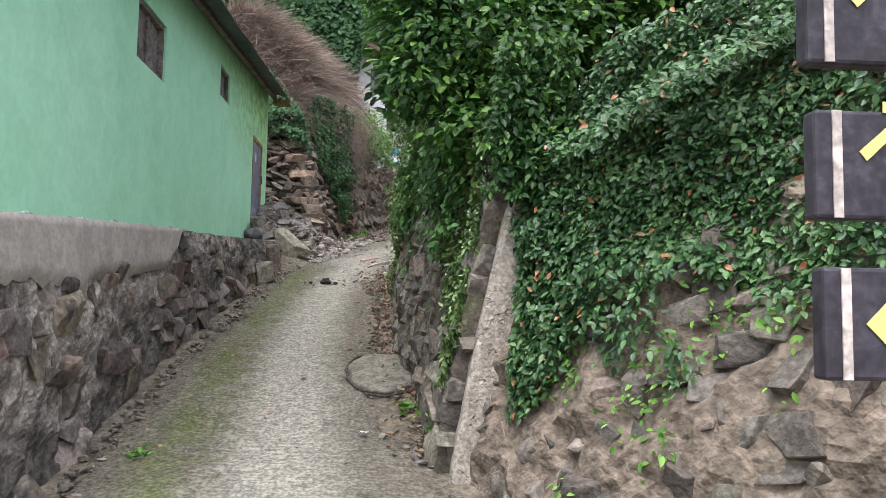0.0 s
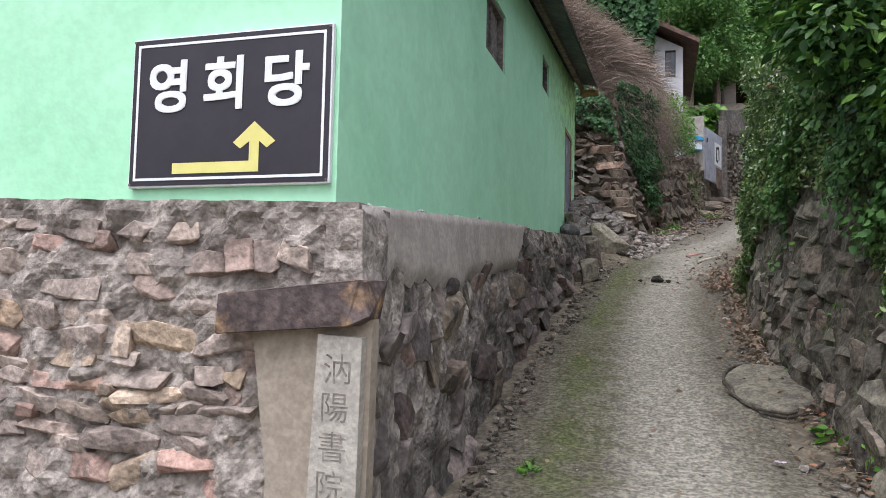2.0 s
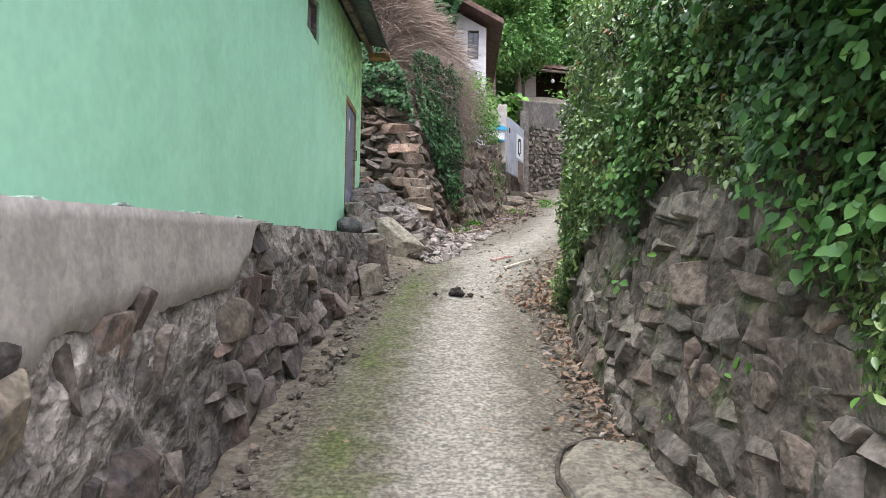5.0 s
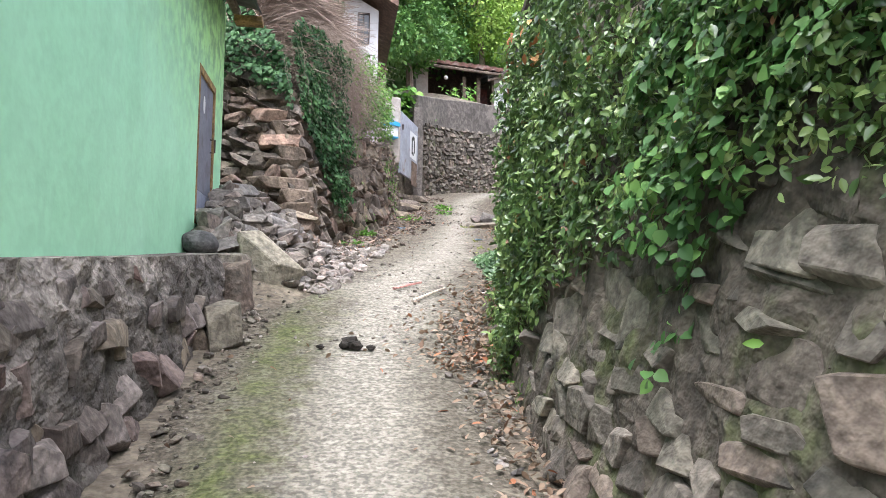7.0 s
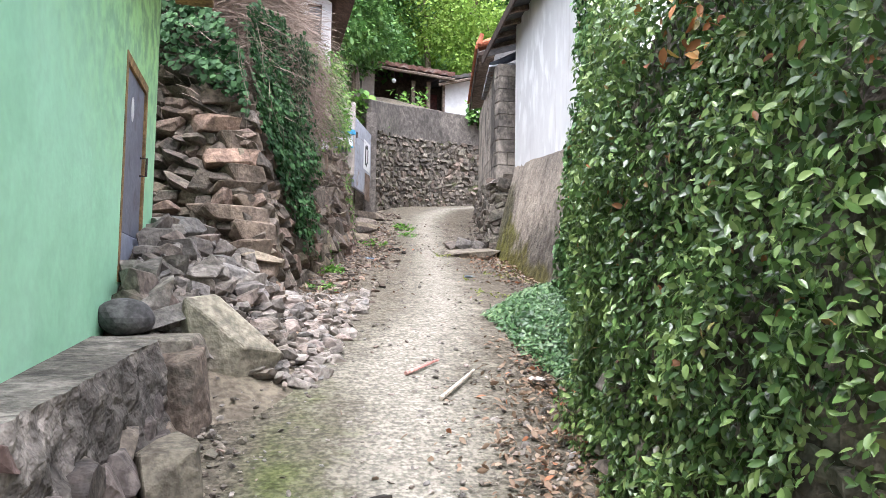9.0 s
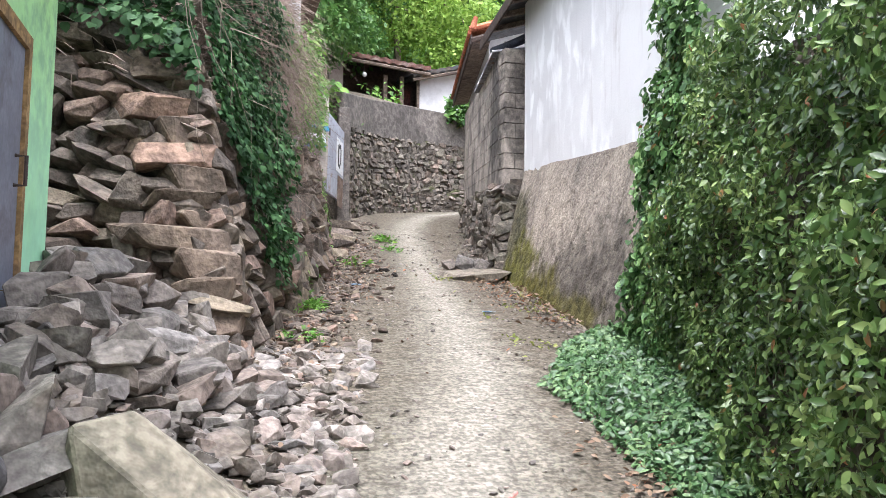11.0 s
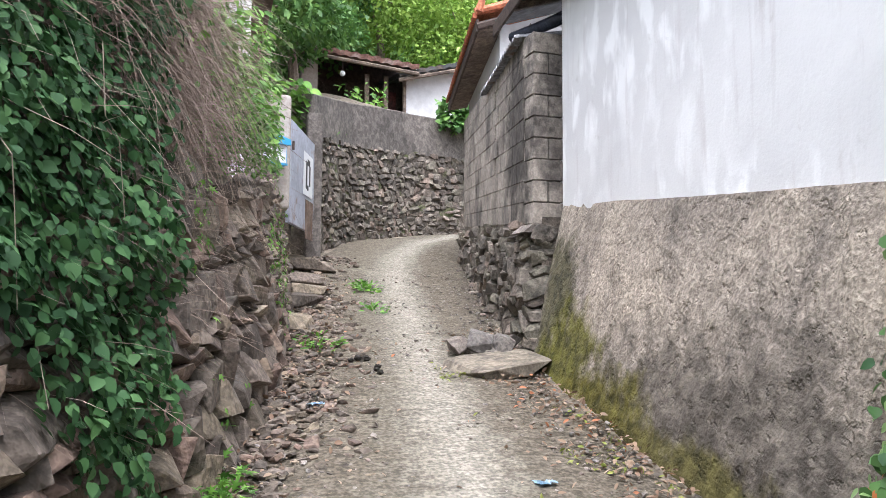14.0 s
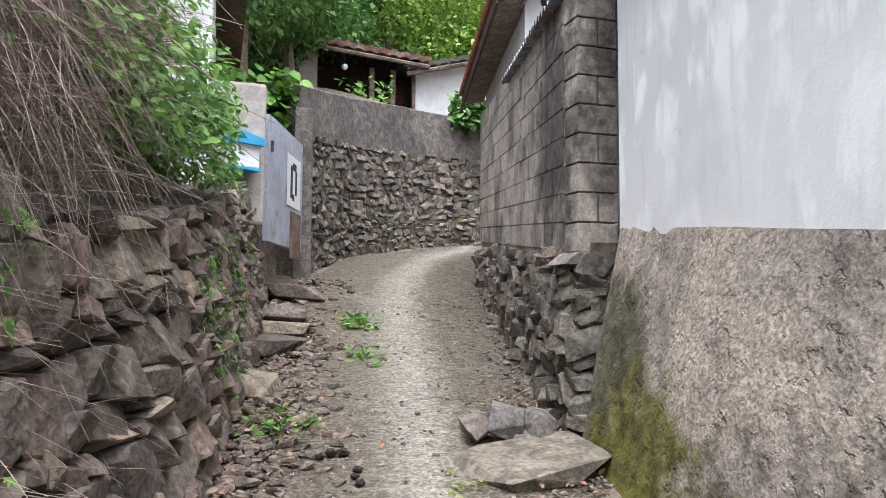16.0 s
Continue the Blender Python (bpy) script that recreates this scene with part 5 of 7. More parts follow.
# ---- stones of the walls ----
rs = random.Random(11)
front = lay_stones(FRONT, rs, (0.06, 0.15), (0.1, 0.36), 0.1, 0.012, 14, u0=2.3, u1=FRONT.length - 0.2, v0=0.05, v1=0.95, gap=0.22, keep=lambda p: not (p[0] > -2.4 and 0.0 < p[2] < 1.6))
stone_parts(walls["wall_front"], front, R_FRONT, rs, 290, key=lambda m: -m.translation.x)
side = lay_stones(SIDE, rs, (0.08, 0.24), (0.09, 0.32), 0.14, 0.035, 16, v0=0.0, v1=0.75, u1=3.4, gap=0.55)
side += lay_stones(SIDE, rs, (0.1, 0.22), (0.1, 0.32), 0.14, 0.035, 16, v0=0.0, v1=0.62, u0=3.2, gap=0.25)
side += lay_stones(SIDE, rs, (0.08, 0.18), (0.1, 0.3), 0.12, 0.02, 14, u0=3.9, v0=0.6, v1=0.92, gap=0.35)
stone_parts(walls["wall_side"], side, R_FOOT, rs, 300)
tf = lay_stones(TERRACE_FRONT, rs, (0.06, 0.15), (0.1, 0.3), 0.34, 0.07, 12, u0=1.2, v0=0.02, v1=0.98, gap=0.08)
stone_parts(walls["wall_terrace_front"], tf, R_COURSE, rs, 290)
tw = lay_stones(TERRACE, rs, (0.07, 0.21), (0.1, 0.36), 0.3, 0.02, 8, v0=0.0, v1=0.97, u1=4.5)
tw += lay_stones(TERRACE, rs, (0.07, 0.16), (0.09, 0.26), 0.26, 0.02, 8, v0=0.0, v1=0.98, u0=4.5)
stone_parts(walls["wall_terrace"], tw, R_COURSE, rs, 300, key=lambda m: m.translation.y)
rw = lay_stones(RIGHT, rs, (0.07, 0.2), (0.09, 0.32), 0.2, 0.02, 9, v0=0.0, v1=0.95, u1=5.4, gap=0.12)
stone_parts(walls["wall_right"], rw, R_FLUSH, rs, 300, key=lambda m: m.translation.y)
pw = lay_stones(PLINTH, rs, (0.08, 0.18), (0.1, 0.24), 0.22, 0.05, 14, v0=0.0, v1=0.97)
stone_parts(walls["wall_plinth"], pw, R_FLUSH, rs, 290, key=lambda m: m.translation.y)
fw = lay_stones(FAR, rs, (0.07, 0.16), (0.1, 0.3), 0.2, 0.02, 14, v0=0.0, v1=0.99, gap=0.08)
stone_parts(walls["wall_far"], fw, R_FLUSH, rs, 300, key=lambda m: m.translation.x)
bk = lay_stones(BANK_SHEET, rs, (0.06, 0.18), (0.08, 0.26), 0.16, 0.02, 30, v0=0.02, v1=0.62, gap=0.5)
stone_parts(walls["wall_bank"], bk, R_DARK, rs, 300)
# big squared stones at the corner of the terrace
corner_set = rock_set("corner_stone", surf("tan_stone", (0.165, 0.124, 0.092), (0.115, 0.088, 0.068), 5, 40, 0.9, 0.8, 0.015, (0.15, 0.11, 0.09), 4, piece=0.2, tints=((0.3, 0.19, 0.14),)), 10, 0.82, 7)
z, i = 2.38, 0
while z < 4.3:
    h = rs.uniform(0.1, 0.19)
    k = (z - 2.38) / 1.95
    cx, cy = -1.13 - 0.3 * k, 12.5 + 0.72 * k
    wx, wy = (rs.uniform(0.4, 0.6), rs.uniform(0.24, 0.34)) if i % 2 else (rs.uniform(0.26, 0.4), rs.uniform(0.36, 0.5))
    m = Matrix.Translation((cx - wx / 2 + rs.uniform(0.0, 0.05), cy + wy / 2 - rs.uniform(0.02, 0.07), z + h / 2)) @ pose(0, 0, 0, rs.uniform(-3, 3), rs.uniform(-4, 4), rs.uniform(2, 16)) @ Matrix.Diagonal((wx, wy, h * 1.05, 1))
    part_mesh("corner_stone", rs.choice(corner_set), walls["wall_terrace"], "", m)
    z, i = z + h * 0.97, i + 1


# ---- loose stones ----
def loose(name, x, y, size, label, category, group, meshes, turn=(0, 0, 0), sink=0.25, z=None):
    ob = new(name, rs.choice(meshes) if isinstance(meshes, list) else meshes)
    gz = float(ground_z(x, y)) if z is None else z
    ob.matrix_basis = Matrix.Translation((x, y, gz + size[2] * (0.5 - sink))) @ pose(0, 0, 0, *turn) @ Matrix.Diagonal((*size, 1))
    return tagged(ob, label, category, group)


PALE_ROCK = surf("pale_broken_rock", (0.22, 0.194, 0.17), (0.155, 0.136, 0.118), 4, 45, 0.9, 0.7, 0.012, (0.15, 0.125, 0.1), 4, piece=0.3, tints=((0.22, 0.16, 0.13), (0.18, 0.17, 0.165)))
BOULDER = surf("boulder_rock", (0.25, 0.22, 0.168), (0.195, 0.172, 0.13), 3, 35, 0.9, 0.8, 0.015, (0.14, 0.12, 0.09), 3)
R_PALE = rock_set("rock", PALE_ROCK, 18, 0.68, 9)


def build_boulder():
    bm = bmesh.new()
    for x, y, z in ((-0.22, -0.14, 0.6), (-0.25, 0.14, 0.56), (-0.08, -0.02, 0.63), (0.24, -0.14, 0.26), (0.26, 0.12, 0.22), (0.06, -0.26, 0.3), (-0.14, -0.2, 0.1), (0.02, -0.2, 0.0),
                    (0.18, -0.1, 0.04), (-0.16, 0.12, 0.0), (0.2, 0.14, 0.02), (-0.26, 0.0, 0.3)):
        bm.verts.new((x, y, z))
    bmesh.ops.convex_hull(bm, input=bm.verts)
    bmesh.ops.dissolve_limit(bm, angle_limit=0.12, verts=bm.verts, edges=bm.edges)
    bmesh.ops.bevel(bm, geom=bm.edges[:], offset=0.008, segments=1, affect="EDGES")
    me = bpy.data.meshes.new("boulder")
    bm.to_mesh(me)
    bm.free()
    me.materials.append(BOULDER)
    ob = new("boulder", me)
    ob.matrix_basis = Matrix.Translation((-1.43, 10.88, 2.06)) @ Matrix.Diagonal((1.15, 0.95, 0.86, 1))
    tagged(ob, "large angular tan boulder lying on the lane edge", "rock")


build_boulder()
bm = bmesh.new()
bmesh.ops.create_icosphere(bm, subdivisions=3, radius=0.5)
for v in bm.verts:
    v.co *= 1 + 0.12 * noise.noise(v.co * 2.3)
me = bpy.data.meshes.new("round_stone")
bm.to_mesh(me)
bm.free()
me.materials.append(surf("dark_round_stone", (0.085, 0.08, 0.08), (0.12, 0.112, 0.108), 4, 50, 0.85, 0.4, 0.006))
loose("round_stone", -1.96, 10.68, (0.3, 0.28, 0.2), "dark rounded stone on the wall's end", "rock", "", me, sink=0.05, z=2.38)
# flat capping stones at the end of the footing
for x, y, s in ((-1.8, 10.55, (0.5, 0.45, 0.14)), (-1.68, 10.35, (0.24, 0.4, 0.4)), (-1.6, 9.55, (0.22, 0.3, 0.3))):
    loose("capping_stone", x, y, s, "dark weathered stone at the footing's end", "rock", "stones at the footing end", R_DARK, (rs.uniform(-8, 8), rs.uniform(-8, 8), rs.uniform(0, 90)), 0.2, z=None if s[2] > 0.2 else 2.27)
# fallen rubble between the house and the terrace
for i in range(190):
    y = rs.uniform(10.8, 12.7)
    x = -2.0 + rs.random() ** 1.2 * (0.75 + 0.35 * (y - 10.8) / 1.9)
    if abs(x + 1.48) < 0.26 and abs(y - 10.95) < 0.26:
        continue
    s = rs.uniform(0.08, 0.26) * (0.75 if x > -1.3 else 1)
    loose("fallen_stone", x, y, (s, s * rs.uniform(0.6, 1.0), s * rs.uniform(0.35, 0.7)), "broken angular stone fallen from the terrace wall", "rock", "rubble beside the green house", R_PALE,
          (rs.uniform(-25, 25), rs.uniform(-25, 25), rs.uniform(0, 360)), rs.uniform(-0.2, 0.25))


def rubble_stuff(name, n, place, size, meshes, label, flat=0.55, extra=0.0):
    items = []
    while len(items) < n:
        x, y = place()
        s = size[0] + (size[1] - size[0]) * rs.random() ** 2.5
        m = Matrix.Translation((x, y, float(ground_z(x, y)) + s * 0.16 + extra)) @ pose(0, 0, 0, rs.uniform(-25, 25), rs.uniform(-25, 25), rs.uniform(0, 360)) @ Matrix.Diagonal((s, s * rs.uniform(0.5, 1), s * flat * rs.uniform(0.6, 1.2), 1))
        items.append((rs.choice(meshes), m))
    return tagged(new(name, joined(name, items, meshes[0].materials[0])), label, "rubble", "", "stuff")


rubble_stuff("stone_chips", 1500, lambda: (lambda y: (-2.0 + rs.random() ** 0.8 * (1.1 + 0.25 * (y - 10.8)), y))(rs.uniform(10.7, 13.3)), (0.03, 0.13), R_PALE, "small broken stone chips from the collapsed wall")
rubble_stuff("gravel_edge", 2600, lambda: (lambda y: (float(lane_left(y)) + 0.05 + abs(rs.gauss(0, 0.3)), y))(rs.uniform(12.5, 22.3)), (0.015, 0.11), R_STONE, "gravel and stone chips along the terrace foot", 0.4)
rubble_stuff("gravel_edge", 500, lambda: (lambda y: (float(lane_left(y)) + 0.08 + abs(rs.gauss(0, 0.14)), y))(rs.uniform(3.6, 10.5)), (0.012, 0.06), R_DARK, "dark gravel along the house footing")
rubble_stuff("gravel_edge", 900, lambda: (lambda y: (float(lane_right(y)) - 0.04 - abs(rs.gauss(0, 0.2)), y))(rs.uniform(4.5, 22)), (0.012, 0.06), R_PALE, "gravel along the lane edge")
rubble_stuff("lane_grit", 3500, lambda: (lambda y: (float(lane_left(y)) + rs.random() * float(lane_right(y) - lane_left(y)), y))(rs.uniform(9.5, 21)), (0.006, 0.035), R_PALE, "loose grit and gravel on the upper lane", 0.5, 0.012)
rubble_stuff("lane_grit", 1400, lambda: (lambda y: (float(lane_left(y)) + rs.random() * float(lane_right(y) - lane_left(y)), y))(rs.uniform(3.5, 20)), (0.006, 0.022), R_PALE, "loose grit on the concrete lane", 0.5, 0.01)

# slab and stones at the foot of the retaining wall
slab = loose("flat_slab", 1.6, 16.7, (0.78, 0.62, 0.1), "flat cracked stone slab by the retaining wall", "stone slab", "", rock_mesh("flat_slab", 31, surf("slab_stone", (0.19, 0.162, 0.125), (0.13, 0.112, 0.088), 3, 45, 0.92, 0.8, 0.012, (0.1, 0.085, 0.07), 2.5), 0.86, 8), (7, -5, 12), 0.12)
for x, y, s in ((1.45, 17.1, 0.2), (1.64, 17.08, 0.25), (1.83, 17.04, 0.24), (1.76, 17.26, 0.16), (1.93, 17.2, 0.18), (1.55, 17.3, 0.15), (1.7, 16.98, 0.12)):
    loose("pale_stone", x, y, (s, s * 0.8, s * 0.6), "pale loose stone heaped by the rubble base", "rock", "stones on the slab", R_PALE, (rs.uniform(-20, 20), rs.uniform(-20, 20), rs.uniform(0, 360)), -0.35)
for x, y, s in ((0.05, 18.9, 0.5), (0.32, 19.3, 0.6), (0.5, 19.9, 0.55), (0.55, 20.5, 0.6), (0.75, 21.3, 0.6), (0.2, 18.2, 0.4)):
    loose("step_stone", x, y, (s, s * 0.8, 0.16), "flat stone at the terrace foot below the gate", "rock", "flat stones below the gate", R_STONE, (rs.uniform(-6, 6), rs.uniform(-6, 6), rs.uniform(0, 360)), 0.2)

# round concrete patch in the lane
bm = bmesh.new()
loops = []
for r, dz in ((1.0, -0.02), (0.97, 0.02), (0.93, 0.03), (0.6, 0.035), (0.25, 0.03)):
    loops.append([])
    for k in range(36):
        a = 2 * math.pi * k / 36
        rr = r * (1 + 0.06 * math.sin(3 * a + 1) + 0.04 * math.sin(7 * a))
        x, y = 0.0 + 0.33 * rr * math.cos(a), 6.1 + 0.42 * rr * math.sin(a)
        loops[-1].append(bm.verts.new((x, y, float(lane_z(y)) + dz + 0.012)))
for a, b in zip(loops, loops[1:]):
    for k in range(36):
        bm.faces.new((a[k], a[(k + 1) % 36], b[(k + 1) % 36], b[k]))
bm.faces.new(loops[-1])
bmesh.ops.recalc_face_normals(bm, faces=bm.faces)
me = bpy.data.meshes.new("concrete_patch")
bm.to_mesh(me)
bm.free()
me.materials.append(surf("patch_concrete", (0.19, 0.17, 0.13), (0.14, 0.125, 0.098), 4, 60, 0.92, 0.6, 0.008, (0.12, 0.105, 0.08), 3))
patch = tagged(new("concrete_patch", me), "round raised concrete patch in the lane", "concrete patch", "", "structure")
CRACK = surf("soil_in_crack", (0.045, 0.038, 0.03), (0.07, 0.06, 0.045), 8, 60, 0.95, 0.5, 0.005)
for rad, a0, a1 in ((1.04, 0.3, 4.9), (1.16, 4.3, 6.2)):
    ring = []
    for k in range(29):
        a = a0 + (a1 - a0) * k / 28
        rr = rad * (1 + 0.06 * math.sin(3 * a + 1) + 0.02 * math.sin(11 * a) + 0.012 * math.sin(23 * a))
        x, y = 0.33 * rr * math.cos(a), 6.1 + 0.42 * rr * math.sin(a)
        ring.append((x, y, float(lane_z(y)) + 0.022))
    part("crack", tube(ring, 0.012, 6), CRACK, patch, "soil filled crack")

# dark clods on the lane
CLOD = surf("dark_clod", (0.02, 0.017, 0.014), (0.03, 0.025, 0.02), 8, 60, 0.9, 0.6, 0.006)
R_CLOD = []
for k in range(4):
    bm = bmesh.new()
    bmesh.ops.create_icosphere(bm, subdivisions=2, radius=0.5)
    for v in bm.verts:
        v.co *= 1 + 0.55 * noise.noise(v.co * 3.1 + Vector((k * 7.0, 0, 0)))
    me = bpy.data.meshes.new("clod")
    bm.to_mesh(me)
    bm.free()
    me.materials.append(CLOD)
    R_CLOD.append(me)
for x, y, s in ((-0.79, 9.42, 0.11), (-0.76, 9.36, 0.09), (-0.83, 9.38, 0.08), (-0.67, 9.35, 0.06), (-0.98, 9.38, 0.045), (0.55, 16.98, 0.08), (0.49, 16.95, 0.06), (0.62, 16.98, 0.07), (0.66, 16.75, 0.06), (0.63, 16.66, 0.06), (0.64, 16.58, 0.07)):
    loose("clod", x, y, (s, s * 0.8, s * 0.6), "small dark clod lying on the concrete", "clod", "clods on the lane", R_CLOD, (0, 0, rs.uniform(0, 360)), 0.0, z=float(lane_z(y)) + 0.012)
# sticks and scraps
STICK = surf("bleached_stick", (0.5, 0.44, 0.36), (0.4, 0.34, 0.28), 5, 60, 0.85, 0.3, 0.003)
PINK = surf("faded_red_stick", (0.45, 0.2, 0.17), (0.5, 0.3, 0.26), 5, 60, 0.8, 0.2, 0.003)
for x0, y0, x1, y1, mat, lab in ((-0.3, 10.5, 0.02, 10.95, STICK, "bleached stick lying on the lane"), (-0.42, 10.9, -0.16, 11.15, PINK, "faded red stick lying on the lane")):
    s = thing("stick", lab, "stick")
    part("shaft", tube([(x0, y0, float(lane_z(y0)) + 0.03), ((x0 + x1) / 2 + 0.01, (y0 + y1) / 2, float(lane_z((y0 + y1) / 2)) + 0.035), (x1, y1, float(lane_z(y1)) + 0.03)], 0.014, 7, 0.6), mat, s)


def scrap(x, y, s, mat, label):
    bm = bmesh.new()
    n = 5
    g = [[bm.verts.new((x + s * (i / n - 0.5) + 0.1 * s * rs.uniform(-1, 1), y + s * 0.7 * (j / n - 0.5) + 0.1 * s * rs.uniform(-1, 1), float(ground_z(x, y)) + 0.03 + s * 0.12 * rs.random())) for j in range(n + 1)] for i in range(n + 1)]
    for i in range(n):
        for j in range(n):
            bm.faces.new((g[i][j], g[i + 1][j], g[i + 1][j + 1], g[i][j + 1]))
    bmesh.ops.solidify(bm, geom=bm.faces[:], thickness=0.002)
    t = thing("paper_scrap", label, "litter")
    part("sheet", bm, mat, t)


SCRAP = surf("crumpled_paper", (0.7, 0.62, 0.57), (0.62, 0.52, 0.47), 8, 50, 0.8, 0.2, 0.003)
scrap(0.42, 10.75, 0.2, SCRAP, "crumpled pale paper scrap among dead leaves")
scrap(-0.14, 4.95, 0.06, surf("pinkish_petal", (0.62, 0.5, 0.6), (0.66, 0.55, 0.63), 8, 50, 0.8, 0.1, 0.002), "small pinkish scrap on the lane")
scrap(1.0, 14.55, 0.1, surf("blue_wrapper", (0.2, 0.42, 0.6), (0.5, 0.6, 0.68), 20, 50, 0.5, 0.1, 0.002), "blue plastic wrapper by the retaining wall")
scrap(0.05, 15.9, 0.12, surf("blue_wrapper", (0.2, 0.36, 0.55), (0.45, 0.55, 0.62), 20, 50, 0.5, 0.1, 0.002), "blue plastic wrapper in the gravel")

# ---- arrow boards beside the start ----
BOARD_BLACK = surf("black_wood_board", (0.035, 0.03, 0.038), (0.05, 0.043, 0.052), 3, 60, 0.6, 0.3, 0.002, (0.025, 0.022, 0.026), 6)
pole = thing("sign_post", "dark post carrying three arrow boards", "sign post")
part("shaft", tube([(1.22, 1.42, -0.1), (1.22, 1.42, 2.6)], 0.03, 12), BOARD_GREY, pole)
STRIPE = surf("cream_stripe", (0.5, 0.42, 0.37), (0.56, 0.48, 0.43), 4, 60, 0.6, 0.1, 0.001)
for i, (z0, z1) in enumerate(((1.986, 2.2), (1.68, 1.894), (1.371, 1.587))):
    b = thing("arrow_board", "black wooden board with cream stripe and yellow arrow", "sign", group="arrow boards on the post")
    bx = 0.805 + 0.011 * i
    part("board", box(bx, bx + 0.8, 1.34, 1.385, z0, z1, 0.008), BOARD_BLACK, b)
    part("stripe", box(bx + 0.034, bx + 0.053, 1.336, 1.339, z0 + 0.002, z1 - 0.002), STRIPE, b, "cream vertical stripe")
    zc = (z0 + z1) / 2
    cx = bx + (0.172 if i == 2 else 0.178)
    zc += 0.0 if i == 2 else 0.035
    if i == 2:
        pts = [(cx - 0.09, zc), (cx - 0.02, zc + 0.07), (cx + 0.0, zc + 0.05), (cx - 0.035, zc + 0.014), (cx + 0.1, zc + 0.014), (cx + 0.1, zc - 0.014), (cx - 0.035, zc - 0.014), (cx, zc - 0.05), (cx - 0.02, zc - 0.07)]
    else:
        pts = [(cx - 0.09, zc - 0.01), (cx - 0.075, zc - 0.028), (cx + 0.02, zc + 0.06), (cx + 0.02, zc + 0.01), (cx + 0.045, zc + 0.01), (cx + 0.045, zc + 0.09), (cx - 0.04, zc + 0.09), (cx - 0.04, zc + 0.068), (cx, zc + 0.068)]
    part("arrow", prism(pts, 0.0, 0.002, upright(1.3388)), YELLOW, b, "yellow arrow")

# ---- plants ----
LANCE = (np.array([(0, 0, 0), (0.2, 0.22, 0.06), (0.25, 0.5, 0.07), (0.15, 0.78, 0.03), (0, 1.0, -0.06), (-0.15, 0.78, 0.03), (-0.25, 0.5, 0.07), (-0.2, 0.22, 0.06), (0, 0.5, 0.0)]),
         [(0, 1, 8), (1, 2, 8), (2, 3, 8), (3, 4, 8), (4, 5, 8), (5, 6, 8), (6, 7, 8), (7, 0, 8)])
BROAD = (np.array([(0, 0, 0), (0.3, 0.02, 0.05), (0.46, 0.3, 0.08), (0.36, 0.62, 0.05), (0, 1.0, -0.08), (-0.36, 0.62, 0.05), (-0.46, 0.3, 0.08), (-0.3, 0.02, 0.05), (0, 0.4, 0.0)]),
         [(0, 1, 8), (1, 2, 8), (2, 3, 8), (3, 4, 8), (4, 5, 8), (5, 6, 8), (6, 7, 8), (7, 0, 8)])
SPRAY = (np.array([(0, 0, 0), (0.05, 0.2, 0), (0.32, 0.34, -0.03), (0.1, 0.38, 0), (0.4, 0.66, -0.08), (0.09, 0.6, 0), (0.05, 1.0, -0.16), (-0.05, 0.97, -0.16), (-0.09, 0.6, 0), (-0.4, 0.66, -0.08), (-0.1, 0.38, 0), (-0.32, 0.34, -0.03), (-0.05, 0.2, 0), (0, 0.5, 0.03)]),
         [(0, 1, 12), (1, 2, 3), (3, 4, 5), (5, 6, 7), (5, 7, 8), (8, 9, 10), (10, 11, 12), (1, 3, 13), (3, 5, 13), (5, 8, 13), (8, 10, 13), (10, 12, 13), (12, 1, 13)])
DIAMOND = (np.array([(0, 0, 0), (0.3, 0.45, 0.06), (0, 1, -0.05), (-0.3, 0.45, 0.06)]), [(0, 1, 2), (0, 2, 3)])


def unit(a):
    return a / (np.linalg.norm(a, axis=1)[:, None] + 1e-9)


def leaf_mesh(name, P, N, tip, size, shape, mat, rng, tilt=0.5, droop=0.5):
    """Leaves at P whose blades face N and whose tips run along tip, each with its own turn and size."""
    n = len(P)
    nn = unit(N + tilt * rng.normal(size=(n, 3)))
    d = tip + droop * rng.normal(size=(n, 3))
    d = unit(d - nn * np.sum(d * nn, 1)[:, None])
    a = np.cross(d, nn)
    s = rng.uniform(size[0], size[1], n)
    sv, sf = shape
    v = P[:, None, :] + s[:, None, None] * (sv[None, :, 0:1] * a[:, None, :] + sv[None, :, 1:2] * d[:, None, :] + sv[None, :, 2:3] * nn[:, None, :])
    k = len(sv)
    f = (np.array(sf)[None, :, :] + (np.arange(n) * k)[:, None, None]).reshape(-1, 3)
    me = bpy.data.meshes.new(name)
    me.vertices.add(n * k)
    me.vertices.foreach_set("co", v.ravel())
    m = len(f)
    me.loops.add(m * 3)
    me.loops.foreach_set("vertex_index", f.ravel().astype(np.int32))
    me.polygons.add(m)
    me.polygons.foreach_set("loop_start", np.arange(0, m * 3, 3, dtype=np.int32))
    me.polygons.foreach_set("loop_total", np.full(m, 3, np.int32))
    me.polygons.foreach_set("use_smooth", np.ones(m, bool))
    me.materials.append(mat)
    me.update(calc_edges=True)
    return me


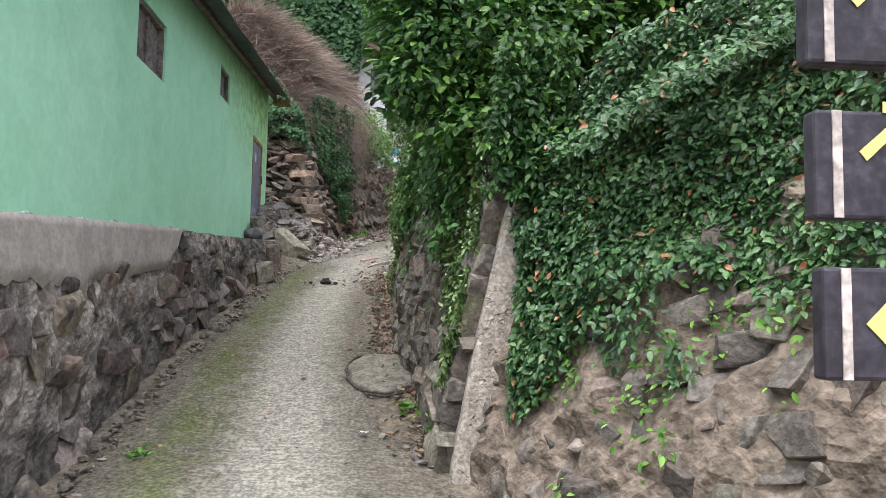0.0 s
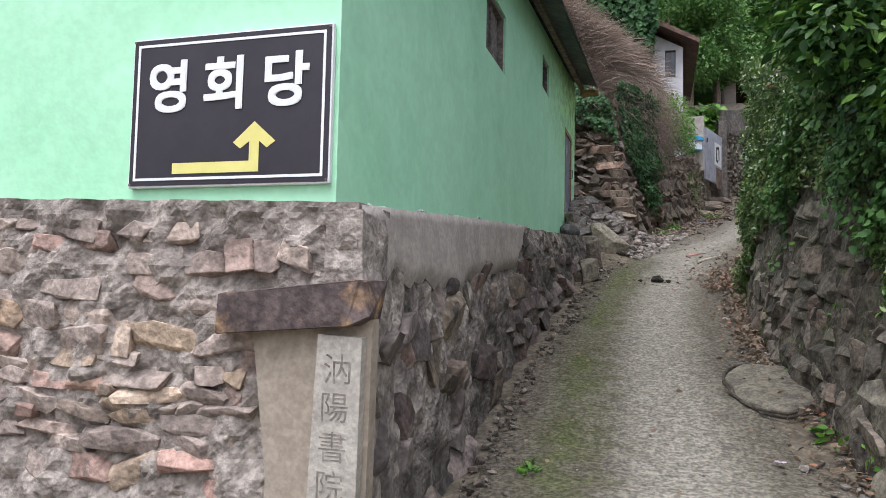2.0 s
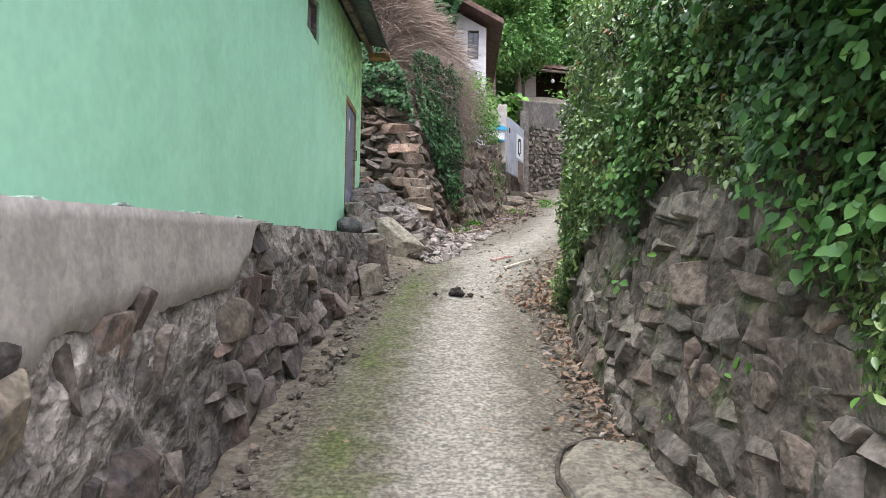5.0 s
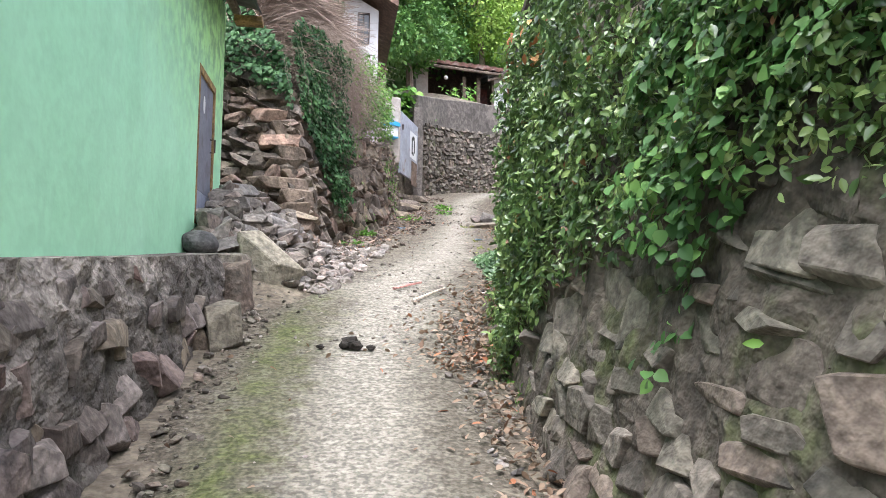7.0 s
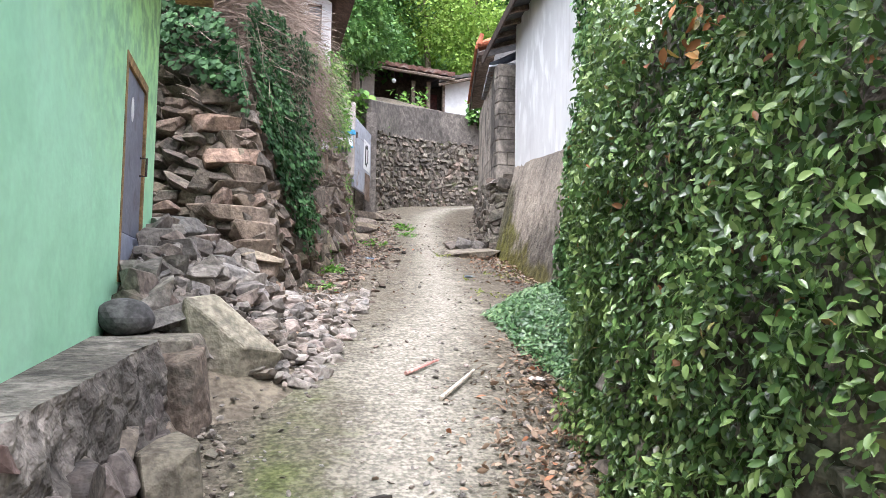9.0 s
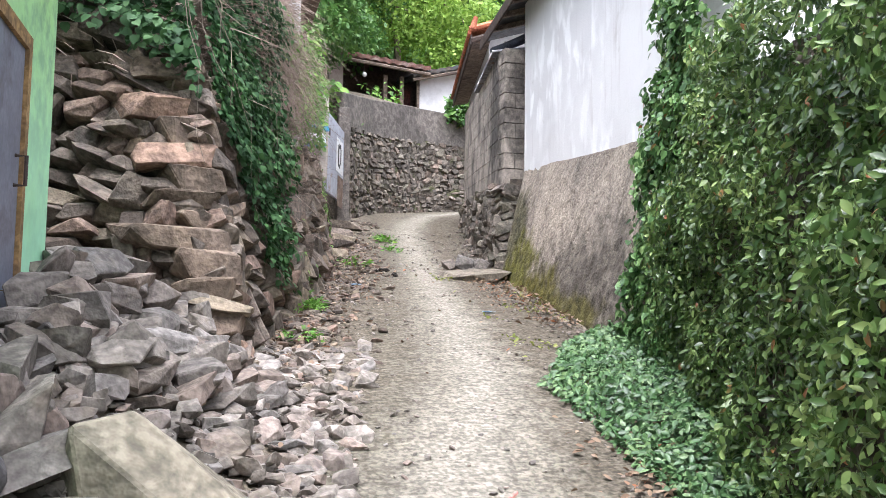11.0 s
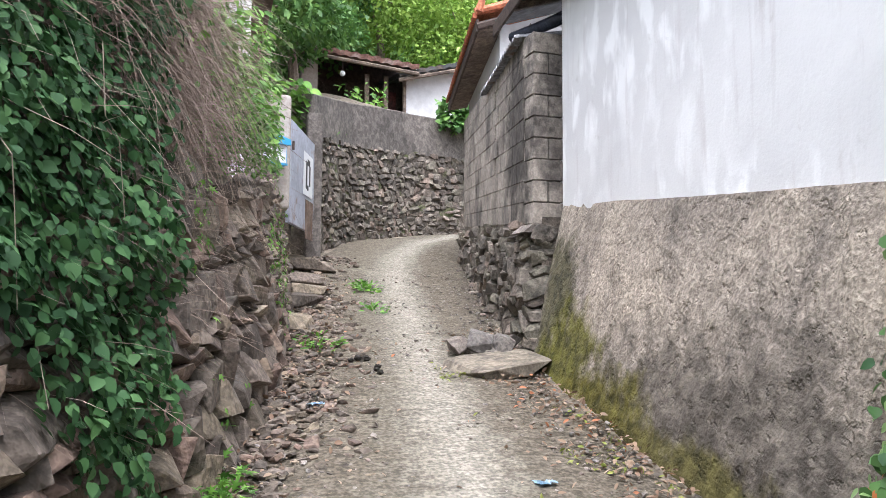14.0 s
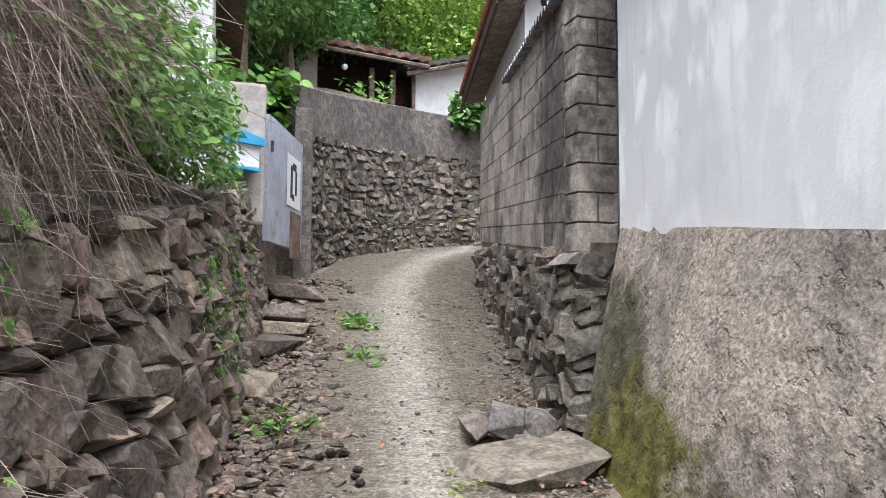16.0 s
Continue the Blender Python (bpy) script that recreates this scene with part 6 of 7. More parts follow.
def on_sheet(sh, n, rng, mask, thick, u0=0.0, u1=None, v0=0.0, v1=1.0, lump=2.0):
    """Places and facing directions scattered on a wall face where mask(p, u, v) lets them, in lumps of some thickness."""
    u = rng.uniform(u0, sh.length if u1 is None else u1, n)
    v = rng.uniform(v0, v1, n)
    p, tu, tv, nrm = sh.frame_at(u, v)
    keep = rng.uniform(size=n) < mask(p, u, v)
    p, nrm, v = p[keep], nrm[keep], v[keep]
    t = thick(p, v) if callable(thick) else thick
    body = t * (0.55 + 0.55 * vnoise(p * lump, 3) + 0.5 * vnoise(p * 4.3 + 8, 2))
    return p + nrm * (np.clip(body, 0.02, None) * rng.uniform(0.45, 1.1, len(p)))[:, None], nrm


DOWN = np.array([0, 0, -1.0])
UP = np.array([0, 0, 1.0])


def plant(name, me, label, category="plant", kind="stuff"):
    return tagged(new(name, me), label, category, "", kind)


def spread(name, P, N, size, shape, mat, rng, label, category="ivy", **kw):
    return plant(name, leaf_mesh(name, P, N, np.tile(DOWN, (len(P), 1)), size, shape, mat, rng, **kw), label, category)


rng = np.random.default_rng(4)
BIG_LEAF = leaf_mat("vine_leaf", (0.035, 0.085, 0.025), (0.085, 0.19, 0.05), (0.22, 0.38, 0.1), 0.5, 0.28, spec=0.3)
DARK_VINE = leaf_mat("dark_vine_leaf", (0.018, 0.05, 0.019), (0.036, 0.09, 0.03), (0.075, 0.155, 0.052), 0.62, 0.2, spec=0.2)
SHRUB_LEAF = leaf_mat("shrub_leaf", (0.014, 0.045, 0.01), (0.04, 0.105, 0.02), (0.16, 0.3, 0.045), 0.5, 0.35)
WEED = leaf_mat("weed_leaf", (0.05, 0.13, 0.02), (0.11, 0.25, 0.035), (0.24, 0.42, 0.07), 0.5, 0.3)
TREE_LEAF = leaf_mat("tree_leaf", (0.04, 0.11, 0.025), (0.09, 0.2, 0.045), (0.19, 0.34, 0.08), 0.55, 0.3)
BAMBOO_LEAF = leaf_mat("pale_tree_leaf", (0.14, 0.25, 0.04), (0.26, 0.4, 0.07), (0.4, 0.54, 0.13), 0.55, 0.35)
DRY = leaf_mat("dry_grass", (0.15, 0.112, 0.088), (0.29, 0.222, 0.178), (0.45, 0.36, 0.3), 0.8, 0.15)
DEAD = leaf_mat("dead_leaf", (0.16, 0.1, 0.065), (0.22, 0.15, 0.1), (0.34, 0.26, 0.19), 0.75, 0.1, (0.34, 0.14, 0.07), 0.08)
TWIG = surf("twig_bark", (0.16, 0.125, 0.095), (0.22, 0.175, 0.135), 6, 60, 0.9, 0.3, 0.003)


# ivy curtain on the stone wall: thick beyond the bare stretch, thin above it
def ivy_mask(p, u, v):
    y = p[:, 1]
    edge = np.interp(y, [4.4, 4.9, 5.3, 6.2, 7.2, 7.9, 8.4, 8.9, 9.5, 12.6], [0.2, 0.3, 0.62, 0.62, 0.5, 0.36, 0.14, -0.05, -0.1, -0.1])
    q = p.copy()
    wob = 0.16 * vnoise(q * 2.2, 3)
    return np.clip((v - edge + wob) / 0.1, 0.0, 1.0) * np.clip(1.1 + 0.9 * vnoise(q * 1.7 + 31, 2), 0.35, 1)


P, N = on_sheet(RIGHT, 84000, rng, ivy_mask, lambda p, v: np.interp(p[:, 1], [4.5, 7, 8.5, 10, 12.6], [0.1, 0.22, 0.28, 0.28, 0.24]) * np.interp(v, [0, 1], [0.7, 1.5]), v1=1.12)
spread("ivy_curtain", P, N + 0.25 * UP, (0.028, 0.056), LANCE, IVY, rng, "glossy dark green ivy hanging over the stone wall", tilt=0.85, droop=1.0)
# ivy on top of the wall
n = 9000
yy = rng.uniform(4.6, 12.8, n)
xx = lane_right(yy) + rng.uniform(0.6, 1.8, n)
zz = ground_z(xx, yy) + np.interp(yy, [4.6, 8, 10, 12.8], [0.15, 0.5, 0.6, 0.3]) * rng.uniform(0.2, 1.0, n) + 0.12 * vnoise(np.stack([xx * 2, yy * 2, xx * 0], 1), 2)
spread("ivy_top", np.stack([xx, yy, zz], 1), np.tile(UP + np.array([-0.5, -0.3, 0]), (n, 1)), (0.05, 0.085), LANCE, IVY, rng, "ivy heaped along the top of the stone wall", tilt=0.6, droop=1.0)
# ivy tongue spilling over the lane edge and up the end of the concrete wall
n = 11000
t = rng.uniform(0, 1, n)
yy = 10.6 + 2.8 * t + rng.normal(0, 0.16, n)
wid = np.interp(yy, [10.2, 11.6, 12.4, 13.2, 13.9], [0.15, 0.7, 1.0, 0.65, 0.1])
xx = lane_right(yy) + 0.1 - wid * rng.uniform(0, 1, n) ** 1.3
zz = ground_z(np.minimum(xx, lane_right(yy)), yy) + 0.02 + 0.16 * rng.uniform(0, 1, n) * np.clip((xx - lane_right(yy) + wid) / 0.4, 0.15, 1)
spread("ground_ivy", np.stack([xx, yy, zz], 1), np.tile(UP + np.array([-0.4, -0.3, 0]), (n, 1)), (0.03, 0.056), LANCE, leaf_mat("low_ivy_leaf", (0.03, 0.07, 0.026), (0.08, 0.165, 0.058), (0.22, 0.32, 0.14), 0.38, 0.2, spec=0.5), rng, "ivy creeping over the lane edge", tilt=0.5, droop=1.2)
VINE_END = Sheet([(1.42, 12.1, 2.35), (1.8, 14.2, 2.7)], [(1.66, 12.1, 7.0), (1.94, 14.2, 7.0)], 1)
P, N = on_sheet(VINE_END, 30000, rng, lambda p, u, v: np.clip((np.interp(p[:, 2], [2.4, 3.0, 4.2, 4.6, 5.2, 7.0], [1.3, 0.95, 1.0, 0.7, 0.62, 0.66]) + 0.22 * vnoise(p * 2.5, 2) - u) / 0.15, 0, 1), 0.24)
# mid and pale leaf tones are lifted to carry the sky's gloss
spread("ivy_curtain", P, N + 0.25 * UP, (0.034, 0.066), BROAD, leaf_mat("broad_ivy_leaf", (0.03, 0.075, 0.025), (0.12, 0.235, 0.075), (0.33, 0.46, 0.18), 0.36, 0.2, (0.4, 0.14, 0.05), 0.01), rng, "broad leaved ivy over the end of the concrete wall", tilt=0.5, droop=0.6)

# big leaved vine hanging over the bare stones
P, N = on_sheet(RIGHT, 11000, rng, lambda p, u, v: np.clip((v - np.interp(p[:, 1], [4.5, 5.0, 5.4, 5.8, 6.4, 6.75, 7.0, 7.25, 7.5], [0.7, 0.5, 0.55, 0.76, 0.76, 0.55, 0.22, 0.62, 1.2]) + 0.12 * vnoise(p * 3, 2)) / 0.1, 0, 1) * np.where((np.abs(p[:, 1] - 7.0) < 0.35) & (v < 0.5), 0.4, 1), 0.3, u0=0.2, u1=3.0, v1=1.1)
spread("leafy_vine", P, N + 0.5 * UP, (0.03, 0.058), BROAD, BIG_LEAF, rng, "fresh green broad leaved vine hanging on the wall", "vine", tilt=0.45, droop=0.5)
# small green sprigs in the joints
P, N = on_sheet(RIGHT, 2600, rng, lambda p, u, v: np.clip(vnoise(p * 2.6 + 7, 2) * 3 - 0.6, 0, 1), 0.07, u1=4.6, v0=0.02, v1=0.7)
spread("wall_weeds", P, N + 0.4 * UP, (0.03, 0.06), LANCE, WEED, rng, "small green weeds rooted in the wall joints", "weeds", tilt=0.6, droop=1.0)

# creepers on the earth bank
P, N = on_sheet(BANK_SHEET, 78000, rng, lambda p, u, v: np.clip((v - np.interp(u, [0, 0.2, 0.4, 0.7, 1.2, 2.0, 8], [1.2, 0.7, 0.06, 0.2, 0.4, 0.44, 0.44]) + 0.3 * vnoise(p * 1.8 + 3, 3)) / 0.12, 0, 1), lambda p, v: 0.12 + 0.12 * v, u1=5.0, v1=1.06)
spread("bank_creeper", P, N + 0.5 * UP, (0.034, 0.064), LANCE, leaf_mat("creeper_leaf", (0.02, 0.055, 0.018), (0.05, 0.115, 0.036), (0.15, 0.26, 0.09), 0.38, 0.2, (0.35, 0.16, 0.07), 0.015), rng, "dense green creeper covering the earth bank", tilt=0.55, droop=0.8)
n = 26000
xx, yy = rng.uniform(0.7, 5.5, n), rng.uniform(3.0, 6.0, n)
keep = xx > lane_right(yy) + 0.3
xx, yy = xx[keep], yy[keep]
zz = np.maximum(ground_z(xx, yy) + 0.02, 2.3 + 0.42 * np.clip(xx - 0.8, 0, 4)) + 0.14 * rng.uniform(0, 1, len(xx)) + 0.1 * vnoise(np.stack([xx * 2, yy * 2, xx * 0], 1), 2)
spread("bank_creeper", np.stack([xx, yy, zz], 1), np.tile(UP + np.array([-0.3, -0.6, 0]), (len(xx), 1)), (0.036, 0.066), LANCE, bpy.data.materials["creeper_leaf"], rng, "green creeper on top of the bank", tilt=0.5, droop=1.0)
P, N = on_sheet(BANK_SHEET, 7000, rng, lambda p, u, v: np.clip(vnoise(p * 2.4 + 11, 2) * 3 - 0.7, 0, 1), 0.1, u1=5.0, v0=0.02, v1=0.6)
spread("bank_weeds", P, N + 0.6 * UP, (0.025, 0.055), LANCE, WEED, rng, "bright green weeds sprouting from the bank", "weeds", tilt=0.6, droop=1.0)


# ---- trees and shrubs ----
def limb_path(a, b, rnd, bend=0.15, n=5):
    a, b = Vector(a), Vector(b)
    side = Vector((rnd.uniform(-1, 1), rnd.uniform(-1, 1), rnd.uniform(-0.3, 0.6))) * bend * (b - a).length
    return [a.lerp(b, i / n) + side * math.sin(math.pi * i / n) for i in range(n + 1)]


def tree(name, label, base, clumps, leaf, shape, size, per, mat, seed, trunk_r=0.1, category="tree", tilt=0.8, droop=0.8, flat=0.8, lower=0.7):
    """Trunk, limbs to each clump, and a crown of leaves in the clumps (centre, radius)."""
    rnd, g = random.Random(seed), np.random.default_rng(seed)
    t = thing(name, label, category)
    base = Vector(base)
    mid = sum((Vector(c) for c, r in clumps), Vector()) / len(clumps)
    fork = base.lerp(mid, 0.45)
    part("trunk", tube(limb_path(base - Vector((0, 0, 0.2)), fork, rnd, 0.06), trunk_r, 8, 0.7), TWIG, t)
    for c, r in clumps[:14]:
        part("limb", tube(limb_path(fork, c, rnd, 0.12), trunk_r * 0.45, 6, 0.25), TWIG, t)
    PP, NN = [], []
    for c, r in clumps:
        k = int(per * (r ** 1.6))
        d = unit(g.normal(size=(k, 3)))
        rad = r * (0.45 + 0.6 * g.uniform(size=k) ** 0.6)
        q = d * rad[:, None] * np.array([1, 1, flat])
        lump = 1 + 0.35 * vnoise((q + np.array(c)) * 2.1, 2)
        PP.append(np.array(c) + q * lump[:, None])
        NN.append(d * 0.6 + UP * 0.7)
    PP, NN = np.concatenate(PP), np.concatenate(NN)
    tips = unit(NN * np.array([1, 1, 0])) * 0.7 + DOWN * lower
    part_mesh("crown", leaf_mesh("crown", PP, NN, tips, leaf, shape, mat, g, tilt, droop), t)
    return t


# overhanging shrub above the stone wall
clumps = [((0.35, 5.2, 3.35), 0.55), ((0.3, 5.5, 3.6), 0.45), ((0.9, 4.9, 3.3), 0.5), ((0.7, 5.6, 3.9), 0.7), ((1.4, 5.2, 3.8), 0.7), ((0.1, 5.3, 4.0), 0.45), ((0.3, 5.5, 4.5), 0.6),
          ((1.1, 5.8, 4.6), 0.8), ((1.9, 5.4, 4.4), 0.8), ((2.4, 5.8, 4.2), 0.7), ((1.3, 6.3, 4.4), 0.6), ((0.55, 4.95, 2.95), 0.35), ((1.6, 6.4, 5.2), 0.9), ((1.3, 5.0, 3.5), 0.45), ((1.9, 5.0, 3.8), 0.5), ((2.6, 5.2, 4.3), 0.6), ((2.3, 5.0, 4.7), 0.7), ((3.2, 5.6, 4.7), 0.8), ((2.6, 6.0, 5.3), 0.9), ((3.6, 5.2, 5.2), 0.8), ((0.15, 4.95, 3.0), 0.35), ((0.5, 4.75, 2.65), 0.3), ((2.4, 7.6, 4.8), 1.2), ((3.6, 8.0, 5.2), 1.2), ((1.7, 5.4, 3.5), 0.5)]
tree("overhanging_shrub", "leafy bright green shrub overhanging the stone wall", (1.3, 5.9, 2.6), clumps, (0.05, 0.1), LANCE, 0.1, 3600, SHRUB_LEAF, 21, 0.06, "shrub", 0.45, 0.5, 0.75, 0.5)

# sprays hanging over the wall's end above the buttress
n = 2600
zz = rng.uniform(2.15, 3.15, n)
xx = 0.24 + 0.16 * (zz - 0.5) + rng.uniform(0.0, 0.46, n)
keep = zz > 2.3 + 0.35 * vnoise(np.stack([xx * 5, zz * 2, xx * 0], 1), 2)
xx, zz = xx[keep], zz[keep]
spread("hanging_sprays", np.stack([xx, 4.38 - rng.uniform(0, 0.22, len(xx)), zz], 1), np.tile(np.array([-0.3, -0.8, 0.5]), (len(xx), 1)), (0.04, 0.075), LANCE, SHRUB_LEAF, rng, "dark green sprays hanging over the wall's end", "shrub", tilt=0.6, droop=0.6)

# dry grass on the mound above the terrace
def blades(name, P, length, width, mat, g, lean, label, category, fall=0.9):
    n = len(P)
    d = unit(np.tile(UP, (n, 1)) * 0.9 + lean + 0.45 * g.normal(size=(n, 3)))
    L = g.uniform(length[0], length[1], n)
    side = unit(np.cross(d, g.normal(size=(n, 3)))) * width
    drop = unit(lean + 0.3 * g.normal(size=(n, 3))) * 0.55 + DOWN * fall
    rows = []
    for k, s in enumerate((0.0, 0.3, 0.6, 0.85, 1.0)):
        c = P + d * (L * s)[:, None] + drop * (L * 0.6 * s * s)[:, None]
        w = side * (1 - s * 0.8)
        rows += [c - w, c + w]
    v = np.stack(rows, 1)
    f = []
    for k in range(4):
        f += [(2 * k, 2 * k + 1, 2 * k + 3), (2 * k, 2 * k + 3, 2 * k + 2)]
    F = (np.array(f)[None] + (np.arange(n) * 10)[:, None, None]).reshape(-1, 3)
    me = bpy.data.meshes.new(name)
    me.vertices.add(n * 10)
    me.vertices.foreach_set("co", v.ravel())
    me.loops.add(len(F) * 3)
    me.loops.foreach_set("vertex_index", F.ravel().astype(np.int32))
    me.polygons.add(len(F))
    me.polygons.foreach_set("loop_start", np.arange(0, len(F) * 3, 3, dtype=np.int32))
    me.polygons.foreach_set("loop_total", np.full(len(F), 3, np.int32))
    me.materials.append(mat)
    me.update(calc_edges=True)
    return plant(name, me, label, category)


n = 64000
yy = rng.uniform(13.8, 19.4, n)
inl = rng.uniform(0.5, 2.6, n) + 0.25 * np.clip(yy - 16, 0, 3)
xx = lane_left(yy) - inl
P = np.stack([xx, yy, ground_z(xx, yy)], 1)
lean = np.tile(np.array([0.35, -0.2, 0.0]), (n, 1))
near = inl < 1.1
blades("dry_grass", P[near], (0.3, 0.8), 0.0036, DRY, rng, lean[near], "straw coloured dry grass along the terrace edge", "grass")
blades("dry_grass", P[~near], (0.4, 1.05), 0.011, DRY, rng, lean[~near], "thick straw coloured dry grass on the terrace mound", "grass")
# tangled dry stems hanging over the terrace edge
n = 1900
yy = rng.uniform(14.2, 16.0, n)
xx = lane_left(yy) - rng.uniform(0.2, 0.6, n)
P = np.stack([xx, yy, rng.uniform(4.75, 5.7, n)], 1)
blades("dry_stems", P, (0.3, 0.6), 0.0022, DRY, rng, np.tile(np.array([0.2, -0.05, -0.9]), (n, 1)), "dry tangled stems hanging over the terrace wall", "stems", 1.1)

# dark vine over the terrace
P, N = on_sheet(TERRACE, 14000, rng, lambda p, u, v: np.clip((v - np.interp(p[:, 1], [12.4, 12.9, 13.3, 13.7, 14.0, 14.25, 14.6, 15.0], [1.1, 0.9, 0.6, 0.22, 0.18, 0.3, 0.85, 1.4]) + 0.14 * vnoise(p * 2.5, 2)) / 0.1, 0, 1), 0.3, u1=3.6, v1=1.5)
spread("dark_vine", P, N + 0.4 * UP, (0.032, 0.058), BROAD, DARK_VINE, rng, "dark green broad leaved vine over the terrace wall", "vine", tilt=0.45, droop=0.5)
n = 3600
yy, inl = rng.uniform(13.2, 14.4, n), rng.uniform(0.35, 0.8, n)
xx = lane_left(yy) - inl
keep = vnoise(np.stack([xx * 1.4, yy * 1.4, xx * 0], 1), 2) > -0.25
xx, yy = xx[keep], yy[keep]
spread("dark_vine", np.stack([xx, yy, ground_z(xx, yy) + 0.08 + 0.3 * rng.uniform(0, 1, len(xx))], 1), np.tile(UP + np.array([0.7, -0.5, 0]), (len(xx), 1)), (0.04, 0.075), BROAD, DARK_VINE, rng, "dark vine leaves on the terrace slope", "vine", tilt=0.5, droop=0.6)
P, N = on_sheet(TERRACE_FRONT, 9000, rng, lambda p, u, v: np.clip((v - np.interp(p[:, 0], [-2.6, -1.9, -1.3], [0.7, 0.8, 0.88]) + 0.2 * vnoise(p * 2, 2)) / 0.1, 0, 0.7), 0.55, u0=1.5, v1=1.2)
spread("dark_vine", P, N + 0.4 * UP, (0.04, 0.075), BROAD, DARK_VINE, rng, "dark vine over the collapsed terrace front", "vine", tilt=0.5, droop=0.5)

# fresh weeds on the upper terrace edge
n = 5200
yy = rng.uniform(15.3, 18.9, n)
xx = lane_left(yy) - rng.uniform(0.1, 0.8, n)
keep = vnoise(np.stack([xx * 1.6, yy * 1.6, xx * 0 + 4], 1), 2) > -0.1
xx, yy = xx[keep], yy[keep]
zz = ground_z(np.minimum(xx, lane_left(yy) - 0.7), yy) + rng.uniform(-0.25, 0.75, len(xx)) * np.interp(yy, [15.3, 17, 20], [0.7, 1.0, 0.5])
spread("terrace_weeds", np.stack([xx, yy, zz], 1), np.tile(UP + np.array([0.4, -0.5, 0]), (len(xx), 1)), (0.04, 0.1), LANCE, WEED, rng, "bright green weeds on the terrace edge", "weeds", tilt=0.6, droop=0.9)
P, N = on_sheet(TERRACE, 3000, rng, lambda p, u, v: np.clip(vnoise(p * 2.2 + 13, 2) * 3 - 0.5, 0, 1) * np.clip(v * 1.6, 0, 1), 0.1, u0=2.6, v1=1.0)
spread("wall_ferns", P, N + 0.4 * UP, (0.035, 0.075), SPRAY, WEED, rng, "ferns and weeds in the terrace wall", "ferns", tilt=0.5, droop=0.8)


def tuft(x, y, n, r, mat, size, label, shape=LANCE):
    g = np.random.default_rng(int(abs(x * 100 + y * 10)))
    a, q = g.uniform(0, 6.28, n), g.uniform(0, 1, n) ** 0.7 * r
    px, py = x + np.cos(a) * q, y + np.sin(a) * q * 1.3
    P = np.stack([px, py, ground_z(px, py) + g.uniform(0.01, 0.35 * r + 0.02, n)], 1)
    tips = np.stack([np.cos(a), np.sin(a), np.full(n, 0.7)], 1)
    plant("weed_tuft", leaf_mesh("weed_tuft", P, np.tile(UP, (n, 1)), tips, size, shape, mat, g, 0.5, 0.5), label, "weeds", "stuff")


tuft(-0.62, 14.7, 170, 0.2, WEED, (0.05, 0.1), "small green weed tuft at the terrace foot", SPRAY)
tuft(-0.72, 13.6, 60, 0.12, WEED, (0.04, 0.08), "small weed tuft beside the terrace foot", SPRAY)
tuft(1.3, 20.2, 90, 0.2, WEED, (0.05, 0.1), "green weed tuft in the middle of the lane")
tuft(1.12, 18.9, 50, 0.15, WEED, (0.04, 0.08), "green weed tuft in the upper lane")
tuft(0.22, 5.35, 50, 0.12, WEED, (0.05, 0.1), "green weed tuft at the stone wall foot")
tuft(0.3, 17.4, 70, 0.2, WEED, (0.04, 0.08), "green weed tuft in the gravel")
tuft(-1.45, 4.6, 30, 0.06, WEED, (0.03, 0.06), "tiny weed on the lane")

# dead leaves along the lane edges
def litter(name, n, place, label):
    x, y = place(n)
    P = np.stack([x, y, np.maximum(ground_z(x, y), lane_z(y)) + rng.uniform(0.012, 0.05, n)], 1)
    plant(name, leaf_mesh(name, P, np.tile(UP, (n, 1)), rng.normal(size=(n, 3)) * np.array([1, 1, 0.2]), (0.02, 0.06), LANCE, DEAD, rng, 0.5, 0.6), label, "dead leaves")


def right_edge(y0, y1, wid):
    def place(n):
        y = rng.uniform(y0, y1, n)
        return lane_right(y) - 0.02 - np.abs(rng.normal(0, wid, n)), y
    return place


litter("dead_leaves", 900, right_edge(4.6, 9.2, 0.16), "brown dead leaves along the stone wall foot")
litter("dead_leaves", 1700, right_edge(9.0, 11.9, 0.3), "brown dead leaves heaped on the lane edge")
litter("dead_leaves", 900, right_edge(14.0, 18.0, 0.3), "scattered dead leaves by the retaining wall")
litter("dead_leaves", 900, lambda n: (lambda y: (lane_left(y) + 0.05 + np.abs(rng.normal(0, 0.3, n)), y))(rng.uniform(12.6, 21, n)), "dead leaves among the gravel")
litter("dead_leaves", 250, lambda n: (lambda y: (lane_left(y) + 0.1 + rng.uniform(0, 1, n) * (lane_right(y) - lane_left(y) - 0.2), y))(rng.uniform(3.6, 20, n)), "scattered dead leaves on the lane")

# ivy on the upper house
n = 16000
xx, zz = rng.uniform(-5.5, -0.75, n), rng.uniform(6.6, 10.6, n)
keep = xx < -0.95 + 0.25 * vnoise(np.stack([zz * 1.5, zz * 0, zz * 0], 1), 2) - 0.12 * np.clip(8.2 - zz, 0, 3)
xx, zz = xx[keep], zz[keep]
spread("house_ivy", np.stack([xx, np.where(zz > 7.7, 19.32, 19.86) - rng.uniform(0, 0.3, len(xx)), zz], 1), np.tile(np.array([0, -1, 0.3]), (len(xx), 1)), (0.1, 0.17), BROAD, DARK_VINE, rng, "dark ivy covering part of the upper house", tilt=0.4, droop=0.5)

# woods behind
wr = random.Random(8)


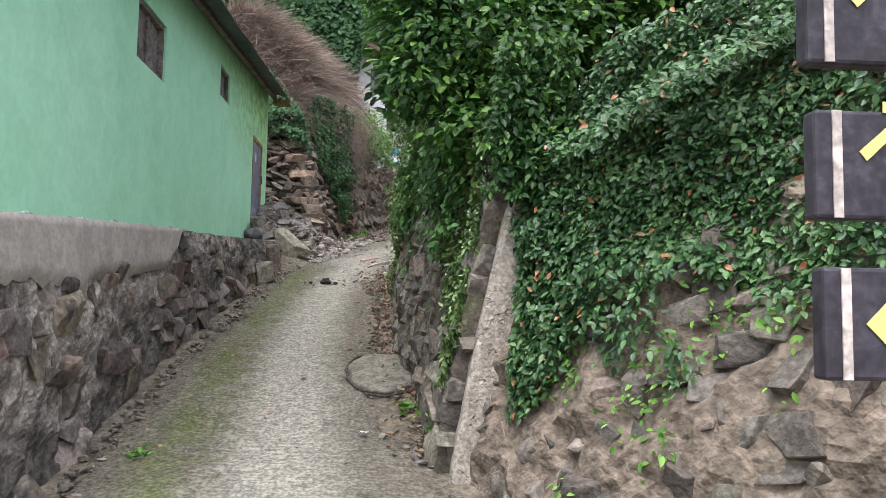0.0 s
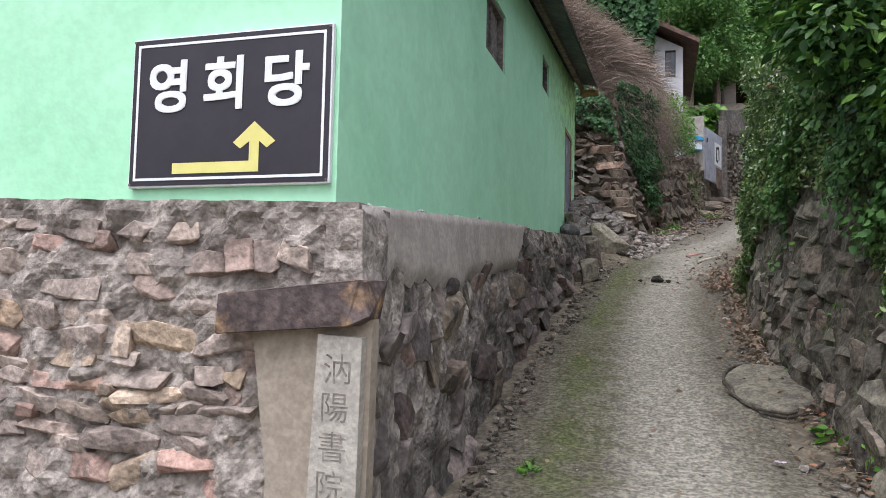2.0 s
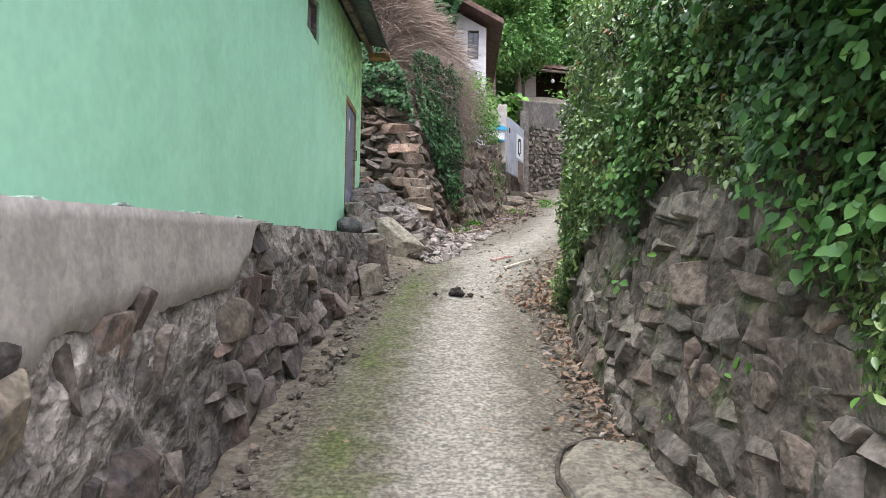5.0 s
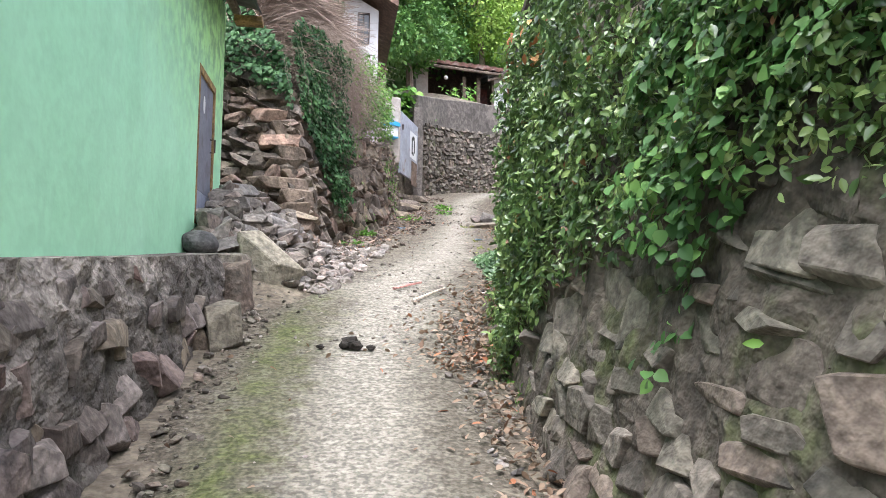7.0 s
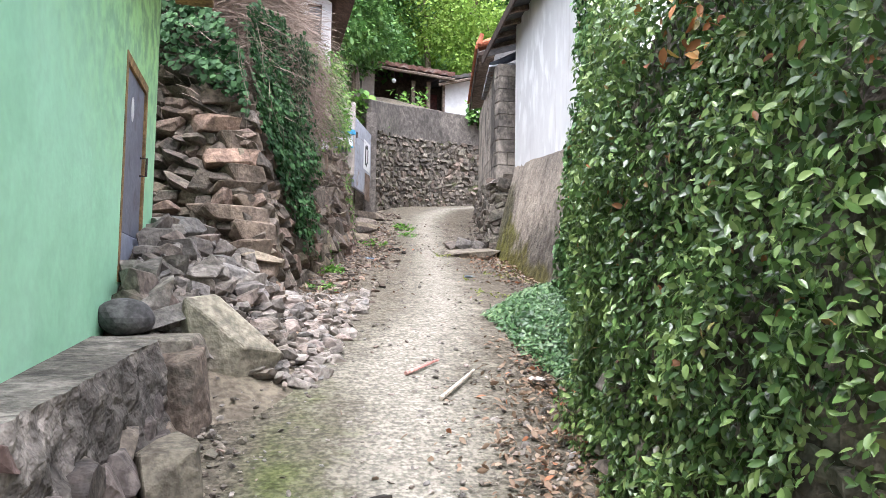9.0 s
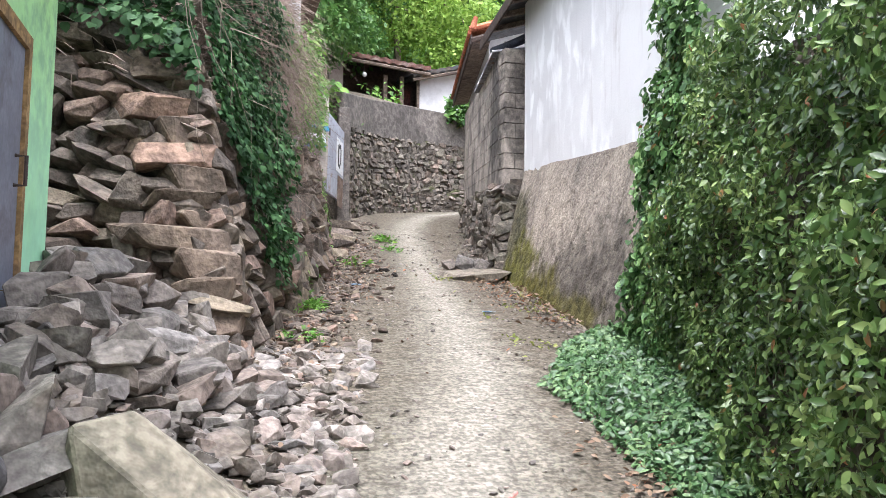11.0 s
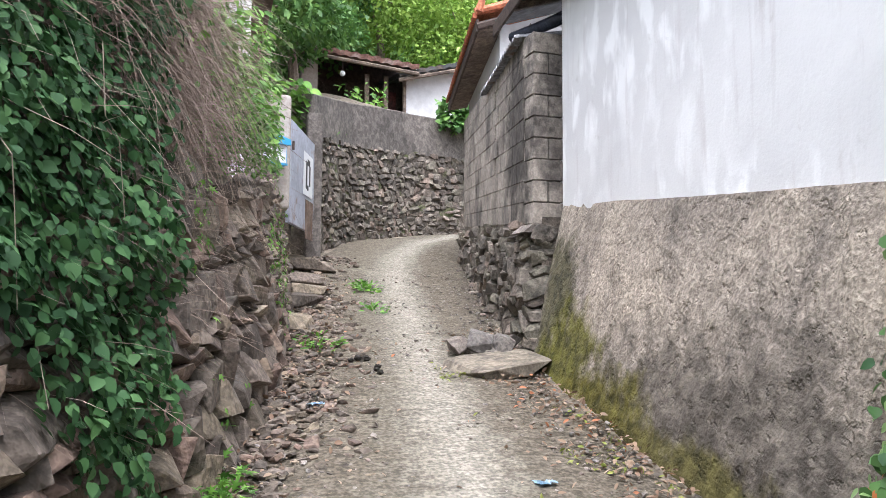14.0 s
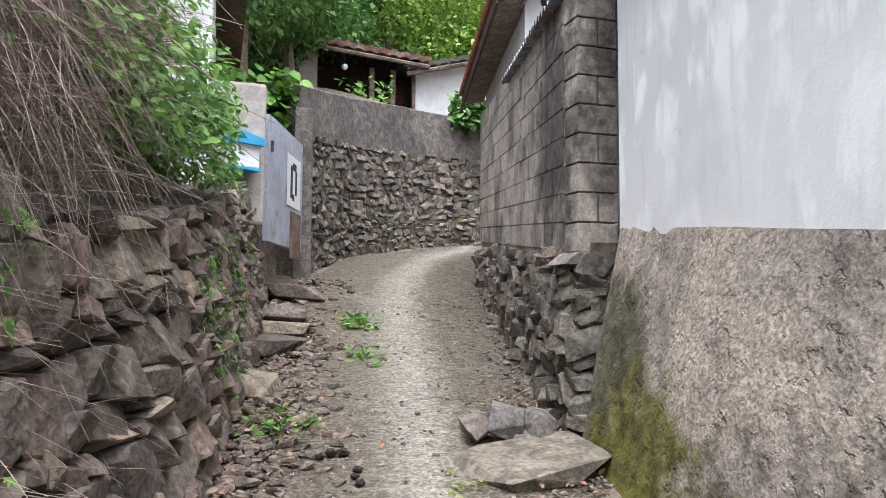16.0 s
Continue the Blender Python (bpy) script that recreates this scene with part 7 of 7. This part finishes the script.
def wood_tree(x, y, r, h, mat, name, label, seed, leaf=(0.22, 0.42), per=330, z=None):
    z = float(ground_z(x, y)) if z is None else z
    cl = []
    for _ in range(12):
        a, b = wr.uniform(0, 6.28), wr.random()
        cl.append(((x + r * 0.75 * math.cos(a) * b ** 0.5, y + r * 0.75 * math.sin(a) * b ** 0.5, z + h * wr.uniform(0.12, 0.95)), r * wr.uniform(0.4, 0.62)))
    tree(name, label, (x, y, z), cl, leaf, DIAMOND, 0.2, per, mat, seed, 0.14, "tree", 0.9, 0.9, 0.8, 0.5)


k = 100
for row_y, x0, x1, step in ((32.5, -9, 1.5, 2.2), (35, -10, 16, 3.0), (39, -14, 20, 3.6), (46, -20, 26, 4.6), (56, -26, 36, 6.5)):
    x = x0
    while x < x1:
        pale = 2.0 + (row_y - 34) * 0.1 < x < 9 + (row_y - 34) * 0.3 and row_y > 34
        wood_tree(x + wr.uniform(-0.8, 0.8), row_y + wr.uniform(-1.2, 1.2), wr.uniform(2.2, 3.2) * (1 + (row_y - 34) * 0.03), wr.uniform(5.5, 8.5) * (1 + (row_y - 34) * 0.02), BAMBOO_LEAF if pale else TREE_LEAF,
                  "pale_tree" if pale else "woodland_tree", "pale yellow green feathery tree on the hillside" if pale else "dense green tree on the wooded hillside", k, (0.12, 0.25) if row_y < 42 else (0.25, 0.5), 720 if row_y < 42 else 260)
        k += 1
        x += step
# nearer trees beside the far house and the gate
for x, y, r, h in ((0.2, 25.5, 1.5, 4.2), (1.2, 27.8, 1.5, 4.0), (-1.2, 27.5, 2.0, 6.0), (-0.7, 31.0, 2.2, 6.5), (-3.5, 31, 2.5, 8)):
    wood_tree(x, y, r, h, TREE_LEAF, "garden_tree", "leafy green tree behind the gate wall", k, (0.09, 0.2), 1300)
    k += 1
# leafy plants on the parapet
n = 900
yy = rng.uniform(22.6, 24.6, n)
xx = np.interp(yy, [22.6, 24.7], [0.8, 1.8]) - rng.uniform(0.0, 0.9, n)
spread("garden_plants", np.stack([xx, yy, 6.5 + rng.uniform(0, 0.75, n)], 1), np.tile(UP + np.array([0.4, -0.5, 0]), (n, 1)), (0.12, 0.26), BROAD, WEED, rng, "large leaved green plants behind the gate", "plants", tilt=0.5, droop=0.8)
n = 380
xx = rng.uniform(2.3, 3.4, n)
spread("garden_plants", np.stack([xx, 27.5 + rng.uniform(0, 0.8, n), 7.6 + rng.uniform(0, 1, n) ** 2 * 1.3], 1), np.tile(UP + np.array([0, -0.6, 0]), (n, 1)), (0.12, 0.24), LANCE, WEED, rng, "tall green garden plants behind the parapet", "plants", tilt=0.5, droop=0.8)
n = 420
spread("garden_plants", np.stack([rng.uniform(4.4, 5.4, n), 26.6 + rng.uniform(0, 0.5, n), 7.75 + rng.uniform(0, 0.7, n)], 1), np.tile(UP + np.array([0, -0.6, 0]), (n, 1)), (0.1, 0.2), BROAD, TREE_LEAF, rng, "dark shrub drooping over the parapet", "plants", tilt=0.5, droop=0.8)

# reddening leaves at the crest of the ivy
n = 45
P = np.array([0.3, 9.0, 3.7]) + rng.normal(size=(n, 3)) * np.array([0.06, 0.16, 0.2])
spread("red_ivy", P, np.tile(np.array([-0.8, -0.5, 0.4]), (n, 1)), (0.05, 0.08), LANCE, leaf_mat("reddening_leaf", (0.2, 0.07, 0.03), (0.35, 0.15, 0.05), (0.4, 0.3, 0.08), 0.5, 0.2), rng, "reddening ivy leaves at the wall's crest", tilt=0.8, droop=1.0)
# sparse weeds on the dirt beside the worn strip
n = 1500
yy = rng.uniform(12.4, 17.0, n)
xx = lane_right(yy) - 0.1 - rng.uniform(0, 0.8, n)
keep = vnoise(np.stack([xx * 2.3, yy * 2.3, xx * 0 + 9], 1), 2) > 0.18
xx, yy = xx[keep], yy[keep]
plant("lane_weeds", leaf_mesh("lane_weeds", np.stack([xx, yy, lane_z(yy) + rng.uniform(0.01, 0.04, len(xx))], 1), np.tile(UP, (len(xx), 1)), rng.normal(size=(len(xx), 3)), (0.02, 0.05), LANCE, leaf_mat("yellowish_weed", (0.12, 0.15, 0.03), (0.2, 0.23, 0.05), (0.3, 0.32, 0.08), 0.6, 0.2), rng, 0.5, 0.8), "sparse yellowish weeds on the lane edge", "weeds")
# bare stems trailing over the terrace
tw_bm = bmesh.new()
tr = random.Random(3)
for i in range(26):
    y = tr.uniform(12.7, 16.8)
    x = float(lane_left(y)) - 0.15
    z = float(np.interp(y, [12.5, 14, 17], [4.6, 4.9, 4.9])) + tr.uniform(-0.1, 0.4)
    pts = [(x - 0.2, y, z)]
    for k in range(7):
        p = pts[-1]
        pts.append((p[0] + tr.uniform(-0.02, 0.11), p[1] + tr.uniform(-0.12, 0.12), p[2] - tr.uniform(0.02, 0.3)))
    b = tube(pts, 0.0028, 5, 0.5)
    me = bpy.data.meshes.new("stem")
    b.to_mesh(me)
    b.free()
    tw_bm.from_mesh(me)
    bpy.data.meshes.remove(me)
me = bpy.data.meshes.new("trailing_stems")
tw_bm.to_mesh(me)
tw_bm.free()
me.materials.append(surf("pale_stem_bark", (0.2, 0.165, 0.125), (0.14, 0.115, 0.09), 8, 60, 0.9, 0.2, 0.002))
plant("trailing_stems", me, "thin bare vine stems trailing down the terrace wall", "stems")
